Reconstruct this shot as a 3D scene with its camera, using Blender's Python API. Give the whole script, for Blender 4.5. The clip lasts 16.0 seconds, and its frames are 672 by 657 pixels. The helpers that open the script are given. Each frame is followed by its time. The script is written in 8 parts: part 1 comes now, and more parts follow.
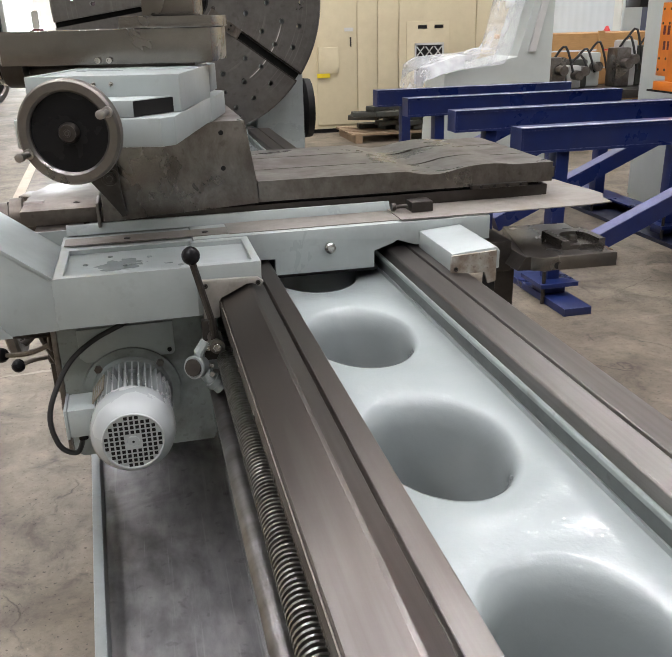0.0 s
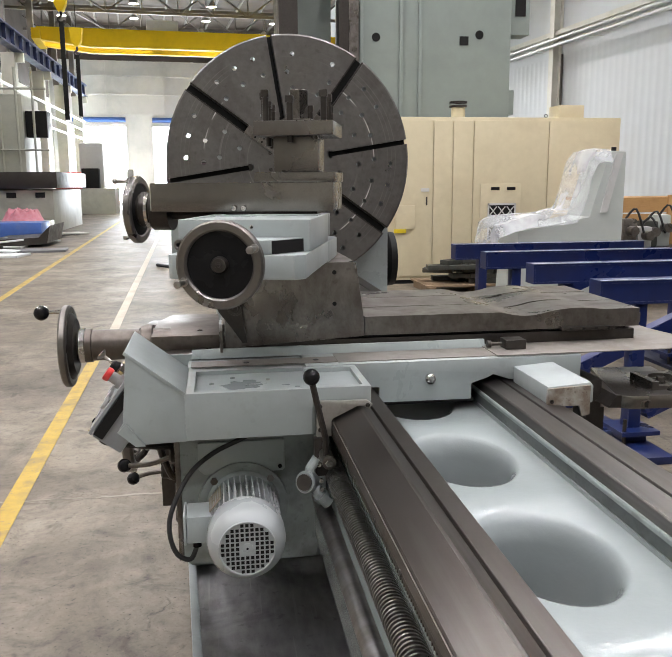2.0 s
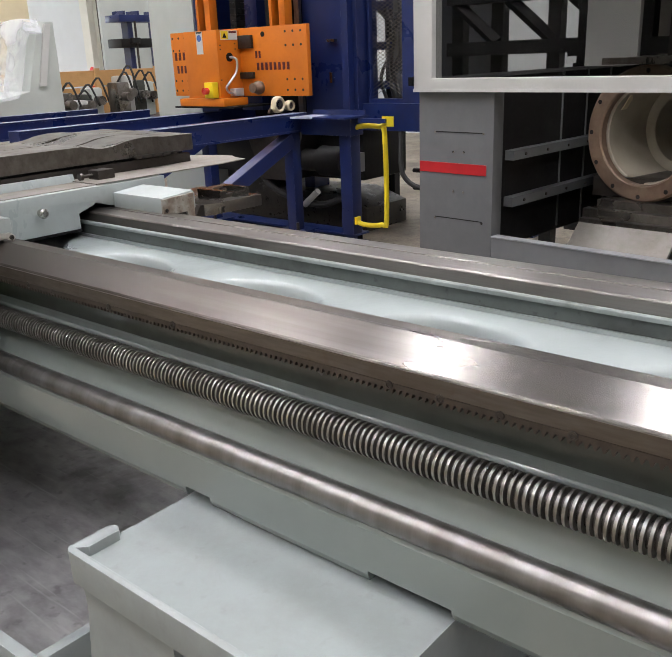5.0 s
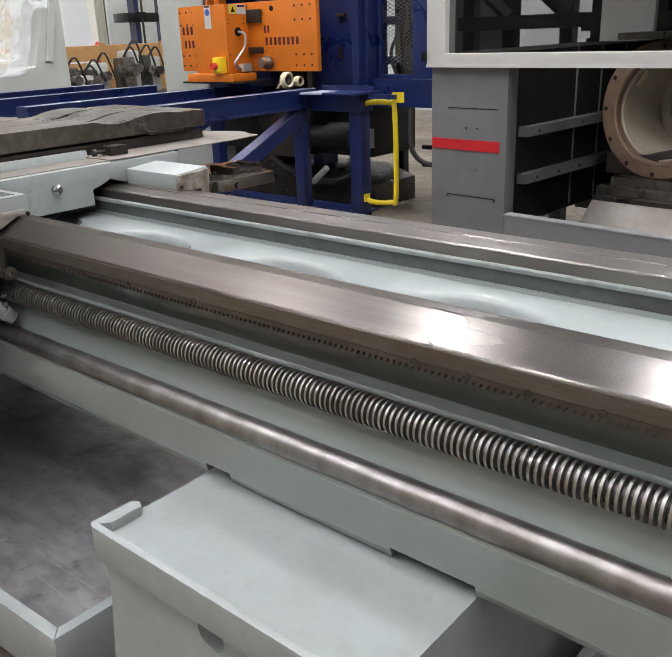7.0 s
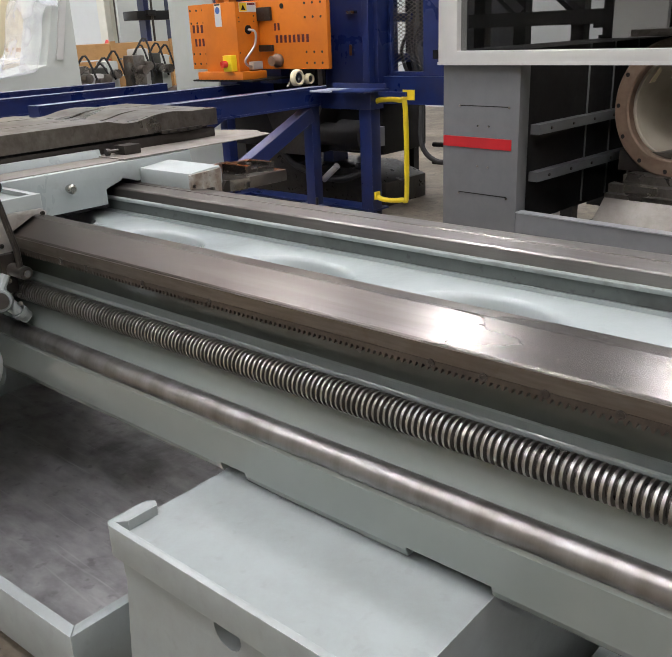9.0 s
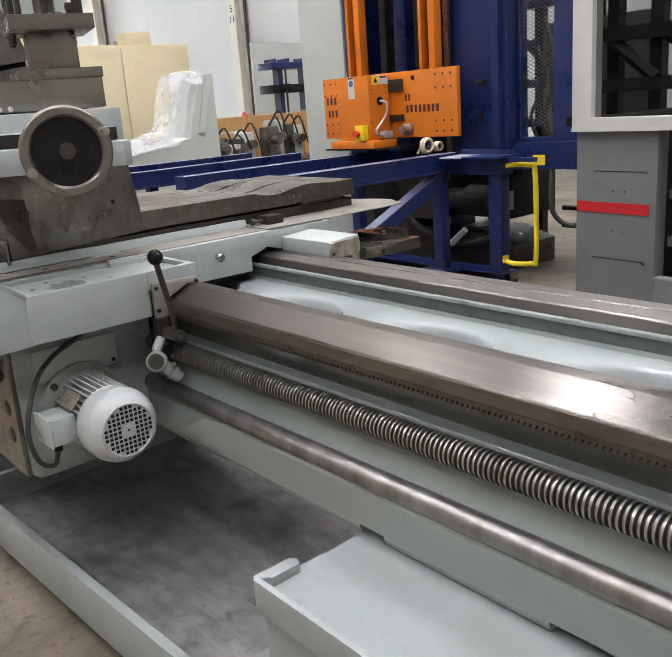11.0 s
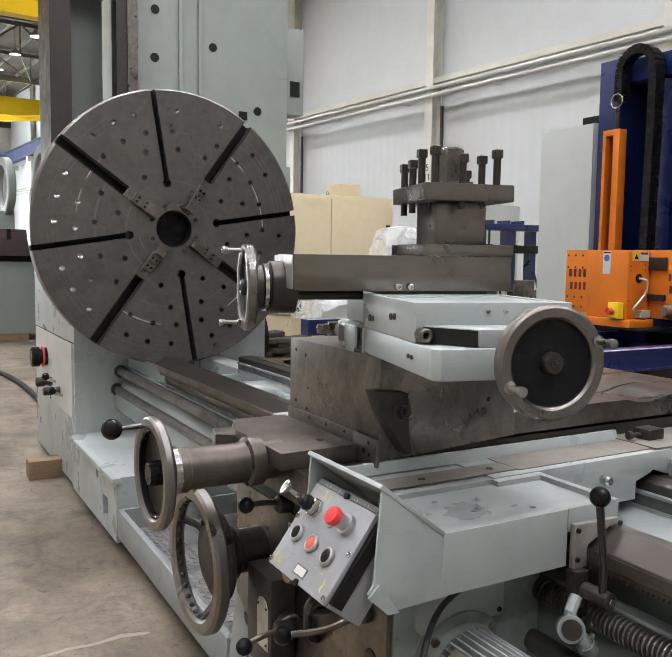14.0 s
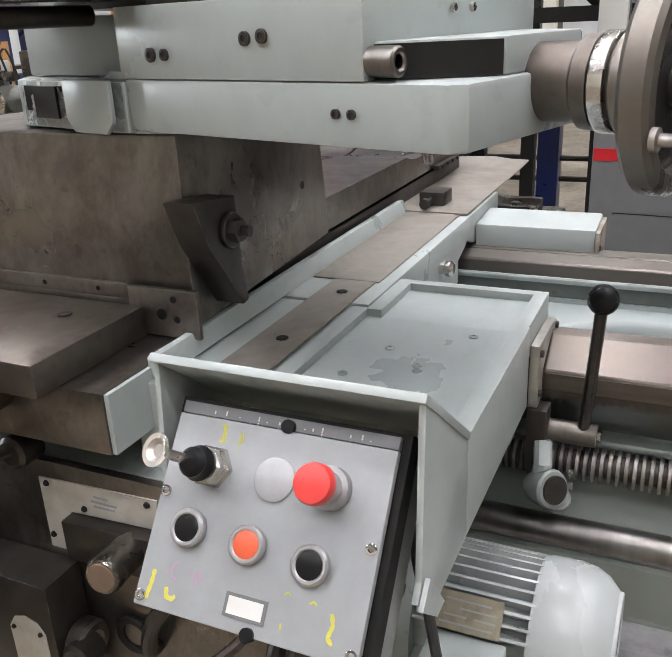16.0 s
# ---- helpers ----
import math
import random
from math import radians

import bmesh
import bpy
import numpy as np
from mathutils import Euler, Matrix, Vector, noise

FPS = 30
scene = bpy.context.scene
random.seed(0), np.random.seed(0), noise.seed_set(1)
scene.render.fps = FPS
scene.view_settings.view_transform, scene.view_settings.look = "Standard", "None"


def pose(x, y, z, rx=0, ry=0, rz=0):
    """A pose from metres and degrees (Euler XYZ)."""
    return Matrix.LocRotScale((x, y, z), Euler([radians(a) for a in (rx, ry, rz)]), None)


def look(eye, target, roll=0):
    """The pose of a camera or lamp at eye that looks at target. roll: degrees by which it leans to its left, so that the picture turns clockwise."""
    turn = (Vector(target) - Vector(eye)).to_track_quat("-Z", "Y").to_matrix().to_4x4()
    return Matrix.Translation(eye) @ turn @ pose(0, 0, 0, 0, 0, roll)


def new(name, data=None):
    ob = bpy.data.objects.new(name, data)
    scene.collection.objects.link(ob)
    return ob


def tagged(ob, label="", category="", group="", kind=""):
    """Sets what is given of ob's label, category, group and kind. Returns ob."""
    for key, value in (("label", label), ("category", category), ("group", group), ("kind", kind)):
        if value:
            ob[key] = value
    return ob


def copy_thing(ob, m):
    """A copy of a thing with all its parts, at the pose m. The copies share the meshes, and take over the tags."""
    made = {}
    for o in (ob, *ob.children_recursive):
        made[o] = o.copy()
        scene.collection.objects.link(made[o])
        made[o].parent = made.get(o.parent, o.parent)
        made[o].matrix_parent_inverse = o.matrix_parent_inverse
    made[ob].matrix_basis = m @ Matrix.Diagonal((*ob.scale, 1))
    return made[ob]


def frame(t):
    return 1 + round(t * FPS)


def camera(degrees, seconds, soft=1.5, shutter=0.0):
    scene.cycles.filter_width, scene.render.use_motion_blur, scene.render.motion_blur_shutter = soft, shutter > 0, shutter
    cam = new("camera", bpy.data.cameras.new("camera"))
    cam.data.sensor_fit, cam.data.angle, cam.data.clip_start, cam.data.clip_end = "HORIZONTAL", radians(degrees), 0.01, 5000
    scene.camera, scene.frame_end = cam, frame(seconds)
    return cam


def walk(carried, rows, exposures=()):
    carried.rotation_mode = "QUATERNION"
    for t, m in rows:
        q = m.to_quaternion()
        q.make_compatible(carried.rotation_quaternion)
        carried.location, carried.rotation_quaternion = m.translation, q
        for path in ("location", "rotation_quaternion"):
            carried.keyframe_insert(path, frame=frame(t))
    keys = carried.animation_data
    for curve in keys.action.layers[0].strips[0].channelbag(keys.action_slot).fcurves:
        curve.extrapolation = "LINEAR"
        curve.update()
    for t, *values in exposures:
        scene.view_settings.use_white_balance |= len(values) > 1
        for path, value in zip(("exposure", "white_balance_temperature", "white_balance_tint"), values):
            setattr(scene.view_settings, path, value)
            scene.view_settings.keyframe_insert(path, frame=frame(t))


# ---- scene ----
cam = camera(46.1, 16.0, soft=1.0)
PATH = [
    (0, (0.34, 0.106, 1.59), (0.769, 1.919, 0.862), -1.4),
    (0.5, (0.312, 0.052, 1.617), (0.65, 1.947, 1.073), -0.9),
    (1, (0.279, 0.004, 1.626), (0.579, 1.949, 1.267), -0.5),
    (1.5, (0.246, -0.035, 1.616), (0.526, 1.918, 1.285), -0.2),
    (2, (0.189, -0.05, 1.579), (0.488, 1.894, 1.215), -0.4),
    (2.5, (0.03, -0.024, 1.509), (0.699, 1.808, 1.064), -1.7),
    (3, (-0.139, -0.042, 1.474), (0.93, 1.567, 0.956), -2.7),
    (3.5, (-0.251, -0.125, 1.434), (0.968, 1.363, 0.888), -2.6),
    (4, (-0.38, -0.105, 1.422), (1.049, 1.167, 0.838), -2.5),
    (6.5, (-0.477, -0.034, 1.416), (0.943, 1.191, 0.721), -2.3),
    (7, (-0.475, -0.032, 1.417), (0.939, 1.195, 0.712), -2.3),
    (7.5, (-0.477, -0.021, 1.417), (0.931, 1.208, 0.706), -2.3),
    (8, (-0.479, -0.011, 1.417), (0.923, 1.224, 0.704), -2.4),
    (10.3, (-0.503, -0.038, 1.431), (0.871, 1.241, 0.742), -3.2),
    (10.5, (-0.511, -0.011, 1.429), (0.823, 1.316, 0.752), -3.6),
    (11, (-0.545, -0.024, 1.456), (0.678, 1.461, 0.906), -4.3),
    (11.3, (-0.536, -0.05, 1.484), (0.592, 1.527, 0.996), -3.2),
    (11.4, (-0.543, -0.059, 1.487), (0.543, 1.551, 1.009), -2.9),
    (11.5, (-0.548, -0.079, 1.493), (0.49, 1.564, 1.023), -3.0),
    (12, (-0.611, -0.084, 1.534), (0.231, 1.689, 1.144), -2.3),
    (12.5, (-0.766, 0.053, 1.553), (0.07, 1.843, 1.245), -1.1),
    (13, (-0.824, 0.274, 1.563), (0.018, 2.07, 1.308), -0.4),
    (13.5, (-0.794, 0.528, 1.586), (0.068, 2.323, 1.405), -0.0),
    (14, (-0.833, 0.786, 1.577), (0.153, 2.516, 1.394), 0.8),
    (14.5, (-0.871, 1.079, 1.569), (0.299, 2.689, 1.371), 0.8),
    (15, (-0.754, 1.352, 1.522), (0.54, 2.853, 1.259), -2.6),
    (15.5, (-0.676, 1.575, 1.478), (0.879, 2.737, 0.998), -1.9),
    (16, (-0.633, 1.794, 1.46), (1.055, 2.581, 0.731), -2.7),
]
walk(cam, [(t, look(eye, target, roll)) for t, eye, target, roll in PATH],
     exposures=[(0, -0.03), (1.0, -0.02), (2.0, -0.12), (2.5, -0.07), (3.5, 0.05), (8, 0.07), (10.8, 0.09), (11.6, 0.16), (12.5, -0.03), (14.4, -0.06), (15.0, 0.1), (16, 0.15)])

# ---- world, lamps, daylight ----
HALL = Matrix.Rotation(radians(5.0), 4, "Z")
world = bpy.data.worlds.new("world")
scene.world = world
world.use_nodes = True
_sky = world.node_tree.nodes.new("ShaderNodeTexSky")
_sky.sky_type, _sky.sun_disc = "NISHITA", False
_sky.sun_elevation, _sky.sun_rotation = radians(40), radians(200)
world.node_tree.links.new(_sky.outputs["Color"], world.node_tree.nodes["Background"].inputs["Color"])
world.node_tree.nodes["Background"].inputs["Strength"].default_value = 0.1
LAMP_Z = 11.2
LAMP_X = (-7.5, -3.55, 0.4, 4.5, 8.5)
LAMP_Y = (-5.4, -1.5, 2.4, 6.4, 10.2, 14.1, 18.0, 21.9, 29.7, 37.5, 45.2, 53.0)
LAMP_POWER = 115
for _x in LAMP_X:
    for _y in LAMP_Y:
        _l = bpy.data.lights.new("bay_light", "AREA")
        _l.shape, _l.size, _l.energy, _l.color = "DISK", 0.10, LAMP_POWER, (1.01, 0.98, 1.035)
        _l.spread = radians(150)
        new("bay_light", _l).matrix_world = HALL @ Matrix.Translation((_x, _y, LAMP_Z - 0.32))
for _x, _w in ((-2.4, 3.7), (3.5, 4.2)):
    _l = bpy.data.lights.new("door_daylight", "AREA")
    _l.shape, _l.size, _l.size_y, _l.energy, _l.color = "RECTANGLE", _w, 5.6, 4000, (0.86, 0.94, 1.0)
    new("door_daylight", _l).matrix_world = HALL @ pose(_x, 61.6, 2.9, 90, 0, 180)

# ---- building helpers ----
def smooth(ob_mesh, angle=35):
    bm = bmesh.new()
    bm.from_mesh(ob_mesh)
    lim = radians(angle)
    for f in bm.faces:
        f.smooth = True
    for e in bm.edges:
        e.smooth = len(e.link_faces) == 2 and e.calc_face_angle(0) < lim
    bm.to_mesh(ob_mesh)
    bm.free()


def mesh_of(name, bm, material, bev=0.0, seg=2, angle=35):
    bmesh.ops.remove_doubles(bm, verts=bm.verts, dist=1e-5)
    bmesh.ops.recalc_face_normals(bm, faces=bm.faces)
    if bev:
        es = [e for e in bm.edges if len(e.link_faces) == 2 and e.calc_face_angle(0) > radians(28)]
        bmesh.ops.bevel(bm, geom=es, offset=bev, segments=seg, affect="EDGES", profile=0.6, clamp_overlap=True)
    me = bpy.data.meshes.new(name)
    bm.to_mesh(me)
    bm.free()
    smooth(me, angle)
    me.materials.append(material)
    return me


def thing(name, loc, label, category, group="", kind=""):
    ob = new(name)
    ob.location = loc
    ob.empty_display_size = 0.05
    return tagged(ob, label, category, group, kind)


def part(name, bm, material, parent, label="", bev=0.0, seg=2, kind="", angle=35):
    ob = new(name, mesh_of(name, bm, material, bev, seg, angle))
    ob.parent = parent
    if parent is not None and parent.data is None:
        ob.matrix_parent_inverse = Matrix.Translation(parent.location).inverted()
    return tagged(ob, label, kind=kind)


def solo(name, bm, material, label, category, bev=0.0, group="", kind="", seg=2):
    return tagged(new(name, mesh_of(name, bm, material, bev, seg)), label, category, group, kind)


def box(x0, x1, y0, y1, z0, z1, bm=None, m=None):
    bm = bm or bmesh.new()
    vs = [bm.verts.new(m @ Vector(p) if m else p) for p in
          ((x0, y0, z0), (x1, y0, z0), (x1, y1, z0), (x0, y1, z0), (x0, y0, z1), (x1, y0, z1), (x1, y1, z1), (x0, y1, z1))]
    for q in ((0, 3, 2, 1), (4, 5, 6, 7), (0, 1, 5, 4), (1, 2, 6, 5), (2, 3, 7, 6), (3, 0, 4, 7)):
        bm.faces.new([vs[i] for i in q])
    return bm


def prism(pts, axis, a0, a1, bm=None, m=None):
    """Polygon pts extruded along an axis; pts are (y, z), (x, z) or (x, y)."""
    bm = bm or bmesh.new()

    def at(p, a):
        v = {"x": (a, p[0], p[1]), "y": (p[0], a, p[1]), "z": (p[0], p[1], a)}[axis]
        return bm.verts.new(m @ Vector(v) if m else v)
    lo, hi = [at(p, a0) for p in pts], [at(p, a1) for p in pts]
    n = len(pts)
    bm.faces.new(lo)
    bm.faces.new(hi[::-1])
    for i in range(n):
        bm.faces.new((lo[i], lo[(i + 1) % n], hi[(i + 1) % n], hi[i]))
    return bm


def axes_of(d):
    d = Vector(d).normalized()
    u = d.cross(Vector((0, 0, 1)) if abs(d.z) < 0.9 else Vector((1, 0, 0))).normalized()
    return d, u, d.cross(u)


def turn(prof, p0, d, n=32, bm=None):
    """Profile of (distance along d, radius) turned round the axis."""
    bm = bm or bmesh.new()
    d, u, v = axes_of(d)
    p0 = Vector(p0)
    rings = []
    for s, r in prof:
        c = p0 + d * s
        if r < 1e-6:
            rings.append([bm.verts.new(c)])
        else:
            rings.append([bm.verts.new(c + (u * math.cos(2 * math.pi * i / n) + v * math.sin(2 * math.pi * i / n)) * r) for i in range(n)])
    for a, b in zip(rings, rings[1:]):
        for i in range(n):
            j = (i + 1) % n
            if len(a) == 1 and len(b) > 1:
                bm.faces.new((a[0], b[i], b[j]))
            elif len(b) == 1 and len(a) > 1:
                bm.faces.new((a[i], b[0], a[j]))
            elif len(a) > 1:
                bm.faces.new((a[i], b[i], b[j], a[j]))
    for r, flip in ((rings[0], True), (rings[-1], False)):
        if len(r) > 1:
            bm.faces.new(r[::-1] if flip else r)
    return bm


def cyl(p0, p1, r, n=20, bm=None, r1=None):
    d = Vector(p1) - Vector(p0)
    return turn([(0, r), (d.length, r if r1 is None else r1)], p0, d, n, bm)


def ring(r_in, r_out, w, p0, d, n=48, bm=None, c=0.003):
    """A closed ring with chamfered edges, w long from p0 along d."""
    bm = bm or bmesh.new()
    prof = [(c, r_in), (0, r_in + c), (0, r_out - c), (c, r_out), (w - c, r_out), (w, r_out - c), (w, r_in + c), (w - c, r_in)]
    d, u, v = axes_of(d)
    p0 = Vector(p0)
    rs = [[bm.verts.new(p0 + d * s + (u * math.cos(2 * math.pi * i / n) + v * math.sin(2 * math.pi * i / n)) * r) for i in range(n)] for s, r in prof]
    for k in range(len(rs)):
        a, b = rs[k], rs[(k + 1) % len(rs)]
        for i in range(n):
            bm.faces.new((a[i], b[i], b[(i + 1) % n], a[(i + 1) % n]))
    return bm


def ball(c, r, bm=None, n=20):
    return turn([(r - r * math.cos(math.pi * k / 12), r * math.sin(math.pi * k / 12)) for k in range(13)], Vector(c) - Vector((0, 0, r)), (0, 0, 1), n, bm)


def tube(pts, r, n=10, bm=None, round_n=0):
    bm = bm or bmesh.new()
    pts = [Vector(p) for p in pts]
    if round_n:
        cur = []
        for i in range(len(pts) - 1):
            p = [pts[max(i - 1, 0)], pts[i], pts[i + 1], pts[min(i + 2, len(pts) - 1)]]
            for k in range(round_n):
                t = k / round_n
                cur.append(0.5 * ((2 * p[1]) + (p[2] - p[0]) * t + (2 * p[0] - 5 * p[1] + 4 * p[2] - p[3]) * t * t + (3 * p[1] - p[0] - 3 * p[2] + p[3]) * t ** 3))
        pts = cur + [pts[-1]]
    u = None
    rings = []
    for i, p in enumerate(pts):
        d = (pts[min(i + 1, len(pts) - 1)] - pts[max(i - 1, 0)]).normalized()
        if u is None:
            _, u, _ = axes_of(d)
        u = (u - d * u.dot(d)).normalized()
        v = d.cross(u)
        rings.append([bm.verts.new(p + (u * math.cos(2 * math.pi * k / n) + v * math.sin(2 * math.pi * k / n)) * r) for k in range(n)])
    for a, b in zip(rings, rings[1:]):
        for k in range(n):
            bm.faces.new((a[k], b[k], b[(k + 1) % n], a[(k + 1) % n]))
    bm.faces.new(rings[0][::-1])
    bm.faces.new(rings[-1])
    return bm


def hexbolt(p, d, r, h, bm=None, socket=False):
    bm = bm or bmesh.new()
    if socket:
        return turn([(0, r), (h * 0.92, r), (h, r * 0.9), (h, r * 0.55), (h * 0.45, r * 0.5), (h * 0.45, 0)], p, d, 14, bm)
    turn([(0, r), (h * 0.85, r), (h, r * 0.85)], p, d, 6, bm)
    return bm


def shift(bm, m):
    bmesh.ops.transform(bm, matrix=m, verts=bm.verts)
    return bm

# ---- materials ----
def material(name, col, rough=0.5, metal=0.0, col2=None, fine=60.0, big=2.5, mix=0.5, dirt=None, dirt_amount=0.3, bump=0.1, stretch=(1, 1, 1), rvar=0.12,
             coat=0.0, spots=0.0, dist=0.002, pieces=0.0, edge=None, edge_amount=0.6, radius=0.003, drips=0.0, drip_col=(0.1, 0.08, 0.06), spec=0.5, coat_rough=0.03):
    """Two scales of colour change, shaped stains, varied gloss and a fine relief."""
    m = bpy.data.materials.new(name)
    m.use_nodes = True
    nt = m.node_tree
    L = nt.links.new
    b = nt.nodes["Principled BSDF"]

    def node(kind, **kw):
        n = nt.nodes.new(kind)
        for k, v in kw.items():
            n.inputs[k.replace("_", " ")].default_value = v
        return n
    tc = nt.nodes.new("ShaderNodeTexCoord")
    mp = node("ShaderNodeMapping", Scale=stretch)
    L(tc.outputs["Object"], mp.inputs["Vector"])
    n1 = node("ShaderNodeTexNoise", Scale=fine, Detail=6.0, Roughness=0.6)
    n2 = node("ShaderNodeTexNoise", Scale=big, Detail=5.0, Roughness=0.6, Distortion=0.4)
    L(mp.outputs["Vector"], n1.inputs["Vector"])
    L(tc.outputs["Object"], n2.inputs["Vector"])

    def ramp(src, lo, hi):
        r = nt.nodes.new("ShaderNodeMapRange")
        r.inputs["From Min"].default_value, r.inputs["From Max"].default_value = lo, hi
        L(src, r.inputs["Value"])
        return r.outputs["Result"]

    def blend(fac, a, c):
        x = nt.nodes.new("ShaderNodeMix")
        x.data_type = "RGBA"
        L(fac, x.inputs["Factor"])
        for s, v in ((x.inputs["A"], a), (x.inputs["B"], c)):
            if isinstance(v, tuple):
                s.default_value = (*v, 1)
            else:
                L(v, s)
        return x.outputs["Result"]

    def times(src, k):
        x = nt.nodes.new("ShaderNodeMath")
        x.operation = "MULTIPLY"
        L(src, x.inputs[0])
        x.inputs[1].default_value = k
        return x.outputs[0]
    c2 = col2 or tuple(v * 0.8 for v in col)
    out = blend(times(ramp(n1.outputs["Fac"], 0.35, 0.65), mix), col, c2)
    if dirt:
        out = blend(times(ramp(n2.outputs["Fac"], 0.5, 0.68), dirt_amount), out, dirt)
    if spots:
        n3 = node("ShaderNodeTexNoise", Scale=big * 9, Detail=3.0, Roughness=0.5)
        L(tc.outputs["Object"], n3.inputs["Vector"])
        out = blend(times(ramp(n3.outputs["Fac"], 0.62, 0.7), spots), out, dirt or c2)
    if pieces:
        oi = nt.nodes.new("ShaderNodeObjectInfo")
        out = blend(times(oi.outputs["Random"], pieces), out, c2)
    if drips:
        md = node("ShaderNodeMapping", Scale=(9, 9, 5.5))
        L(tc.outputs["Object"], md.inputs["Vector"])
        nd = node("ShaderNodeTexNoise", Scale=1.0, Detail=9.0, Roughness=0.78, Distortion=0.3)
        L(md.outputs["Vector"], nd.inputs["Vector"])
        out = blend(times(ramp(nd.outputs["Fac"], 0.42, 0.62), drips), out, drip_col)
    if edge:
        # wear along the edges, broken up by the grain
        bv = nt.nodes.new("ShaderNodeBevel")
        bv.samples = 4
        bv.inputs["Radius"].default_value = radius
        ge = nt.nodes.new("ShaderNodeNewGeometry")
        dp = nt.nodes.new("ShaderNodeVectorMath")
        dp.operation = "DOT_PRODUCT"
        L(bv.outputs["Normal"], dp.inputs[0])
        L(ge.outputs["Normal"], dp.inputs[1])
        ne = node("ShaderNodeTexNoise", Scale=38.0, Detail=4.0, Roughness=0.7)
        L(tc.outputs["Object"], ne.inputs["Vector"])
        ed = nt.nodes.new("ShaderNodeMath")
        ed.operation = "MULTIPLY"
        L(ramp(dp.outputs["Value"], 0.985, 0.90), ed.inputs[0])
        L(ramp(ne.outputs["Fac"], 0.44, 0.60), ed.inputs[1])
        out = blend(times(ed.outputs[0], edge_amount), out, edge)
    L(out, b.inputs["Base Color"])
    rr = nt.nodes.new("ShaderNodeMapRange")
    rr.inputs["To Min"].default_value, rr.inputs["To Max"].default_value = max(rough - rvar, 0.03), min(rough + rvar, 1)
    rr.inputs["From Min"].default_value, rr.inputs["From Max"].default_value = 0.3, 0.7
    L(n2.outputs["Fac"], rr.inputs["Value"])
    L(rr.outputs["Result"], b.inputs["Roughness"])
    b.inputs["Metallic"].default_value = metal
    b.inputs["Specular IOR Level"].default_value = spec
    b.inputs["Coat Weight"].default_value = coat
    b.inputs["Coat Roughness"].default_value = coat_rough
    if bump:
        bp = nt.nodes.new("ShaderNodeBump")
        bp.inputs["Strength"].default_value, bp.inputs["Distance"].default_value = bump, dist
        L(n1.outputs["Fac"], bp.inputs["Height"])
        L(bp.outputs["Normal"], b.inputs["Normal"])
    return m


def glow(name, col, power):
    m = bpy.data.materials.new(name)
    m.use_nodes = True
    b = m.node_tree.nodes["Principled BSDF"]
    b.inputs["Base Color"].default_value = (*col, 1)
    b.inputs["Emission Color"].default_value = (*col, 1)
    b.inputs["Emission Strength"].default_value = power
    return m


def glass(name, col, rough=0.0, alpha=1.0):
    m = bpy.data.materials.new(name)
    m.use_nodes = True
    b = m.node_tree.nodes["Principled BSDF"]
    b.inputs["Base Color"].default_value = (*col, 1)
    b.inputs["Roughness"].default_value = rough
    b.inputs["Transmission Weight"].default_value = 1.0
    b.inputs["IOR"].default_value = 1.1
    b.inputs["Alpha"].default_value = alpha
    return m


PAINT = material("machine_paint", (0.385, 0.43, 0.425), 0.32, 0, (0.35, 0.392, 0.388), 9, 3.0, 0.5, (0.27, 0.29, 0.28), 0.3, 0.07, rvar=0.1, spots=0.25, dist=0.004, edge=(0.60, 0.62, 0.60), edge_amount=0.55, radius=0.004, drips=0.13, drip_col=(0.24, 0.24, 0.22))
# real gloss; base colour also darkened for the shaded face below the rack
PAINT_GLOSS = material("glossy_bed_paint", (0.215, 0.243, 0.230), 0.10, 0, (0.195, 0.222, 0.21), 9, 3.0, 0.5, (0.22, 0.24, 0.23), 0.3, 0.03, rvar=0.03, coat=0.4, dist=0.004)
PAINT_BED = material("bed_paint", (0.305, 0.338, 0.338), 0.17, 0, (0.285, 0.317, 0.317), 14, 3.0, 0.5, (0.34, 0.38, 0.38), 0.2, 0.22, rvar=0.05, dist=0.008, coat=0.3)
PAINT_DULL = material("old_paint", (0.30, 0.34, 0.33), 0.5, 0, (0.22, 0.25, 0.24), 14, 6.0, 0.6, (0.10, 0.10, 0.09), 0.6, 0.15, spots=0.3)
GROOVE = material("dark_groove_paint", (0.095, 0.11, 0.105), 0.4, 0, (0.06, 0.07, 0.066), 16, 5, 0.6, (0.03, 0.03, 0.028), 0.6, 0.1, spots=0.4)
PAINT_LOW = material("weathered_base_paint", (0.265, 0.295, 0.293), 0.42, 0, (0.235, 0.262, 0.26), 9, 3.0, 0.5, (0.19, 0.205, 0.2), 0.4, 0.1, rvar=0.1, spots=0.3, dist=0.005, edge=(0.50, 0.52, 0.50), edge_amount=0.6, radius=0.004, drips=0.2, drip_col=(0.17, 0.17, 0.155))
CHIPPED = material("chipped_silver_paint", (0.42, 0.45, 0.45), 0.28, 0.35, (0.26, 0.27, 0.265), 70, 20, 0.8, (0.10, 0.10, 0.095), 0.6, 0.3, rvar=0.1, spots=0.5, dist=0.003)
CHIP_END = material("chipped_rusty_paint", (0.42, 0.41, 0.37), 0.5, 0.1, (0.20, 0.15, 0.11), 26, 14, 0.9, (0.11, 0.07, 0.045), 0.7, 0.3, spots=0.6, dist=0.003)
STEEL_STAIN = material("stained_steel", (0.17, 0.15, 0.132), 0.42, 0.85, (0.11, 0.093, 0.08), 30, 4, 0.6, (0.07, 0.055, 0.045), 0.6, 0.06, spots=0.3, edge=(0.36, 0.33, 0.3), edge_amount=0.5, radius=0.003)
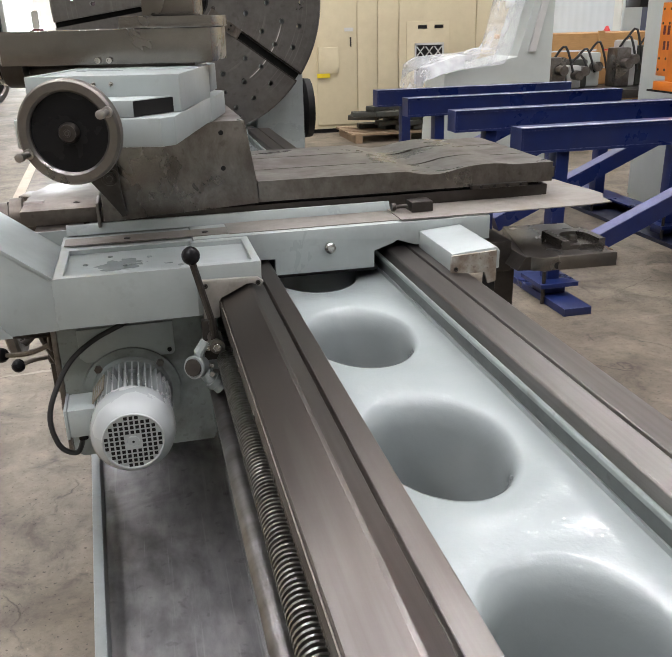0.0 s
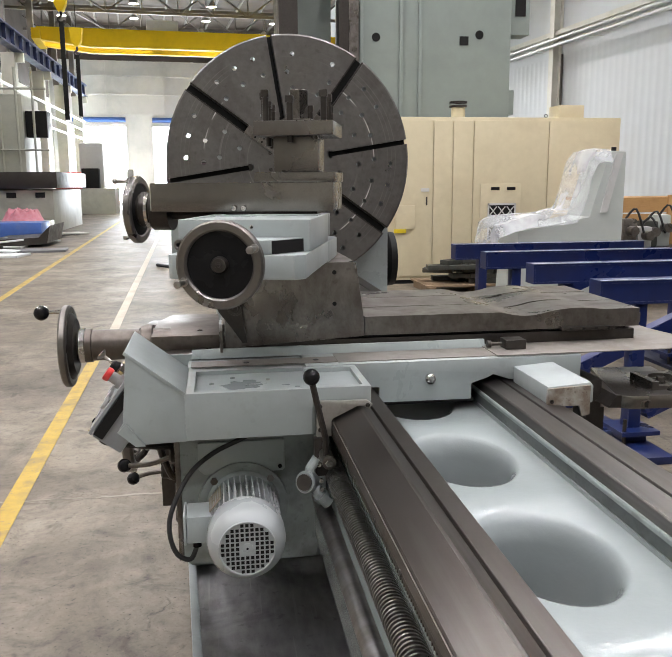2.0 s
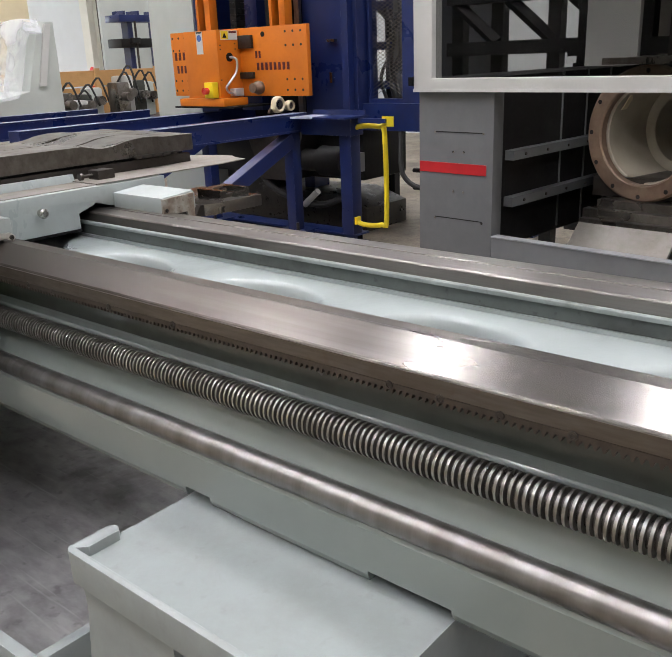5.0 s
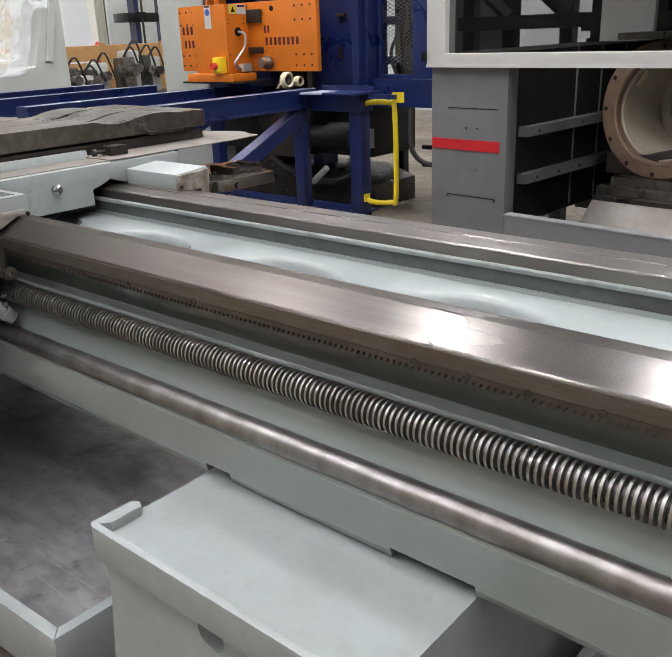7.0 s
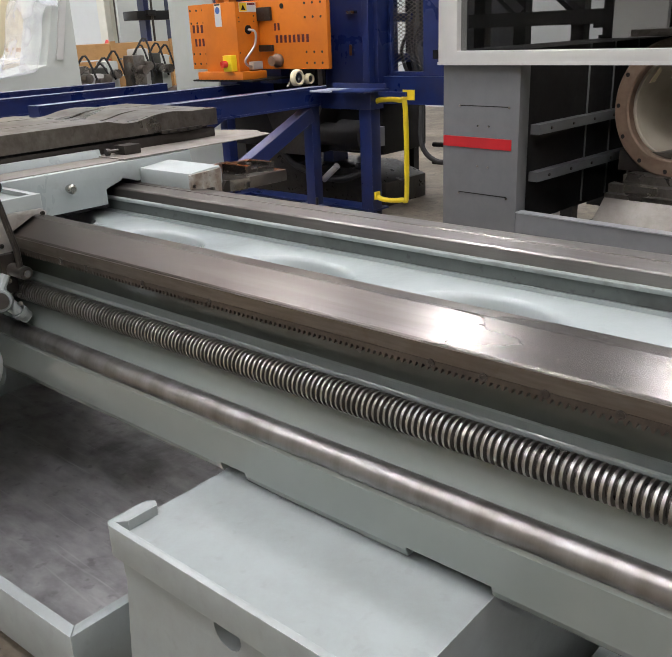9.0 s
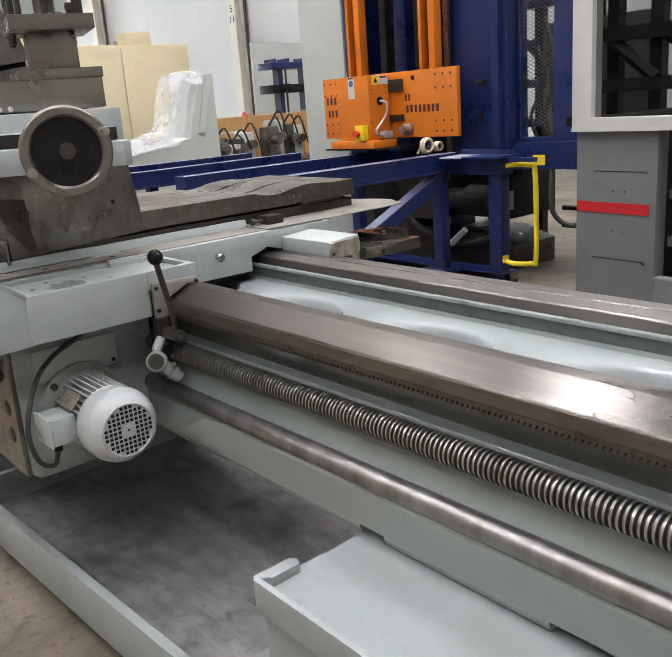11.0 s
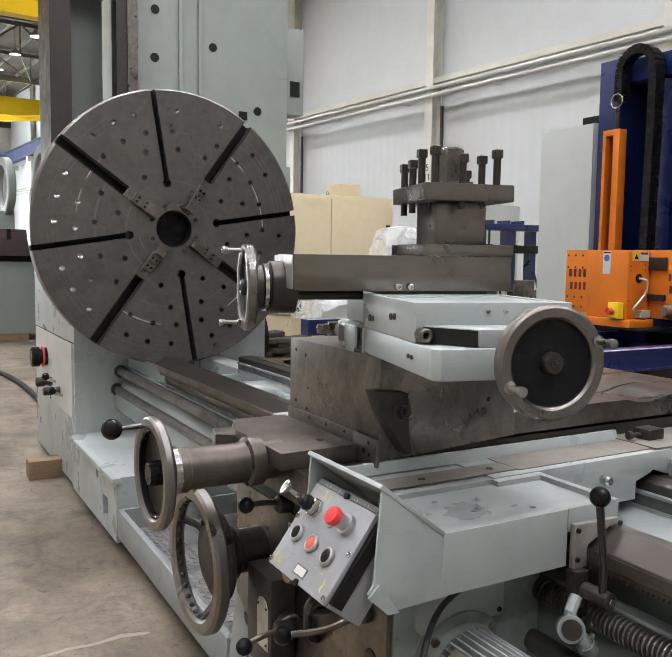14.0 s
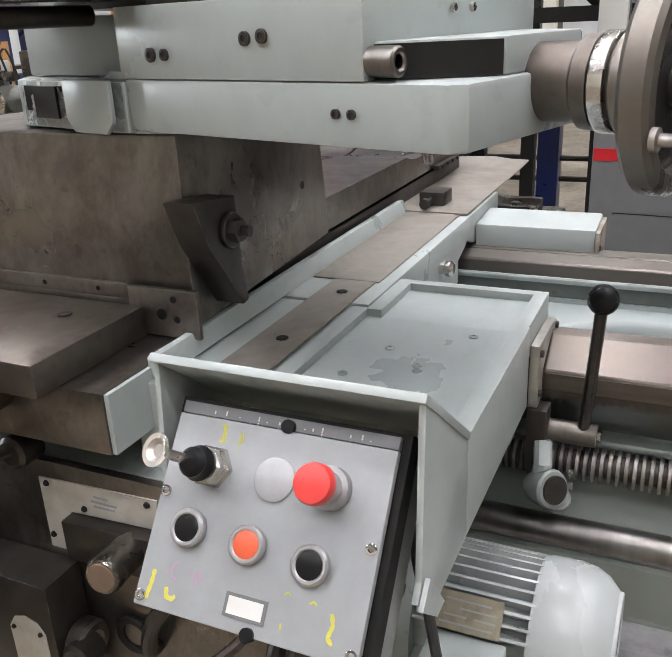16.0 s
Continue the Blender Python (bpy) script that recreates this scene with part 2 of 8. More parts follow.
MARK_P = material("faded_pink_marker", (0.40, 0.21, 0.34), 0.6, 0, (0.36, 0.24, 0.33), 60, 20, 0.6, None, 0, 0.02)
STEEL = material("machined_steel", (0.25, 0.234, 0.216), 0.33, 0.92, (0.175, 0.158, 0.142), 34, 4.0, 0.5, (0.085, 0.065, 0.05), 0.6, 0.08, stretch=(1, 1, 0.7), spots=0.35, edge=(0.40, 0.37, 0.34), edge_amount=0.5, radius=0.0025, drips=0.62, drip_col=(0.095, 0.078, 0.064))
STEEL_CLEAN = material("satin_block_steel", (0.23, 0.215, 0.198), 0.26, 0.92, (0.185, 0.17, 0.155), 30, 3.0, 0.5, (0.12, 0.105, 0.09), 0.45, 0.03, rvar=0.06, spots=0.15, edge=(0.42, 0.39, 0.36), edge_amount=0.5, radius=0.002, drips=0.12, drip_col=(0.12, 0.10, 0.08))
STEEL_DARK = material("dark_steel", (0.066, 0.059, 0.053), 0.40, 0.7, (0.042, 0.037, 0.033), 40, 5.0, 0.6, (0.05, 0.042, 0.036), 0.5, 0.15, spots=0.3, edge=(0.3, 0.28, 0.26), edge_amount=0.6, radius=0.002)
WAY = material("ground_way_steel", (0.235, 0.222, 0.211), 0.27, 0.92, (0.17, 0.156, 0.144), 9, 0.7, 0.6, (0.17, 0.150, 0.132), 0.5, 0.004, stretch=(9, 0.12, 9), rvar=0.02)
def brushed(m, across, amount):
    """Grinding marks along the length stretch the highlights across it."""
    b = m.node_tree.nodes["Principled BSDF"]
    v = m.node_tree.nodes.new("ShaderNodeCombineXYZ")
    for k, val in zip("XYZ", across):
        v.inputs[k].default_value = val
    b.inputs["Anisotropic"].default_value = amount
    m.node_tree.links.new(v.outputs["Vector"], b.inputs["Tangent"])


brushed(WAY, (1, 0, 0.4), 0.9)


def dull_stretch(m, y0, y1, col, rough):
    """Darker, rougher stretch of a way beyond y1, fading in a ragged border from y0."""
    nt = m.node_tree
    L = nt.links.new
    b = nt.nodes["Principled BSDF"]
    tc, sp = nt.nodes.new("ShaderNodeTexCoord"), nt.nodes.new("ShaderNodeSeparateXYZ")
    L(tc.outputs["Object"], sp.inputs["Vector"])
    mp, n = nt.nodes.new("ShaderNodeMapping"), nt.nodes.new("ShaderNodeTexNoise")
    mp.inputs["Scale"].default_value = (30, 2.2, 30)
    n.inputs["Scale"].default_value, n.inputs["Detail"].default_value = 1.0, 5
    L(tc.outputs["Object"], mp.inputs["Vector"])
    L(mp.outputs["Vector"], n.inputs["Vector"])
    ma = nt.nodes.new("ShaderNodeMath")
    ma.operation = "MULTIPLY_ADD"
    ma.inputs[1].default_value = 0.8
    L(n.outputs["Fac"], ma.inputs[0])
    L(sp.outputs["Y"], ma.inputs[2])
    r = nt.nodes.new("ShaderNodeMapRange")
    r.inputs["From Min"].default_value, r.inputs["From Max"].default_value = y0 + 0.4, y1 + 0.4
    r.inputs["To Max"].default_value = 0.85
    L(ma.outputs[0], r.inputs["Value"])
    for sock, val in (("Base Color", col), ("Roughness", rough)):
        old = b.inputs[sock].links[0].from_socket
        x = nt.nodes.new("ShaderNodeMix")
        x.data_type = "RGBA" if sock == "Base Color" else "FLOAT"
        L(r.outputs["Result"], x.inputs["Factor"])
        L(old, x.inputs["A"])
        x.inputs["B"].default_value = (*val, 1) if sock == "Base Color" else val
        L(x.outputs["Result"], b.inputs[sock])


dull_stretch(WAY, 0.55, 1.15, (0.115, 0.098, 0.086), 0.42)
WAY_REAR = material("worn_rear_way_steel", (0.27, 0.258, 0.246), 0.32, 0.9, (0.20, 0.186, 0.172), 9, 0.7, 0.7, (0.10, 0.085, 0.072), 0.3, 0.008, stretch=(9, 0.12, 9), rvar=0.03)
brushed(WAY_REAR, (1, 0, 0), 0.85)
dull_stretch(WAY_REAR, 0.9, 1.9, (0.11, 0.098, 0.088), 0.45)
RACK = material("greasy_rack_steel", (0.075, 0.062, 0.052), 0.45, 0.6, (0.045, 0.037, 0.03), 40, 6, 0.7, (0.13, 0.10, 0.08), 0.4, 0.1, spots=0.3)
# wall paint darkened to hold the shade under the rack
RECESS = material("shaded_recess_paint", (0.075, 0.088, 0.08), 0.2, 0, (0.055, 0.066, 0.06), 12, 3, 0.6, (0.04, 0.042, 0.038), 0.6, 0.06, coat=0.3)
RUST = material("rusty_flange", (0.22, 0.15, 0.105), 0.6, 0.3, (0.15, 0.095, 0.065), 20, 6, 0.7, (0.30, 0.24, 0.18), 0.5, 0.1)
BARREL = material("pale_pipe_lining", (0.42, 0.385, 0.31), 0.5, 0.1, (0.36, 0.32, 0.25), 8, 4, 0.6, (0.27, 0.22, 0.16), 0.4, 0.05)
WAY_SIDE = material("way_side_steel", (0.15, 0.132, 0.115), 0.42, 0.75, (0.10, 0.085, 0.07), 30, 4.0, 0.7, (0.10, 0.075, 0.055), 0.6, 0.1, stretch=(4, 0.5, 4), spots=0.3)
SHAFT = material("shaft_steel", (0.30, 0.293, 0.286), 0.36, 0.9, (0.15, 0.135, 0.123), 5, 5.0, 0.8, (0.13, 0.10, 0.085), 0.35, 0.02, stretch=(0.02, 3, 0.02), rvar=0.02)
SCREW = material("leadscrew_steel", (0.34, 0.328, 0.308), 0.38, 0.9, (0.15, 0.132, 0.11), 60, 8.0, 0.6, (0.08, 0.065, 0.05), 0.5, 0.1)
ALU = material("satin_aluminium", (0.50, 0.50, 0.505), 0.38, 0.85, (0.40, 0.40, 0.405), 60, 12, 0.5, (0.25, 0.245, 0.24), 0.3, 0.05)
CHROME = material("bright_steel", (0.62, 0.60, 0.57), 0.22, 1.0, (0.45, 0.43, 0.40), 80, 12, 0.5, (0.3, 0.27, 0.24), 0.3, 0.05)
PIN = material("crank_pin_steel", (0.42, 0.40, 0.38), 0.3, 0.95, (0.32, 0.30, 0.28), 60, 12, 0.5, (0.2, 0.18, 0.16), 0.3, 0.05)
WHEEL = material("handwheel_steel", (0.20, 0.19, 0.178), 0.34, 0.9, (0.235, 0.215, 0.195), 40, 8, 0.6, (0.15, 0.125, 0.1), 0.5, 0.06)
FACE = material("faceplate_iron", (0.19, 0.184, 0.177), 0.36, 0.85, (0.15, 0.142, 0.134), 26, 2.0, 0.7, (0.09, 0.08, 0.07), 0.6, 0.1, spots=0.3)
def turned_face(m, centre):
    """Concentric turning marks round an axis along y, with one bright scribed ring."""
    nt = m.node_tree
    L = nt.links.new
    b = nt.nodes["Principled BSDF"]
    old = b.inputs["Base Color"].links[0].from_socket
    tc, mp = nt.nodes.new("ShaderNodeTexCoord"), nt.nodes.new("ShaderNodeMapping")
    mp.inputs["Location"].default_value, mp.inputs["Scale"].default_value = (-centre[0], 0, -centre[2]), (1, 0, 1)
    ln, cb, n = nt.nodes.new("ShaderNodeVectorMath"), nt.nodes.new("ShaderNodeCombineXYZ"), nt.nodes.new("ShaderNodeTexNoise")
    ln.operation = "LENGTH"
    L(tc.outputs["Object"], mp.inputs["Vector"])
    L(mp.outputs["Vector"], ln.inputs[0])
    L(ln.outputs["Value"], cb.inputs["X"])
    L(cb.outputs["Vector"], n.inputs["Vector"])
    n.inputs["Scale"].default_value, n.inputs["Detail"].default_value = 38, 6
    patch = nt.nodes.new("ShaderNodeTexNoise")
    patch.inputs["Scale"].default_value = 2.6
    L(tc.outputs["Object"], patch.inputs["Vector"])

    def rng(src, lo, hi, top):
        r = nt.nodes.new("ShaderNodeMapRange")
        r.inputs["From Min"].default_value, r.inputs["From Max"].default_value, r.inputs["To Max"].default_value = lo, hi, top
        L(src, r.inputs["Value"])
        return r.outputs["Result"]

    def prod(a, c):
        x = nt.nodes.new("ShaderNodeMath")
        x.operation = "MULTIPLY"
        L(a, x.inputs[0])
        L(c, x.inputs[1])
        return x.outputs[0]
    where = rng(patch.outputs["Fac"], 0.42, 0.58, 1.0)
    marks = prod(rng(n.outputs["Fac"], 0.56, 0.66, 0.6), where)
    scribe = prod(prod(rng(ln.outputs["Value"], 0.596, 0.5985, 1.0), rng(ln.outputs["Value"], 0.606, 0.6025, 1.0)), rng(patch.outputs["Fac"], 0.46, 0.52, 1.0))
    for fac, col in ((marks, (0.36, 0.35, 0.33)), (scribe, (0.75, 0.74, 0.72))):
        x = nt.nodes.new("ShaderNodeMix")
        x.data_type = "RGBA"
        L(fac, x.inputs["Factor"])
        L(old, x.inputs["A"])
        x.inputs["B"].default_value = (*col, 1)
        old = x.outputs["Result"]
    L(old, b.inputs["Base Color"])


turned_face(FACE, (0.74, 5.60, 1.73))
BLACK = material("black_plastic", (0.009, 0.009, 0.010), 0.26, 0, (0.013, 0.013, 0.013), 60, 6, 0.5, None, 0, 0.03, spec=0.18)
# matt black; also stands in for shade inside pockets, notches and gaps
BLACK_MATT = material("black_paint_and_shade", (0.010, 0.010, 0.0105), 0.5, 0, (0.017, 0.016, 0.015), 40, 6, 0.5, (0.028, 0.025, 0.022), 0.3, 0.1, spec=0.2)
RUBBER = material("cable_rubber", (0.02, 0.02, 0.02), 0.6, 0, (0.03, 0.03, 0.03), 80, 8, 0.5, None, 0, 0.1)
PANEL = material("panel_grey_paint", (0.30, 0.315, 0.325), 0.4, 0, (0.26, 0.27, 0.28), 40, 9, 0.5, (0.2, 0.2, 0.2), 0.3, 0.03)
RED = material("red_plastic", (0.66, 0.05, 0.045), 0.32, 0, (0.55, 0.03, 0.03), 40, 9, 0.3, None, 0, 0.02)
ORANGE_B = material("orange_red_plastic", (0.65, 0.10, 0.04), 0.35, 0, (0.6, 0.09, 0.03), 40, 9, 0.3, None, 0, 0.02)
DISC = material("dull_grey_metal", (0.40, 0.41, 0.42), 0.5, 0.3, (0.34, 0.35, 0.36), 50, 20, 0.5, (0.25, 0.25, 0.25), 0.3, 0.04)
YEL_MARK = material("yellow_marker", (0.55, 0.50, 0.06), 0.6, 0, (0.36, 0.34, 0.16), 40, 9, 0.3, None, 0, 0.02)
WHITE = material("label_white", (0.62, 0.62, 0.60), 0.5, 0, (0.55, 0.55, 0.53), 40, 9, 0.4, None, 0, 0.02)
LABEL_AL = material("label_metal", (0.55, 0.53, 0.48), 0.5, 0.2, (0.50, 0.48, 0.43), 40, 20, 0.6, (0.36, 0.33, 0.28), 0.4, 0.04)
PLATE_AL = material("aluminium_plate", (0.50, 0.49, 0.46), 0.4, 0.6, (0.40, 0.38, 0.34), 50, 20, 0.6, (0.25, 0.22, 0.18), 0.4, 0.05)
TRAY_BOTTOM = material("chip_tray_sheet", (0.42, 0.415, 0.418), 0.42, 0.6, (0.26, 0.256, 0.258), 26, 2.6, 0.8, (0.075, 0.072, 0.072), 0.7, 0.12, stretch=(1, 0.35, 1), spots=0.3)


def scratches(m, col, amount):
    """Fine crossing scratches in a sheet."""
    nt = m.node_tree
    b = nt.nodes["Principled BSDF"]
    old = b.inputs["Base Color"].links[0].from_socket
    tc = nt.nodes.new("ShaderNodeTexCoord")
    for rot, sc in ((0.4, (60, 1.6, 1)), (1.1, (45, 1.4, 1)), (-0.5, (70, 2.0, 1))):
        mp = nt.nodes.new("ShaderNodeMapping")
        mp.inputs["Rotation"].default_value, mp.inputs["Scale"].default_value = (0, 0, rot), sc
        n = nt.nodes.new("ShaderNodeTexNoise")
        n.inputs["Scale"].default_value, n.inputs["Detail"].default_value = 1.0, 3
        nt.links.new(tc.outputs["Object"], mp.inputs["Vector"])
        nt.links.new(mp.outputs["Vector"], n.inputs["Vector"])
        r = nt.nodes.new("ShaderNodeMapRange")
        r.inputs["From Min"].default_value, r.inputs["From Max"].default_value = 0.66, 0.72
        r.inputs["To Max"].default_value = amount
        nt.links.new(n.outputs["Fac"], r.inputs["Value"])
        x = nt.nodes.new("ShaderNodeMix")
        x.data_type = "RGBA"
        nt.links.new(r.outputs["Result"], x.inputs["Factor"])
        nt.links.new(old, x.inputs["A"])
        x.inputs["B"].default_value = (*col, 1)
        old = x.outputs["Result"]
    nt.links.new(old, b.inputs["Base Color"])


scratches(TRAY_BOTTOM, (0.5, 0.5, 0.5), 0.5)
SHEET = material("dull_guard_sheet", (0.27, 0.25, 0.225), 0.5, 0.35, (0.22, 0.20, 0.175), 30, 5.0, 0.6, (0.16, 0.135, 0.11), 0.5, 0.06, spots=0.25)
BLUE = material("blue_paint", (0.009, 0.020, 0.100), 0.34, 0, (0.007, 0.014, 0.072), 14, 2.5, 0.6, (0.02, 0.025, 0.06), 0.4, 0.06, spots=0.2, edge=(0.20, 0.22, 0.34), edge_amount=0.5, radius=0.006)
TABLE_P = material("oiled_table_steel", (0.115, 0.085, 0.095), 0.5, 0.5, (0.08, 0.058, 0.066), 14, 2, 0.6, (0.05, 0.035, 0.04), 0.5, 0.1)
MOTOR_W = material("motor_enamel", (0.40, 0.43, 0.432), 0.32, 0, (0.43, 0.455, 0.45), 12, 5, 0.5, (0.42, 0.43, 0.42), 0.3, 0.05, coat=0.2)
BRICK_RED = material("dark_red_lettering", (0.10, 0.012, 0.02), 0.5, 0, (0.08, 0.01, 0.02), 30, 8, 0.5, None, 0, 0.02)
BLUE_DK = material("grimy_navy_paint", (0.008, 0.012, 0.036), 0.45, 0, (0.012, 0.013, 0.02), 14, 3, 0.6, (0.03, 0.028, 0.026), 0.5, 0.06, spots=0.3)
# the blue lightened as if lit from above
BLUE_LIT = material("lit_blue_paint", (0.12, 0.13, 0.26), 0.4, 0, (0.06, 0.07, 0.18), 18, 5, 0.6, (0.16, 0.16, 0.2), 0.4, 0.05)
# pale from wear and from a glossy highlight put into the colour
BLUE_EDGE = material("worn_highlit_blue_edge", (0.50, 0.52, 0.62), 0.5, 0.1, (0.08, 0.1, 0.25), 20, 6, 0.6, (0.2, 0.2, 0.22), 0.5, 0.05)
ORANGE = material("orange_paint", (0.66, 0.185, 0.013), 0.42, 0, (0.60, 0.16, 0.012), 14, 2.5, 0.5, (0.45, 0.12, 0.02), 0.35, 0.05, spots=0.15)
SAFETY = material("safety_yellow", (0.80, 0.62, 0.02), 0.4, 0, (0.72, 0.54, 0.02), 20, 4, 0.5, (0.4, 0.3, 0.05), 0.3, 0.05)
CRANE_Y = material("crane_yellow", (0.85, 0.58, 0.015), 0.7, 0, (0.78, 0.52, 0.015), 4, 0.6, 0.5, (0.5, 0.34, 0.03), 0.3, 0.03, spec=0.2)
CREAM = material("cream_cabinet_paint", (0.66, 0.585, 0.40), 0.42, 0, (0.61, 0.54, 0.36), 8, 1.0, 0.6, (0.50, 0.42, 0.27), 0.4, 0.04, spots=0.1)
COLUMN_G = material("column_green_grey", (0.27, 0.31, 0.285), 0.42, 0, (0.245, 0.28, 0.26), 5, 0.7, 0.6, (0.2, 0.23, 0.21), 0.4, 0.04)
GREY_M = material("dark_grey_enamel", (0.145, 0.15, 0.155), 0.45, 0, (0.12, 0.125, 0.13), 18, 3, 0.5, (0.1, 0.1, 0.1), 0.3, 0.05)
LIGHT_G = material("light_grey_enamel", (0.55, 0.55, 0.53), 0.4, 0, (0.5, 0.5, 0.48), 12, 2, 0.5, (0.42, 0.42, 0.4), 0.3, 0.04)
CAB_G = material("pale_green_cabinet", (0.46, 0.49, 0.46), 0.45, 0, (0.42, 0.45, 0.42), 6, 1.2, 0.5, (0.35, 0.37, 0.35), 0.3, 0.03)
WOOD = material("pallet_wood", (0.27, 0.19, 0.115), 0.75, 0, (0.18, 0.12, 0.07), 24, 3, 0.7, (0.12, 0.08, 0.05), 0.5, 0.25, stretch=(1, 6, 6), pieces=0.5)
CRATE = material("crate_wood", (0.52, 0.30, 0.12), 0.7, 0, (0.42, 0.23, 0.085), 14, 3, 0.7, (0.2, 0.1, 0.04), 0.4, 0.15, stretch=(0.5, 4, 8), pieces=0.4)
JOINT_DARK = material("grimy_wall_joint", (0.06, 0.05, 0.04), 0.7, 0, (0.10, 0.085, 0.07), 6, 1.5, 0.7, (0.25, 0.22, 0.18), 0.4, 0.1, spots=0.5)
WALL_W = material("wall_white", (0.57, 0.595, 0.60), 0.6, 0, (0.53, 0.555, 0.56), 3, 0.35, 0.5, (0.52, 0.52, 0.49), 0.4, 0.05)
WALL_C = material("wall_cream", (0.66, 0.65, 0.575), 0.6, 0, (0.54, 0.53, 0.46), 3, 0.4, 0.5, (0.42, 0.4, 0.34), 0.45, 0.05)
WALL_F = material("far_wall_white", (0.80, 0.79, 0.80), 0.6, 0, (0.74, 0.73, 0.74), 3, 0.35, 0.5, (0.46, 0.49, 0.52), 0.4, 0.05)
TRUSS = material("truss_steel", (0.22, 0.205, 0.19), 0.6, 0.1, (0.15, 0.135, 0.12), 2, 0.4, 0.6, (0.09, 0.075, 0.06), 0.5, 0.05)
ROOF = material("roof_deck", (0.095, 0.074, 0.060), 0.8, 0, (0.08, 0.066, 0.054), 3, 0.4, 0.7, (0.04, 0.033, 0.027), 0.5, 0.1)
PIPE = material("galvanised_pipe", (0.58, 0.58, 0.56), 0.4, 0.5, (0.5, 0.5, 0.48), 8, 1.5, 0.5, (0.4, 0.38, 0.33), 0.3, 0.03)
IRON = material("rough_iron_parts", (0.075, 0.08, 0.068), 0.6, 0.5, (0.05, 0.05, 0.045), 14, 4, 0.7, (0.10, 0.075, 0.05), 0.6, 0.2)
MACH_L = material("far_machine_paint", (0.48, 0.49, 0.42), 0.5, 0, (0.4, 0.41, 0.36), 3, 0.8, 0.6, (0.26, 0.26, 0.22), 0.5, 0.05)
PINK = material("pink_sheet", (0.72, 0.24, 0.30), 0.5, 0, (0.78, 0.42, 0.46), 9, 2, 0.6, None, 0, 0.2)
BLUE_L = material("mid_blue_paint", (0.06, 0.14, 0.42), 0.45, 0, (0.05, 0.11, 0.35), 9, 2, 0.6, (0.15, 0.17, 0.25), 0.4, 0.05)
GREASE_D = material("black_grease", (0.018, 0.016, 0.014), 0.35, 0.2, (0.03, 0.026, 0.022), 60, 12, 0.6, (0.06, 0.05, 0.04), 0.4, 0.2)
TAG = material("tan_name_plate", (0.30, 0.27, 0.20), 0.5, 0.2, (0.24, 0.21, 0.155), 60, 40, 0.7, (0.14, 0.12, 0.09), 0.6, 0.05)
GREASE = material("yellow_grease_paint", (0.36, 0.27, 0.09), 0.5, 0, (0.20, 0.16, 0.09), 60, 20, 0.7, (0.2, 0.15, 0.05), 0.5, 0.3)
STRIPE = material("red_stripe_paint", (0.50, 0.018, 0.026), 0.4, 0, (0.42, 0.015, 0.02), 14, 6, 0.5, (0.3, 0.02, 0.02), 0.3, 0.03)
BLUE_TOP = material("crane_rail_blue", (0.03, 0.045, 0.13), 0.5, 0, (0.02, 0.03, 0.09), 4, 1, 0.6, (0.08, 0.08, 0.1), 0.4, 0.03)
LAMP_ON = glow("lamp_glow", (1.0, 0.97, 0.92), 60)
OUTDOOR = glow("outdoor_daylight", (0.92, 0.97, 1.0), 12)
PANE = glass("machine_window_glass", (0.42, 0.42, 0.41), 0.02)


def wrap_material():
    m = bpy.data.materials.new("clear_plastic_wrap")
    m.use_nodes = True
    nt = m.node_tree
    b = nt.nodes["Principled BSDF"]
    b.inputs["Base Color"].default_value = (0.80, 0.82, 0.84, 1)
    b.inputs["Roughness"].default_value = 0.35
    tc, n = nt.nodes.new("ShaderNodeTexCoord"), nt.nodes.new("ShaderNodeTexNoise")
    n.inputs["Scale"].default_value, n.inputs["Detail"].default_value = 2.4, 5
    bp = nt.nodes.new("ShaderNodeBump")
    bp.inputs["Strength"].default_value, bp.inputs["Distance"].default_value = 0.7, 0.04
    nt.links.new(tc.outputs["Object"], n.inputs["Vector"])
    nt.links.new(n.outputs["Fac"], bp.inputs["Height"])
    nt.links.new(bp.outputs["Normal"], b.inputs["Normal"])
    mr = nt.nodes.new("ShaderNodeMapRange")
    mr.inputs["From Min"].default_value, mr.inputs["From Max"].default_value = 0.42, 0.62
    mr.inputs["To Min"].default_value, mr.inputs["To Max"].default_value = 0.14, 0.44
    nt.links.new(n.outputs["Fac"], mr.inputs["Value"])
    nt.links.new(mr.outputs["Result"], b.inputs["Alpha"])
    return m


WRAP = wrap_material()


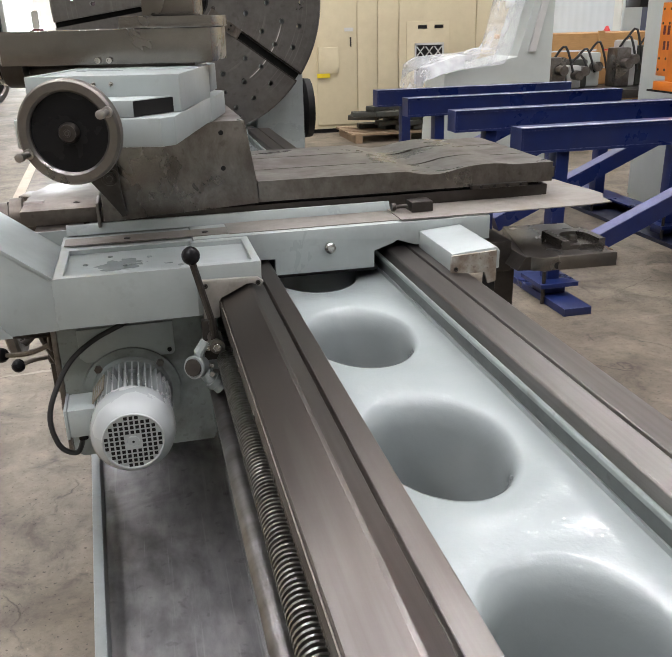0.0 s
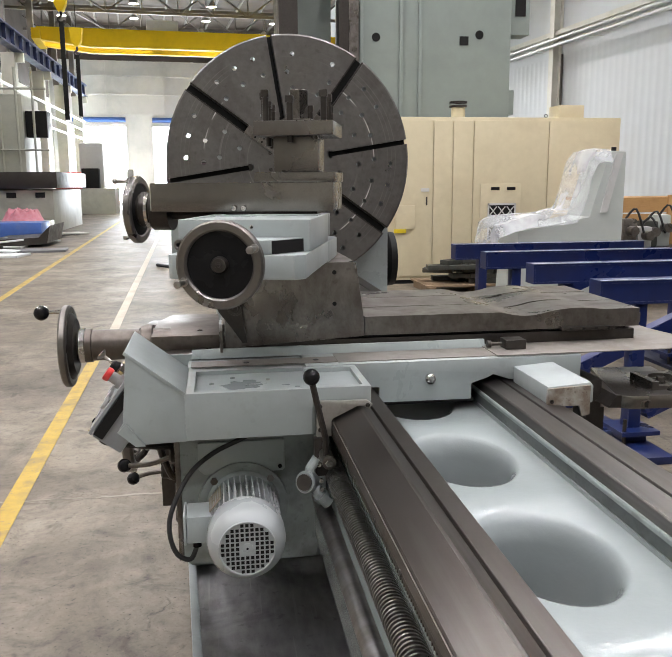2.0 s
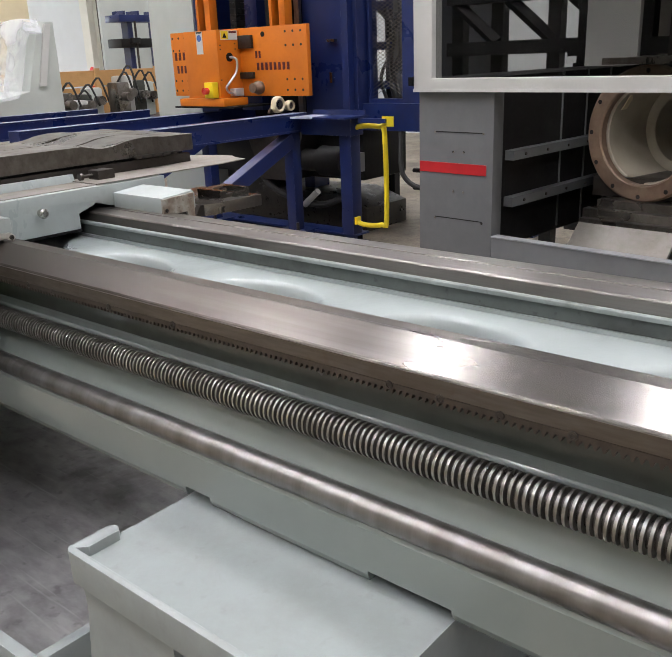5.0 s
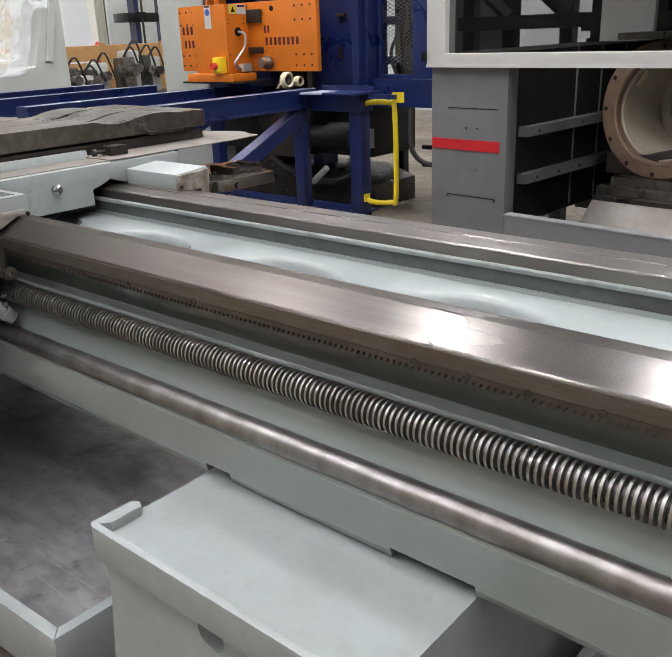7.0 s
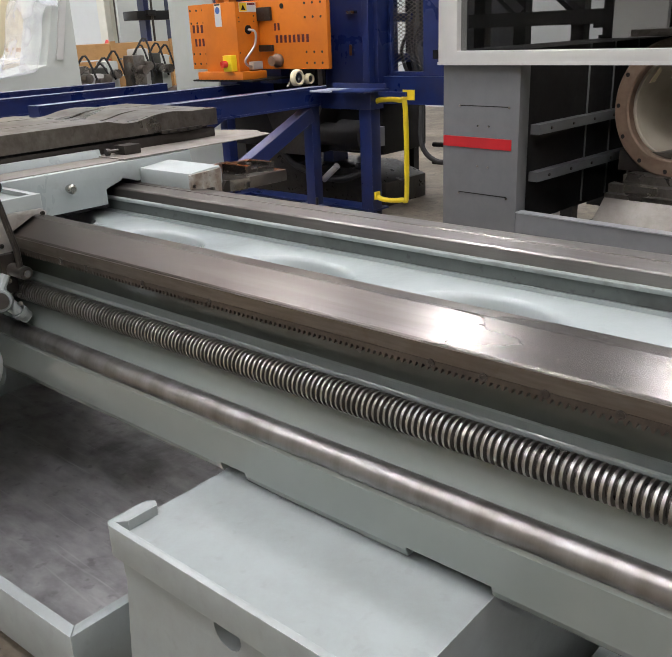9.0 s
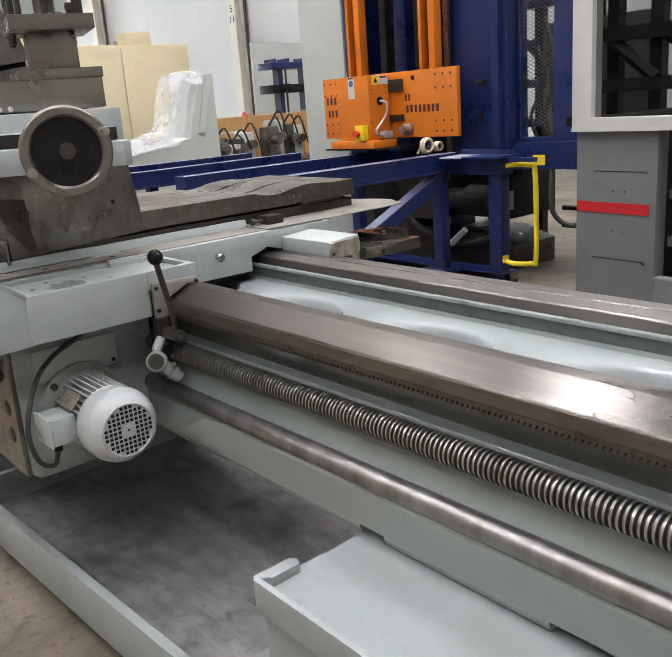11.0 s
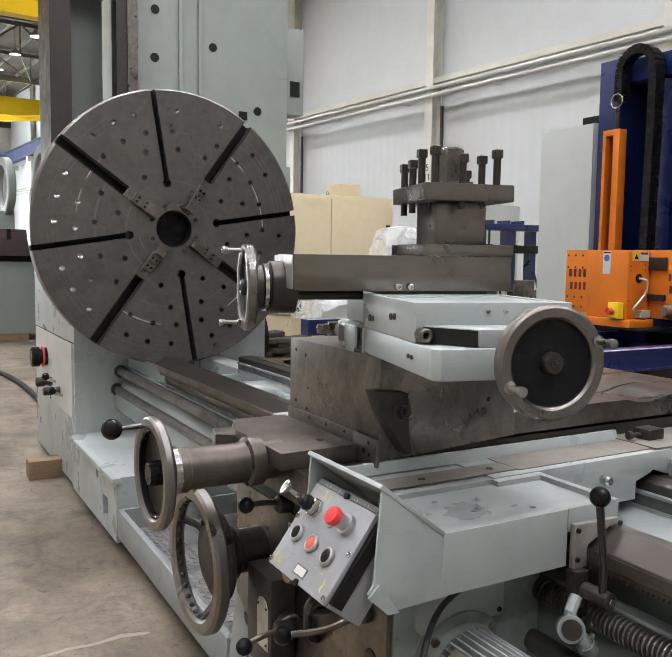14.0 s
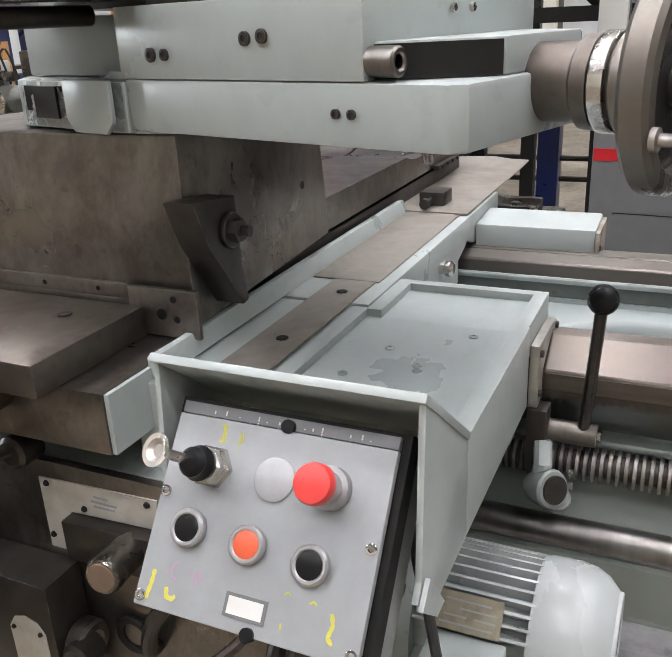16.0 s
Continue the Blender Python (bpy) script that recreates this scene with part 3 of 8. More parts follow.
def concrete():
    m = bpy.data.materials.new("worn_concrete")
    m.use_nodes = True
    nt = m.node_tree
    L = nt.links.new
    b = nt.nodes["Principled BSDF"]
    tc = nt.nodes.new("ShaderNodeTexCoord")

    def noise_at(scale, detail, rough, dist=0.0):
        n = nt.nodes.new("ShaderNodeTexNoise")
        n.inputs["Scale"].default_value, n.inputs["Detail"].default_value = scale, detail
        n.inputs["Roughness"].default_value, n.inputs["Distortion"].default_value = rough, dist
        L(tc.outputs["Object"], n.inputs["Vector"])
        return n.outputs["Fac"]

    def ramp(src, stops):
        r = nt.nodes.new("ShaderNodeValToRGB")
        el = r.color_ramp.elements
        while len(el) < len(stops):
            el.new(0.5)
        for e, (p, c) in zip(el, stops):
            e.position, e.color = p, (*c, 1)
        L(src, r.inputs["Fac"])
        return r.outputs["Color"]

    def mult(a, c, f=1.0):
        x = nt.nodes.new("ShaderNodeMix")
        x.data_type, x.blend_type = "RGBA", "MULTIPLY"
        x.inputs["Factor"].default_value = f
        L(a, x.inputs["A"])
        L(c, x.inputs["B"])
        return x.outputs["Result"]
    base = ramp(noise_at(1.1, 8, 0.62, 0.5), [(0.3, (0.088, 0.072, 0.054)), (0.45, (0.150, 0.127, 0.098)), (0.58, (0.218, 0.190, 0.151)), (0.72, (0.29, 0.258, 0.212))])
    grain = ramp(noise_at(28, 8, 0.7), [(0.3, (0.62, 0.60, 0.57)), (0.5, (0.95, 0.94, 0.92)), (0.7, (1, 1, 1))])
    spots = ramp(noise_at(6.5, 4, 0.55, 1.0), [(0.28, (0.35, 0.32, 0.30)), (0.38, (1, 1, 1)), (0.9, (1, 1, 1))])
    mpv = nt.nodes.new("ShaderNodeMapping")
    mpv.inputs["Scale"].default_value = (2.2, 0.25, 1)
    L(tc.outputs["Object"], mpv.inputs["Vector"])
    nst = nt.nodes.new("ShaderNodeTexNoise")
    nst.inputs["Scale"].default_value, nst.inputs["Detail"].default_value, nst.inputs["Roughness"].default_value = 1.6, 7, 0.65
    L(mpv.outputs["Vector"], nst.inputs["Vector"])
    streak = ramp(nst.outputs["Fac"], [(0.34, (0.55, 0.53, 0.5)), (0.46, (0.95, 0.95, 0.95)), (0.62, (1.12, 1.11, 1.1))])
    vor = nt.nodes.new("ShaderNodeTexVoronoi")
    vor.feature, vor.distance = "F1", "CHEBYCHEV"
    vor.inputs["Scale"].default_value, vor.inputs["Randomness"].default_value = 0.42, 0.6
    L(tc.outputs["Object"], vor.inputs["Vector"])
    sep = nt.nodes.new("ShaderNodeSeparateColor")
    L(vor.outputs["Color"], sep.inputs["Color"])
    slab = ramp(sep.outputs["Red"], [(0.0, (0.86, 0.85, 0.83)), (0.6, (1.0, 1.0, 1.0)), (1.0, (1.1, 1.1, 1.1))])
    specks = ramp(noise_at(75, 3, 0.5), [(0.30, (0.35, 0.33, 0.3)), (0.36, (1, 1, 1)), (0.66, (1, 1, 1)), (0.74, (1.35, 1.33, 1.3))])
    mid = ramp(noise_at(3.4, 10, 0.72, 0.9), [(0.33, (0.45, 0.43, 0.40)), (0.47, (0.9, 0.89, 0.87)), (0.6, (1.12, 1.11, 1.08)), (0.75, (1.25, 1.23, 1.2))])
    base = mult(base, mid, 1.0)
    out = mult(mult(base, grain, 0.9), spots, 0.75)
    out = mult(mult(mult(out, streak, 0.4), slab, 0.9), specks, 1.0)
    # chipped pits and hairline cracks
    pits = ramp(noise_at(17, 6, 0.8, 1.6), [(0.33, (0.25, 0.235, 0.22)), (0.385, (1, 1, 1)), (0.60, (1, 1, 1)), (0.68, (1.3, 1.28, 1.22))])
    out = mult(out, pits, 0.85)
    wob = nt.nodes.new("ShaderNodeTexNoise")
    wob.inputs["Scale"].default_value, wob.inputs["Detail"].default_value = 3.0, 6
    L(tc.outputs["Object"], wob.inputs["Vector"])
    mixv = nt.nodes.new("ShaderNodeMix")
    mixv.data_type = "VECTOR"
    mixv.inputs["Factor"].default_value = 0.3
    L(tc.outputs["Object"], mixv.inputs["A"])
    L(wob.outputs["Color"], mixv.inputs["B"])
    vc = nt.nodes.new("ShaderNodeTexVoronoi")
    vc.feature = "DISTANCE_TO_EDGE"
    vc.inputs["Scale"].default_value = 1.3
    L(mixv.outputs["Result"], vc.inputs["Vector"])
    crack = ramp(vc.outputs["Distance"], [(0.0, (0.3, 0.28, 0.26)), (0.006, (1, 1, 1)), (0.9, (1, 1, 1))])
    gate = ramp(noise_at(1.7, 3, 0.5), [(0.52, (0, 0, 0)), (0.6, (1, 1, 1))])
    xm = nt.nodes.new("ShaderNodeMix")
    xm.data_type, xm.blend_type = "RGBA", "MULTIPLY"
    L(gate, xm.inputs["Factor"])
    L(out, xm.inputs["A"])
    L(crack, xm.inputs["B"])
    out = xm.outputs["Result"]
    L(out, b.inputs["Base Color"])
    rg = nt.nodes.new("ShaderNodeMapRange")
    rg.inputs["To Min"].default_value, rg.inputs["To Max"].default_value = 0.38, 0.72
    L(noise_at(0.9, 5, 0.6), rg.inputs["Value"])
    L(rg.outputs["Result"], b.inputs["Roughness"])
    bp = nt.nodes.new("ShaderNodeBump")
    bp.inputs["Strength"].default_value, bp.inputs["Distance"].default_value = 0.25, 0.004
    L(noise_at(28, 8, 0.7), bp.inputs["Height"])
    L(bp.outputs["Normal"], b.inputs["Normal"])
    return m


FLOOR = concrete()
LINE_Y = material("floor_line_yellow", (0.47, 0.315, 0.04), 0.6, 0, (0.36, 0.25, 0.05), 24, 5.0, 0.7, (0.24, 0.19, 0.11), 0.85, 0.1, spots=0.7)
JOINT = material("floor_joint_filler", (0.30, 0.272, 0.225), 0.7, 0, (0.2, 0.178, 0.142), 12, 3, 0.8, (0.2, 0.18, 0.15), 0.9, 0.1, spots=0.8)
LINE_P = material("floor_line_worn", (0.47, 0.41, 0.32), 0.6, 0, (0.4, 0.34, 0.26), 20, 2.2, 0.6, (0.36, 0.31, 0.24), 0.8, 0.1, spots=0.6)

# ---- the hall ----
WR, WL, WF, WB, ROOF_Z = 12.75, -15.0, 62.0, -12.0, 12.6


def hall_box(x0, x1, y0, y1, z0, z1, bm=None):
    return box(x0, x1, y0, y1, z0, z1, bm, HALL)


floor_bm = box(-60, 60, -45, 110, -0.3, 0.0)
solo("floor", floor_bm, FLOOR, "worn stained grey-beige concrete hall floor", "floor", kind="structure")


def right_wall():
    bm = hall_box(WR, WR + 0.3, WB, WF, 0, ROOF_Z)
    w = solo("wall_right", bm, WALL_W, "white painted hall wall with sheet cladding", "wall", kind="structure")
    # ribbed cladding below the pipes
    y = 0.0
    k = 0
    pts = []
    while y < 60:
        pts += [(WR - 0.01, y), (WR - 0.0135, y + 0.03), (WR - 0.0135, y + 0.12), (WR - 0.01, y + 0.15)]
        y += 0.30
    pts += [(WR - 0.002, 60), (WR - 0.002, 0)]
    part("ribbed_cladding", prism(pts, "z", 0.0, 5.3, m=HALL), WALL_W, w)
    for i in range(9):
        yy = 3.0 + 6.5 * i
        bm = hall_box(WR - 0.34, WR - 0.31, yy - 0.13, yy + 0.13, 0, ROOF_Z)
        hall_box(WR - 0.31, WR - 0.05, yy - 0.01, yy + 0.01, 0, ROOF_Z, bm)
        hall_box(WR - 0.08, WR - 0.05, yy - 0.15, yy + 0.15, 0, ROOF_Z, bm)
        part("grimy_joint", hall_box(WR - 0.09, WR - 0.05, yy - 0.23, yy - 0.155, 0, 5.3), JOINT_DARK, w, "dark grimy joint beside the column")
        part("column", bm, WALL_C, w, "cream painted steel I-beam column")
        if i == 2:
            for txt, z in (("5", 3.72), ("11", 3.48)):
                cu = bpy.data.curves.new("bay_mark", "FONT")
                cu.body, cu.size, cu.extrude, cu.align_x = txt, 0.24, 0.0008, "CENTER"
                src = bpy.data.objects.new("bay_mark", cu)
                me = bpy.data.meshes.new_from_object(src)
                bpy.data.objects.remove(src)
                bm = bmesh.new()
                bm.from_mesh(me)
                shift(bm, HALL @ Matrix.Translation((WR - 0.3415, yy, z)) @ Matrix(((0, 0, -1, 0), (-1, 0, 0, 0), (0, 1, 0, 0), (0, 0, 0, 1))))
                part("bay_mark", bm, BLACK_MATT, w, "black bay number painted on the column")
        bm = hall_box(WR - 0.05, WR - 0.044, yy + 0.22, yy + 0.26, 5.98, ROOF_Z)
        part("panel_joint", bm, TRUSS, w)
    for z, r, dx in ((5.52, 0.055, 0.42), (5.70, 0.05, 0.40)):
        bm = cyl(HALL @ Vector((WR - dx, -5, z)), HALL @ Vector((WR - dx, 60, z)), r, 12)
        part("wall_pipe", bm, PIPE, w, "horizontal service pipe clipped along the wall")
    bm = hall_box(WR - 0.26, WR - 0.05, -5, 60, 5.84, 5.98)
    part("girt", bm, WALL_C, w)
    for i in range(14):
        part("pipe_clip", hall_box(WR - 0.5, WR - 0.05, 1.0 + 3.2 * i, 1.04 + 3.2 * i, 5.47, 5.485), PIPE, w)
    return w


right_wall()
for _n, _a in (("wall_back", (WL, WR, WB - 0.3, WB, 0, ROOF_Z)),):
    solo(_n, hall_box(*_a), WALL_C, "plain cream hall wall", "wall", kind="structure")


solo("wall_left", box(-11.3, -11.0, WB, WF - 1.0, 0, ROOF_Z), WALL_C, "cream hall wall behind the crane columns", "wall", kind="structure")


def far_wall():
    doors = ((-4.24, -0.51), (1.4, 4.4))
    bm = bmesh.new()
    xs = [WL] + [v for d in doors for v in d] + [WR]
    for a, b in zip(xs[::2], xs[1::2]):
        hall_box(a, b, WF, WF + 0.35, 0, 5.9, bm)
    hall_box(WL, WR, WF, WF + 0.35, 5.9, ROOF_Z, bm)
    w = solo("wall_far", bm, WALL_F, "white hall end wall with two open doorways", "wall", kind="structure")
    for a, b in doors:
        bm = hall_box(a - 0.15, a, WF - 0.05, WF + 0.4, 0, 6.0)
        hall_box(b, b + 0.15, WF - 0.05, WF + 0.4, 0, 6.0, bm)
        hall_box(a - 0.15, b + 0.15, WF - 0.05, WF + 0.4, 5.75, 6.1, bm)
        part("door_frame", bm, WALL_F, w)
        part("rolled_door", cyl(HALL @ Vector((a, WF - 0.3, 6.2)), HALL @ Vector((b, WF - 0.3, 6.2)), 0.18), BLUE_L, w, "rolled-up blue door curtain")
    for i in range(13):
        x = WL + 2.1 * i + 0.5
        part("wall_post", hall_box(x, x + 0.12, WF - 0.15, WF, 6.2, ROOF_Z), WALL_F, w)
    for z in (6.6, 8.0, 9.3):
        part("wall_rail", hall_box(WL, WR, WF - 0.12, WF, z, z + 0.12), WALL_F, w)
    part("gable", hall_box(WL, WR, WF - 0.2, WF - 0.002, 10.4, ROOF_Z), ROOF, w, "dim brown gable cladding above the wall")
    bd = solo("backdrop", hall_box(-40, 40, WF + 9, WF + 9.2, -1, 16), OUTDOOR, "bright daylight yard outside the doors", "backdrop", kind="structure")
    return w


far_wall()
solo("ceiling", hall_box(WL, WR, WB, WF, ROOF_Z, ROOF_Z + 0.3), ROOF, "dark corrugated roof deck", "ceiling", kind="structure")


def trusses():
    for i in range(12):
        y = -8.0 + 6.2 * i
        bm = bmesh.new()
        hall_box(WL, WR, y - 0.08, y + 0.08, 12.3, 12.5, bm)
        hall_box(WL, WR, y - 0.08, y + 0.08, 10.9, 11.05, bm)
        n = 14
        for k in range(n):
            xa, xb = WL + (WR - WL) * k / n, WL + (WR - WL) * (k + 1) / n
            za, zb = (10.95, 12.4) if k % 2 else (12.4, 10.95)
            tube([HALL @ Vector((xa, y, za)), HALL @ Vector((xb, y, zb))], 0.05, 4, bm)
            tube([HALL @ Vector((xa, y, 10.95)), HALL @ Vector((xa, y, 12.4))], 0.035, 4, bm)
            if k % 3 == 0:
                tube([HALL @ Vector((xa, y, 11.0)), HALL @ Vector((xb, y + 6.2, 11.0))], 0.035, 4, bm)
        solo("roof_truss", bm, TRUSS, "brown steel lattice roof truss under the deck", "truss", group="roof trusses", kind="structure")
    for k in range(18):
        x = WL + 1.5 * (k + 0.6)
        solo("purlin", hall_box(x - 0.05, x + 0.05, WB, WF, 12.42, 12.6), TRUSS, "long steel roof purlin", "purlin", group="purlins", kind="structure")


trusses()


def bay_lamp():
    t = thing("bay_lamp", (0, 0, 0), "round high-bay lamp hanging lit from the roof", "lamp", group="bay lamps")
    part("reflector", turn([(0, 0.05), (0.08, 0.12), (0.3, 0.28), (0.31, 0.28), (0.1, 0.11), (0.06, 0.0)], (0, 0, 0), (0, 0, -1), 20), PIPE, t)
    part("bulb", turn([(0, 0), (0, 0.21), (0.03, 0.24), (0.06, 0.22), (0.07, 0)], (0, 0, -0.22), (0, 0, -1), 16), LAMP_ON, t, "glowing lamp lens")
    part("stem", cyl((0, 0, 0), (0, 0, 1.41), 0.015, 6), TRUSS, t)
    return t


_lamp = bay_lamp()
_first = True
for _x in LAMP_X:
    for _y in LAMP_Y + (25.8, 33.6, 41.4, 49.1):
        _p = HALL @ Matrix.Translation((_x, _y, LAMP_Z))
        if _first:
            _lamp.matrix_basis = Matrix.Translation(_p.translation)
            _first = False
        else:
            copy_thing(_lamp, Matrix.Translation(_p.translation))


def floor_lines():
    def strip(x0, x1, y0, y1, m, lab):
        w = 0.05
        bm = prism([(x0 - w, y0), (x0 + w, y0), (x1 + w, y1), (x1 - w, y1)], "z", 0.0005, 0.004)
        solo("floor_line", bm, m, lab, "floor marking", kind="structure")
    strip(-2.45, -4.4, 3, 52, LINE_Y, "worn yellow painted aisle line on concrete")
    strip(-0.80, -0.92, 1.5, 7.2, LINE_Y, "worn yellow painted line beside the machine")
    strip(-0.9, -2.3, 8.0, 50, LINE_P, "faded pale painted aisle line")


floor_lines()
# poured joint strip across the aisle


def blot(pts_in, wob, seed, z):
    """A flat patch with a ragged outline."""
    out = []
    for k, (a, b) in enumerate(zip(pts_in, pts_in[1:] + pts_in[:1])):
        a, b = Vector(a), Vector(b)
        n = max(3, int((b - a).length / 0.035))
        for i in range(n):
            p = a.lerp(b, i / n)
            q = noise.noise_vector(Vector((p.x * 9, p.y * 9, seed))) * wob + noise.noise_vector(Vector((p.x * 30, p.y * 30, seed))) * wob * 0.4
            out.append((p.x + q.x, p.y + q.y))
    return prism(out, "z", 0.0, z)


solo("floor_joint", blot([(-3.2, 3.912), (-0.6, 3.914), (-0.2, 3.912), (0.06, 3.905), (0.06, 3.938), (-0.2, 3.932), (-0.6, 3.926), (-3.2, 3.928)], 0.03, 3.0, 0.0012), JOINT, "pale ragged filled joint across the concrete", "floor joint", kind="structure")

def crane(y, z, lab, railed=True, x0=-4.4, x1=11.5):
    c = thing("bridge_crane", HALL @ Vector((0, y, z)), lab, "crane", group="bridge cranes")
    for dy in (-1.0, 1.0):
        pts = [(x0, z - 0.25), (x0 + 2.5, z - 0.55), (x1 - 2.5, z - 0.55), (x1, z - 0.25), (x1, z + 0.35), (x0, z + 0.35)]
        part("girder", prism(pts, "y", y + dy - 0.22, y + dy + 0.22, m=HALL), CRANE_Y, c)
    for x in (x0, x1):
        part("end_truck", hall_box(x - 0.2, x + 0.2, y - 1.7, y + 1.7, z - 0.3, z + 0.2), CRANE_Y, c)
    bm = hall_box(1.0, 2.6, y - 1.0, y + 1.0, z + 0.36, z + 0.9)
    part("trolley", bm, PIPE, c, "grey hoist trolley")
    if not railed:
        return c
    part("walkway", hall_box(x0, x1, y - 1.9, y - 1.3, z - 0.1, z - 0.05), CRANE_Y, c)
    for k in range(12):
        x = x0 + (x1 - x0) * k / 11
        part("post", cyl(HALL @ Vector((x, y - 1.88, z - 0.1)), HALL @ Vector((x, y - 1.88, z + 1.0)), 0.025, 6), CRANE_Y, c)
    for zz in (0.45, 1.0):
        part("rail", cyl(HALL @ Vector((x0, y - 1.88, z + zz)), HALL @ Vector((x1, y - 1.88, z + zz)), 0.025, 6), CRANE_Y, c)
    return c


crane(45, 9.0, "yellow overhead bridge crane spanning the hall", False)
crane(24.5, 8.9, "yellow overhead bridge crane with railed walkway")


def runways():
    t = thing("crane_runway", (-8.2, 30, 8), "dark blue steel crane runway on cream columns", "crane runway", group="runways", kind="structure")
    bm = box(-8.4, -8.0, 4, 58, 8.15, 8.22)
    box(-8.4, -8.0, 4, 58, 7.42, 7.49, bm)
    box(-8.23, -8.17, 4, 58, 7.42, 8.2, bm)
    part("beam", bm, BLUE_TOP, t)
    for i in range(36):
        y = 4.5 + i * 1.5
        part("stiffener", box(-8.38, -8.02, y, y + 0.04, 7.49, 8.15), BLUE_TOP, t)
    for i in range(9):
        y = 8 + i * 6.2
        part("column", box(-8.95, -8.35, y - 0.25, y + 0.25, 0, 7.42), WALL_C, t, bev=0.02)
        part("bracket", prism([(-8.95, 6.2), (-8.35, 7.0), (-8.0, 7.0), (-8.0, 7.42), (-8.95, 7.42)], "y", y - 0.12, y + 0.12), WALL_C, t)
        part("upper_post", box(-9.0, -8.7, y - 0.15, y + 0.15, 7.42, 12.58), TRUSS, t)
    for z in (4.6, 5.2, 5.8):
        part("service_pipe", cyl((-8.3, 6, z), (-8.3, 58, z), 0.07, 8), PIPE, t)
    # added dark panel, so the ways mirror something like the next bay's roof
    part("upper_cladding", box(-10.98, -10.9, -8, 60, 7.6, 12.58), ROOF, t, "brown panel standing in for the dark roof of the next bay")
    u = thing("crane_runway", HALL @ Vector((11.7, 30, 8)), "dark blue steel crane runway along the wall", "crane runway", group="runways", kind="structure")
    bm = hall_box(11.5, 11.9, 25, WF, 8.15, 8.22)
    hall_box(11.5, 11.9, 25, WF, 7.42, 7.49, bm)
    hall_box(11.67, 11.73, 25, WF, 7.42, 8.2, bm)
    part("beam", bm, BLUE_TOP, u)
    for i in range(6):
        part("bracket", hall_box(11.5, WR - 0.3, 26 + 6.5 * i, 26.3 + 6.5 * i, 7.1, 7.42), WALL_C, u)


runways()


def hook_block():
    for x, y, z, zb in ((-5.6, 35.0, 8.3, 4.2), (-5.95, 41.0, 7.9, 4.8)):
        h = thing("hoist_hook", (x, y, z), "yellow hoist block with black lifting sling", "hoist hook", group="hoist hooks")
        part("block", prism([(x - 0.3, z + 1.0), (x + 0.3, z + 1.0), (x + 0.22, z + 0.4), (x + 0.1, z + 0.15), (x - 0.1, z + 0.15), (x - 0.22, z + 0.4)], "y", y - 0.2, y + 0.2), CRANE_Y, h, bev=0.03)
        part("hook", tube([(x, y, z + 0.15), (x, y, z), (x - 0.14, y, z - 0.15), (x, y, z - 0.3), (x + 0.14, y, z - 0.18)], 0.05, 8, round_n=5), STEEL_DARK, h)
        part("sling", box(x - 0.09, x + 0.09, y - 0.05, y + 0.05, zb, z - 0.24), BLACK_MATT, h)
        part("rope", cyl((x, y, z + 1.0), (x, y, 12.59), 0.02, 6), STEEL_DARK, h)


hook_block()


def cut(bm_a, bm_b, op="DIFFERENCE"):
    """bm_a minus bm_b, as a new bmesh."""
    for b in (bm_a, bm_b):
        bmesh.ops.recalc_face_normals(b, faces=b.faces)
    obs = []
    for b in (bm_a, bm_b):
        me = bpy.data.meshes.new("tmp")
        b.to_mesh(me)
        b.free()
        obs.append(new("tmp", me))
    md = obs[0].modifiers.new("b", "BOOLEAN")
    md.object, md.operation, md.solver = obs[1], op, "EXACT"
    md.use_self = True
    dg = bpy.context.evaluated_depsgraph_get()
    me = bpy.data.meshes.new_from_object(obs[0].evaluated_get(dg))
    out = bmesh.new()
    out.from_mesh(me)
    for o in obs:
        d = o.data
        bpy.data.objects.remove(o)
        bpy.data.meshes.remove(d)
    bpy.data.meshes.remove(me)
    return out


# ---- the lathe: bed ----
BED0, BED1 = -2.4, 5.2


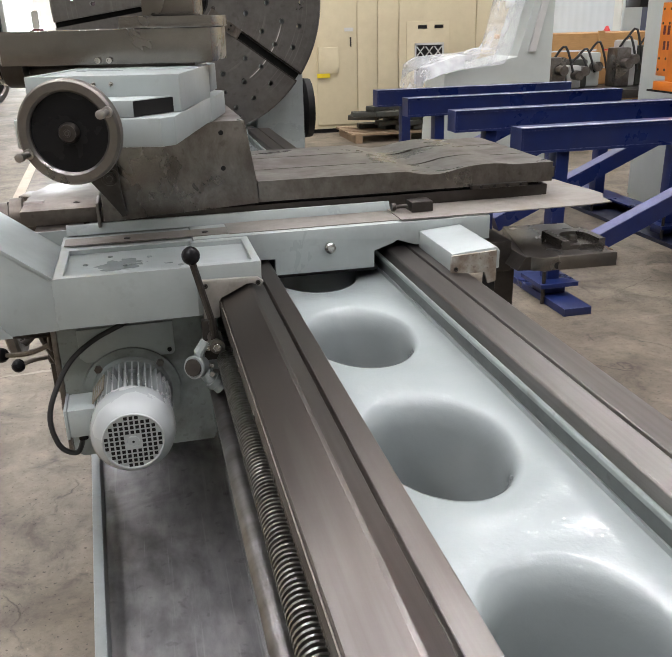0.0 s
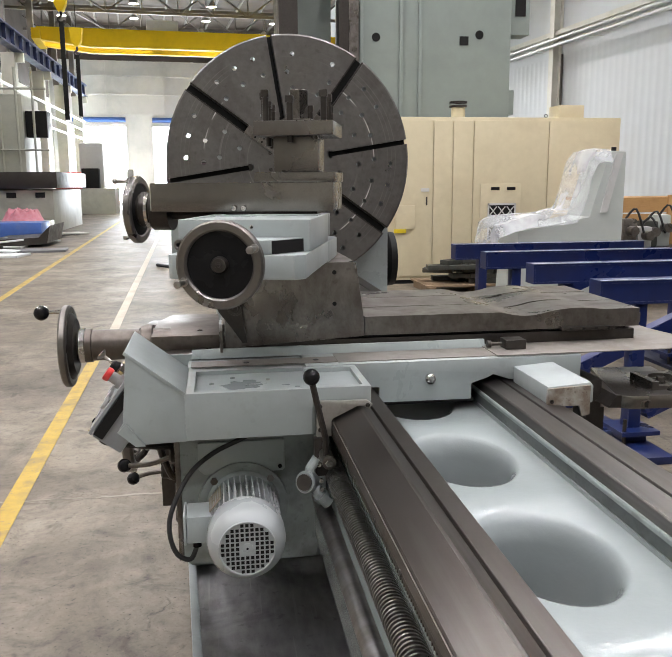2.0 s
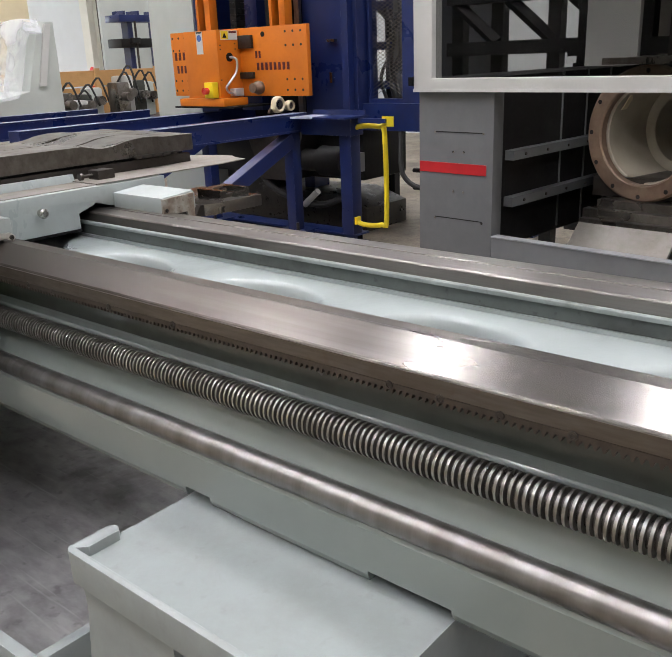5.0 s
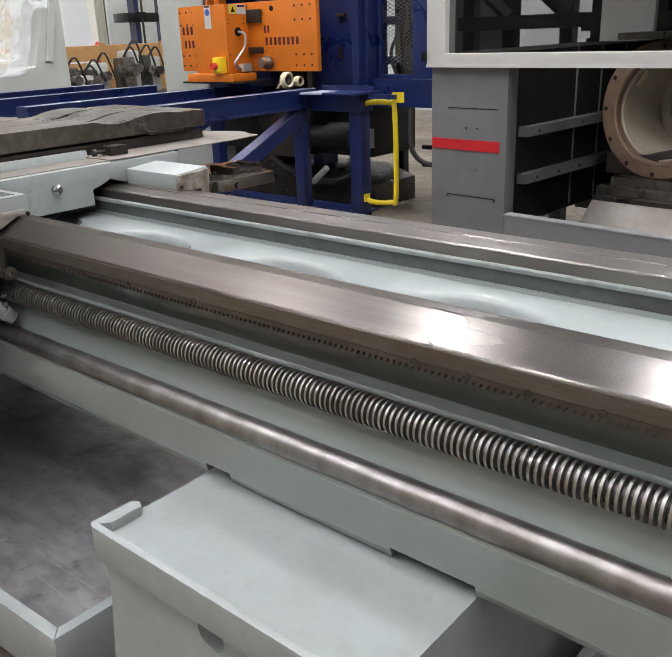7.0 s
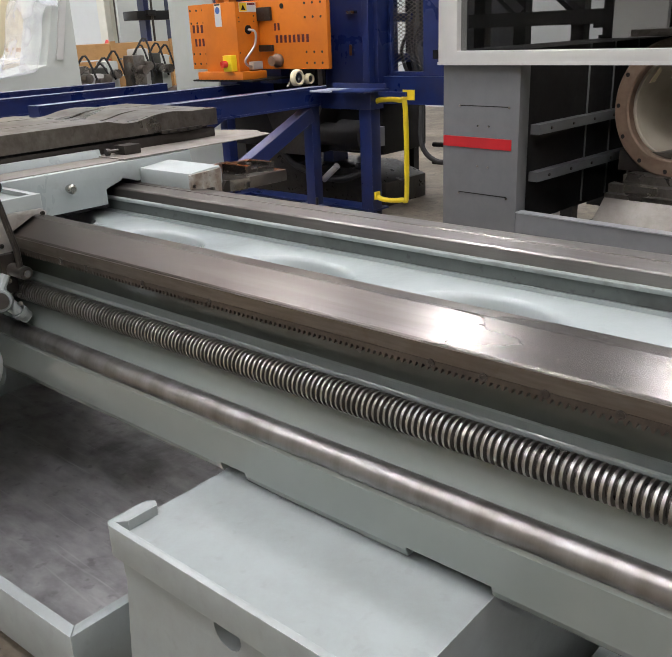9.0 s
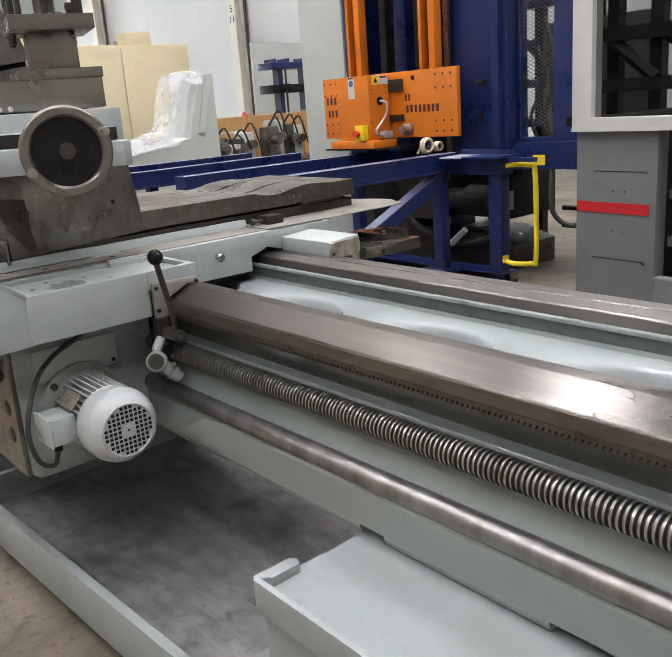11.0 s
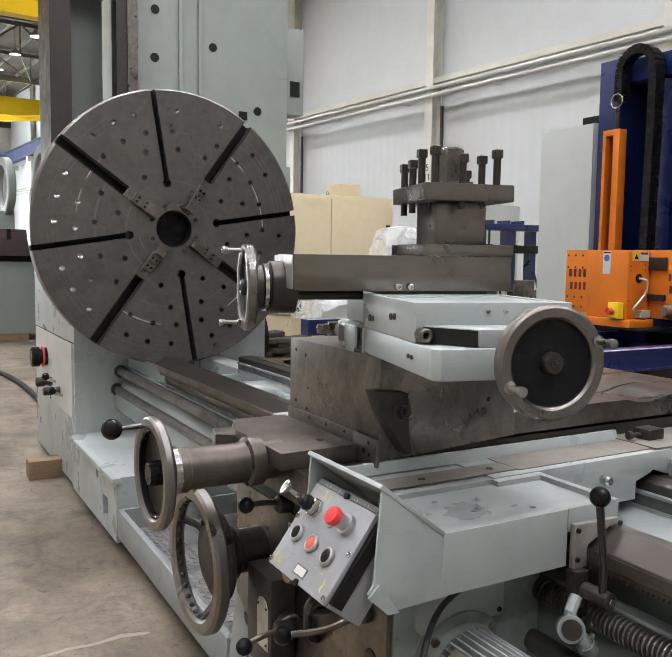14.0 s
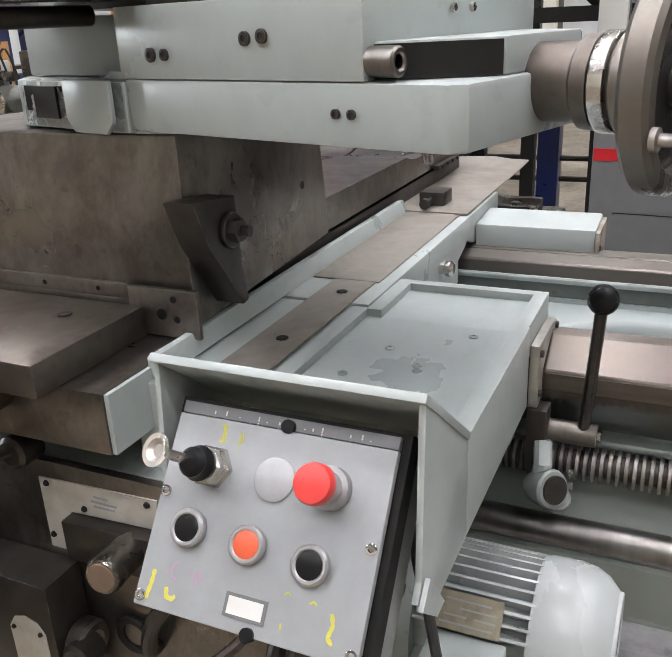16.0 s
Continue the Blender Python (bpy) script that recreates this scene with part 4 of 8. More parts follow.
def lathe_bed():
    bed = thing("lathe_bed", (0.8, 1.5, 0.0), "long pale grey-green lathe bed with bare ground steel ways", "lathe bed")
    fw = [(0.657, 0.957), (0.6155, 0.957), (0.613, 0.946), (0.610, 0.946), (0.6075, 0.957), (0.574, 0.978), (0.570, 0.9805), (0.562, 0.9805), (0.557, 0.9785), (0.495, 0.949), (0.492, 0.945), (0.492, 0.917), (0.565, 0.917), (0.565, 0.862), (0.657, 0.862)]
    part("front_way", prism(fw, "y", BED0, BED1), WAY, bed, "bare ground steel front way with polished slanted face", bev=0.0012, seg=1, angle=6)
    part("way_side", box(0.489, 0.4915, BED0, BED1 - 0.01, 0.9175, 0.944), WAY_SIDE, bed, "brown stained lower face of the way")
    rw = [(1.006, 0.886), (1.006, 0.957), (1.010, 0.961), (1.062, 0.966), (1.064, 0.957), (1.069, 0.957), (1.071, 0.9655), (1.143, 0.959), (1.147, 0.955), (1.147, 0.886)]
    part("rear_way", prism(rw, "y", BED0, BED1), WAY_REAR, bed, "bare ground steel rear way", bev=0.0012, seg=1, angle=6)
    part("rear_way_ledge", prism([(0.998, 0.919), (0.998, 0.928), (1.001, 0.9315), (1.0055, 0.9315), (1.0055, 0.919)], "y", BED0, BED1), PAINT_DULL, bed, bev=0.001)
    # strip in a darker paint under the rear ledge
    part("rear_recess", box(1.0035, 1.0057, BED0, BED1, 0.887, 0.9185), GROOVE, bed, "dark painted recess under the rear way")
    # toothed rack under the front way
    bm = box(0.489, 0.524, BED0 + 0.3, BED1 - 0.05, 0.9075, 0.9168)
    y = -0.6
    while y < 5.1:
        prism([(y, 0.908), (y + 0.0034, 0.899), (y + 0.0060, 0.899), (y + 0.0094, 0.908)], "x", 0.489, 0.524, bm)
        y += 0.01257
    part("gear_rack", bm, RACK, bed, "dark toothed steel rack", kind="stuff")
    # front wall with the sloping face behind the screw
    f = [(0.657, 0.8615), (0.5645, 0.8615), (0.5645, 0.9165), (0.553, 0.9165), (0.550, 0.829), (0.546, 0.826), (0.524, 0.824), (0.521, 0.820), (0.521, 0.814), (0.544, 0.808), (0.552, 0.795), (0.54, 0.775), (0.458, 0.655), (0.4545, 0.648), (0.4545, 0.640), (0.4560, 0.556), (0.462, 0.54), (0.482, 0.54), (0.487, 0.64), (0.575, 0.765), (0.60, 0.835), (0.657, 0.84)]
    notch = box(0.40, 0.498, 1.085, 1.16, 0.5, 0.562)
    box(0.40, 0.498, 0.50, 0.67, 0.5, 0.562, notch)
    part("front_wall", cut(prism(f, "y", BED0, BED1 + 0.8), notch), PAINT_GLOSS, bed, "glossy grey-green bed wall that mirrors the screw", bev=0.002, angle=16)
    # thin dark plate that paints the shaded band between rack and screw
    part("rack_recess", prism([(0.5505, 0.916), (0.5475, 0.8305), (0.5497, 0.8305), (0.5527, 0.916)], "y", BED0, BED1), RECESS, bed, "dark plate painted as the shade under the rack")
    # black slab paints the shade inside the notches
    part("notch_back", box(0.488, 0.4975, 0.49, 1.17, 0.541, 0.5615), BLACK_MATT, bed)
    r = [(1.004, 0.8855), (1.146, 0.8855), (1.146, 0.80), (1.13, 0.77), (1.13, 0.52), (1.03, 0.52), (1.004, 0.62)]
    part("rear_wall", prism(r, "y", BED0, BED1 + 0.8), PAINT, bed, bev=0.003)
    part("inner_step", box(1.0000, 1.0034, BED0, BED1, 0.84, 0.8865), PAINT_BED, bed)
    # deck between the ways, with oval openings and rounded lips
    deck = bmesh.new()
    cx, a, b, zt, lip = 0.806, 0.117, 0.166, 0.876, 0.028
    x0, x1, half = 0.657, 1.0035, 0.27
    n = 56
    for k in range(-7, 7):
        cy = 1.83 + 0.54 * k
        if cy - half < BED0 or cy + half > BED1:
            continue
        rings = []
        out = []
        for i in range(n):
            th = 2 * math.pi * i / n
            c, s = math.cos(th), math.sin(th)
            sx = (x1 - cx) if c > 0 else (cx - x0)
            q = 1 / max(abs(c) / sx, abs(s) / half)
            px, py = cx + c * q, cy + s * q
            near = [e for e in ((x0, cy - half), (x0, cy + half), (x1, cy - half), (x1, cy + half)) if abs(math.remainder(math.atan2(e[1] - cy, e[0] - cx) - th, 2 * math.pi)) <= math.pi / n]
            out.append(deck.verts.new((*(near[0] if near else (px, py)), zt)))
        rings.append(out)
        # the rim reaches deep at the back, where chips slide down, and is low at the front
        deep = [min(1.0, max(0.0, (math.cos(2 * math.pi * i / n) + 0.75) / 0.9)) for i in range(n)]
        for e, dz in ((1.0, 0.0), (0.72, 0.003), (0.45, 0.011), (0.22, 0.024), (0.07, 0.041), (0.0, 0.06), (0.0, 0.13), (0.03, 0.24)):
            rings.append([deck.verts.new((cx + math.cos(2 * math.pi * i / n) * (a + lip * e * 0.74), cy + math.sin(2 * math.pi * i / n) * (b + lip * 1.5 * e), zt - min(dz, 0.06) - max(0.0, dz - 0.06) * deep[i])) for i in range(n)])
        for p, q in zip(rings, rings[1:]):
            for i in range(n):
                deck.faces.new((p[i], p[(i + 1) % n], q[(i + 1) % n], q[i]))
    part("deck", deck, PAINT_BED, bed, "pale painted web with large oval openings between the ways")
    for k in range(-7, 8):
        ya = 1.83 + 0.54 * k - 0.27
        if BED0 + 0.1 < ya < BED1 - 0.1:
            part("cross_rib", box(0.658, 1.003, ya - 0.03, ya + 0.03, 0.54, 0.84), PAINT_BED, bed, bev=0.01)
    for ya in (BED0, BED1 - 0.03):
        part("end_web", box(0.56, 1.16, ya, ya + 0.03, 0.54, 0.86), PAINT, bed)
    # lead screw
    bm = bmesh.new()
    sx, sz, pitch, r0, r1 = 0.495, 0.797, 0.0120, 0.0195, 0.0285
    ys0, ys1 = -1.2, 4.4
    yy = 0.0
    while yy < ys1 - ys0:
        turn([(yy, r0 - 0.001), (yy + pitch * 0.05, r1), (yy + pitch * 0.46, r1), (yy + pitch * 0.51, r0 - 0.001)], (sx, ys0, sz), (0, 1, 0), 20, bm)
        yy += pitch
    part("screw_core", cyl((sx, ys0, sz), (sx, ys1, sz), r0, 20), GREASE_D, bed, "black greasy core of the screw")
    cyl((sx, ys0 - 1.1, sz), (sx, ys0, sz), r1, 22, bm)
    part("lead_screw", bm, SCREW, bed, "greasy steel lead screw with square thread")
    part("screw_sleeve", cyl((sx, 4.4, sz), (sx, 6.05, sz), 0.027, 22), SHAFT, bed)
    part("feed_shaft", cyl((0.472, -2.3, 0.678), (0.472, 6.05, 0.678), 0.0255, 32), SHAFT, bed, "smooth round steel feed shaft with worn bands")
    for y in (-0.35, -0.24, -0.02, 0.09, 0.329, 0.441, 0.544, 0.641, 1.185, 1.407, 1.631, 1.742, 3.3, 3.52, 3.74, 4.0, 4.3, 4.55):
        part("rack_bolt", hexbolt((0.489, y, 0.913), (-1, 0, 0), 0.0075, 0.0025, socket=True), STEEL_DARK, bed)
    return bed


lathe_bed()


def pedestal(y0, y1, x0, zt, lab, pocket=True):
    body = prism([(x0, zt), (1.22, zt), (1.26, 0.045), (x0 - 0.03, 0.045), (x0 + 0.005, zt - 0.12)], "y", y0, y1)
    if pocket:
        ym = (y0 + y1) / 2
        c = box(x0 - 0.2, x0 + 0.12, ym - 0.07, ym + 0.05, zt - 0.34, zt - 0.20)
        cyl((x0 - 0.2, ym + 0.03, zt - 0.085), (x0 + 0.1, ym + 0.03, zt - 0.085), 0.034, 20, c)
        body = cut(body, c)
    t = thing("bed_pedestal", (x0 + 0.3, (y0 + y1) / 2, 0), lab, "pedestal", group="bed pedestals")
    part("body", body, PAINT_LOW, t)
    # black fillers give the pocket and the hole their shade
    if pocket:
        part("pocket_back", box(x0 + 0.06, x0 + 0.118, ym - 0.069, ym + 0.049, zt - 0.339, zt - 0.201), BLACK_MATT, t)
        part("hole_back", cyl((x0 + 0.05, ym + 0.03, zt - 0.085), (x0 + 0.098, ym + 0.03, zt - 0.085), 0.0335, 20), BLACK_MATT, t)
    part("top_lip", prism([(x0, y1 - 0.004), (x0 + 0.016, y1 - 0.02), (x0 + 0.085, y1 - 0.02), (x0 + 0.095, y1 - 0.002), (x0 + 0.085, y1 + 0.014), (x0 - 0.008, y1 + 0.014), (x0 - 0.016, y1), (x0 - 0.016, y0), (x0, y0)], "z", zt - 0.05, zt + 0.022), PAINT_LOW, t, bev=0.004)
    # black inset plate stands in for the shadow line below the pedestal
    part("base_plate", box(x0 + 0.03, 1.2, y0 + 0.03, y1 - 0.03, 0.0, 0.045), BLACK_MATT, t)
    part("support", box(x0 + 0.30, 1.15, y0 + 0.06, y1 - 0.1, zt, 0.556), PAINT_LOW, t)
    return t


pedestal(0.50, 1.165, 0.19, 0.535, "pale grey-green cast pedestal with raised lip and round hole")
pedestal(2.93, 3.24, 0.17, 0.46, "pale grey-green cast pedestal with square pocket under the bed")
pedestal(-1.6, -0.9, 0.19, 0.535, "pale grey-green cast pedestal with raised lip and round hole")


def chip_tray(corners, zr, lab, checker=False):
    """Sheet tray: corners a to d in plan."""
    cx = sum(p[0] for p in corners) / 4
    cy = sum(p[1] for p in corners) / 4
    t = thing("chip_tray", (cx, cy, 0), lab, "chip tray", group="chip trays")
    n = len(corners)
    inner = [(p[0] + (0.028 if p[0] < cx else -0.028), p[1] + (0.028 if p[1] < cy else -0.028)) for p in corners]
    for i in range(n):
        j = (i + 1) % n
        quad = [corners[i], corners[j], inner[j], inner[i]]
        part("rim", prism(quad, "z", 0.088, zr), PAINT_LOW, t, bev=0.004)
    part("bottom", prism(inner, "z", 0.12, 0.13), TRAY_BOTTOM, t, "scratched oily steel tray bottom")
    for x in (min(p[0] for p in corners) + 0.22, 1.1):
        for y in (min(p[1] for p in corners) + 0.15, max(p[1] for p in corners) - 0.15):
            part("foot", box(x - 0.03, x + 0.03, y - 0.03, y + 0.03, 0.0, 0.12), BLACK_MATT, t)
    if checker:
        bm = bmesh.new()
        y, k = min(p[1] for p in corners) + 0.06, 0
        while y < max(p[1] for p in corners) - 0.06:
            x = min(p[0] for p in corners) + 0.05
            while x < 0.45:
                s = 1 if (k % 2) else -1
                m = Matrix.Translation((x, y, 0.131)) @ Matrix.Rotation(radians(45 * s), 4, "Z")
                box(-0.012, 0.012, -0.0035, 0.0035, 0, 0.003, bm, m)
                x += 0.03
                k += 1
            y += 0.03
            k += 1
        part("tread_pattern", bm, TRAY_BOTTOM, t, "raised tread pattern", kind="stuff")
    return t


chip_tray([(0.05, 2.85), (0.125, 1.31), (1.2, 1.28), (1.2, 2.88)], 0.24, "grey-painted sheet chip tray on the floor, scratched inside")
chip_tray([(0.18, 4.85), (0.16, 3.27), (1.2, 3.27), (1.2, 4.85)], 0.24, "grey-painted chip tray with tread plate bottom", True)
chip_tray([(0.16, 0.45), (0.18, -0.85), (1.2, -0.85), (1.2, 0.45)], 0.2, "grey-painted sheet chip tray on the floor")


def headstock():
    h = thing("lathe_headstock", (0.9, 6.7, 0), "pale grey-green lathe headstock with selector knobs", "headstock")
    side = [(0.2, 0.04), (1.5, 0.04), (1.5, 2.1), (1.3, 2.35), (0.45, 2.35), (0.2, 2.1)]
    part("housing", prism(side, "y", 6.0, 7.5), PAINT, h, bev=0.015)
    foot = prism([(4.87, 0.05), (6.0, 0.05), (6.0, 0.40), (4.87, 0.40)], "x", 0.18, 1.3)
    c = box(0.1, 0.3, 5.05, 5.17, 0.12, 0.24)
    cyl((0.1, 5.3, 0.32), (0.3, 5.3, 0.32), 0.028, 18, c)
    part("foot", cut(foot, c), PAINT, h, "cast base step with square pocket and hole")
    # shade of the foot's pocket and hole, put in as black fillers
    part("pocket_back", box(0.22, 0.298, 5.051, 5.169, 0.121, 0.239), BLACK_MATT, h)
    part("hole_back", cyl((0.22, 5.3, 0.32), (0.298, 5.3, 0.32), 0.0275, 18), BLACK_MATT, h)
    part("foot_lip", box(0.155, 0.20, 4.85, 5.98, 0.37, 0.402), PAINT, h, bev=0.006)
    part("panel", box(0.192, 0.199, 6.04, 7.40, 0.50, 0.985), LIGHT_G, h, "metal selector plate")
    part("seam", box(0.197, 0.2, 6.0, 7.48, 0.99, 0.996), BLACK_MATT, h)
    for y, z, r in ((6.95, 0.80, 0.075), (6.75, 0.64, 0.035), (6.45, 0.62, 0.03)):
        k = part("knob", turn([(0, r * 0.9), (0.03, r * 0.9), (0.032, r * 0.7), (0.05, r * 0.7), (0.052, r), (0.10, r), (0.11, r * 0.85), (0.11, 0)], (0.19, y, z), (-1, 0, 0), 24), BLACK if r > 0.05 else STEEL_DARK, h, "black fluted selector knob")
    part("red_band", ring(0.06, 0.082, 0.012, (0.168, 6.95, 0.80), (-1, 0, 0), 28), RED, h)
    for y, z in ((6.6, 0.66), (6.35, 0.60)):
        part("lever", tube([(0.19, y, z), (0.12, y - 0.05, z + 0.03), (0.10, y - 0.14, z + 0.06)], 0.011, 8), CHROME, h)
        part("lever_ball", ball((0.10, y - 0.14, z + 0.06), 0.026), BLACK, h)
    part("scribble_bar", box(0.19, 0.1915, 6.80, 6.84, 0.50, 0.60), BLACK_MATT, h)
    # inset in black, for the shaded gap where the base stands on pads
    part("base_plate", box(0.24, 1.5, 4.9, 7.5, 0.0, 0.05), BLACK_MATT, h)
    part("pulley", turn([(0, 0.0), (0, 0.22), (0.05, 0.225), (0.08, 0.2), (0.11, 0.225), (0.16, 0.22), (0.16, 0)], (1.5, 6.4, 0.95), (1, 0, 0), 36), BLACK_MATT, h, "black belt pulley")
    part("rear_leg", prism([(1.06, 0.0), (1.52, 0.0), (1.52, 1.3), (1.2, 1.05)], "y", 5.95, 6.0), PAINT, h)
    part("spindle_nose", cyl((0.74, 5.72, 1.73), (0.74, 6.02, 1.73), 0.30, 40), STEEL_DARK, h)
    for x, z in ((0.495, 0.797), (0.472, 0.678)):
        part("bush", ring(0.028, 0.042, 0.03, (x, 5.97, z), (0, 1, 0), 24), STEEL_DARK, h)
    return h


headstock()


def faceplate():
    C, R, th, TURN = Vector((0.74, 5.60, 1.73)), 0.852, 0.13, -36
    f = thing("faceplate", C, "large round dark iron lathe faceplate with slots, holes and four jaws", "faceplate")
    disc = turn([(0.0, 0.0), (0, R - 0.012), (0.012, R), (th - 0.012, R), (th, R - 0.02), (th, 0.0)], C, (0, 1, 0), 128)
    tools = cyl(C + Vector((0, -0.1, 0)), C + Vector((0, 0.10, 0)), 0.115, 40)
    k = 0
    cuts = [tools]
    for i in range(8):
        th_ = radians(45 * i + TURN)
        d = Vector((math.cos(th_), 0, math.sin(th_)))
        m = Matrix.Translation(C) @ Matrix.Rotation(-th_, 4, "Y")
        if i % 2 == 0:
            cuts.append(box(0.36, 1.0, -0.05, 0.018, -0.034, 0.034, None, m))
            cuts.append(box(0.15, 1.0, -0.05, 0.10, -0.024, 0.024, None, m))
        else:
            cuts.append(box(0.29, 1.0, -0.05, 0.10, -0.0165, 0.0165, None, m))
            p = C + d * 0.285
            cuts.append(cyl(p + Vector((0, -0.05, 0)), p + Vector((0, 0.10, 0)), 0.027, 18))
        for rad, off in ((0.36, 22), (0.49, 12), (0.49, 33), (0.60, 8), (0.60, 22.5), (0.60, 37), (0.72, 11), (0.72, 22), (0.72, 34)):
            a = th_ + radians(off)
            if (i * 7 + int(off)) % 9 == 0:
                continue
            p = C + Vector((math.cos(a), 0, math.sin(a))) * rad
            cuts.append(cyl(p + Vector((0, -0.05, 0)), p + Vector((0, 0.3, 0)), 0.0165, 12))
    both = bmesh.new()
    for c in cuts:
        me = bpy.data.meshes.new("t")
        c.to_mesh(me)
        c.free()
        both.from_mesh(me)
        bpy.data.meshes.remove(me)
    part("disc", cut(disc, both), FACE, f)
    # slot floors and walls lined in black
    for i in range(8):
        m = Matrix.Translation(C) @ Matrix.Rotation(-radians(45 * i + TURN), 4, "Y")
        w = 0.0235 if i % 2 == 0 else 0.016
        part("slot_floor", box(0.16 if i % 2 == 0 else 0.29, R - 0.006, 0.07, 0.0995, -w, w, None, m), BLACK_MATT, f, "black slot floor")
        if i % 2 == 0:
            for s in (-1, 1):
                part("slot_wall", box(0.34, R - 0.006, 0.020, 0.0695, s * 0.0235 - 0.0006, s * 0.0235 + 0.0006, None, m), BLACK_MATT, f)
                part("slot_shelf", box(0.34, R - 0.006, 0.0155, 0.0178, s * 0.029 - 0.0045, s * 0.029 + 0.0045, None, m), STEEL_DARK, f)
    part("bore_back", cyl(C + Vector((0, 0.09, 0)), C + Vector((0, 0.0995, 0)), 0.1145, 40), BLACK, f)
    part("bore_wall", ring(0.110, 0.1148, 0.082, C + Vector((0, 0.006, 0)), (0, 1, 0), 40, c=0.001), BLACK_MATT, f)
    for i in range(4):
        a = radians(90 * i + TURN)
        m = Matrix.Translation(C) @ Matrix.Rotation(-a, 4, "Y")
        j = bmesh.new()
        for p, q, d in ((0.135, 0.20, 0.060), (0.20, 0.26, 0.040), (0.26, 0.32, 0.028), (0.32, 0.37, 0.012)):
            box(p, q, -d, 0.04, -0.032, 0.032, j, m)
        jaw = part("jaw", j, STEEL, f, "stepped steel chuck jaw", bev=0.002, seg=1)
        for u in (0.235, 0.29):
            for w in (-0.014, 0.014):
                part("jaw_screw", cyl(m @ Vector((u, -0.045, w)), m @ Vector((u, -0.02, w)), 0.007, 10), BLACK_MATT, jaw)
    for i in range(8):
        a = radians(45 * i + 15 + TURN)
        p = C + Vector((math.cos(a), 0, math.sin(a))) * 0.15
        part("bolt", hexbolt(p, (0, -1, 0), 0.013, 0.012, socket=True), STEEL_DARK, f)
    return f


faceplate()
for _i, (_x, _y) in enumerate(((-0.02, 6.46),)):
    solo("wood_block", box(_x, _x + 0.26, _y, _y + 0.14, 0, 0.13), WOOD, "rough timber packing block on the concrete", "wood block", bev=0.006)


# ---- the carriage ----
def handwheel(parent, c, axis, R, name="handwheel", lab="", pins=0, width=0.028, disc=BLACK, dish=0.012, spin=0.0):
    """Wheel with rim, dished disc and hub; c is the middle of its outer face, axis points outwards."""
    d, u, v = axes_of(axis)
    c = Vector(c)
    w = part(name, ring(R * 0.76, R, width, c, -d, 64, c=0.005), WHEEL, parent, lab or "machined steel handwheel rim")
    part("disc", turn([(dish, 0), (dish, R * 0.765), (dish + 0.008, R * 0.765), (dish + 0.008, 0)], c, -d, 48), disc, w, "black wheel disc" if disc is BLACK else "")
    part("hub", turn([(-0.004, 0), (-0.004, R * 0.16), (0.002, R * 0.2), (0.02, R * 0.2), (0.02, 0)], c, -d, 24), STEEL_DARK, w)
    part("hub_screw", hexbolt(c + d * 0.004, d, R * 0.075, 0.004, socket=True), STEEL_DARK, w)
    for k in range(pins):
        a = spin + math.pi * k
        p = c + (u * math.cos(a) + v * math.sin(a)) * R * 0.9
        part("pin", turn([(0, 0.011), (0.006, 0.011), (0.007, 0.006), (0.038, 0.006), (0.040, 0.009), (0.052, 0.009), (0.054, 0.005), (0.054, 0)], p, d, 14), PIN, w, "bright steel crank pin")
    return w


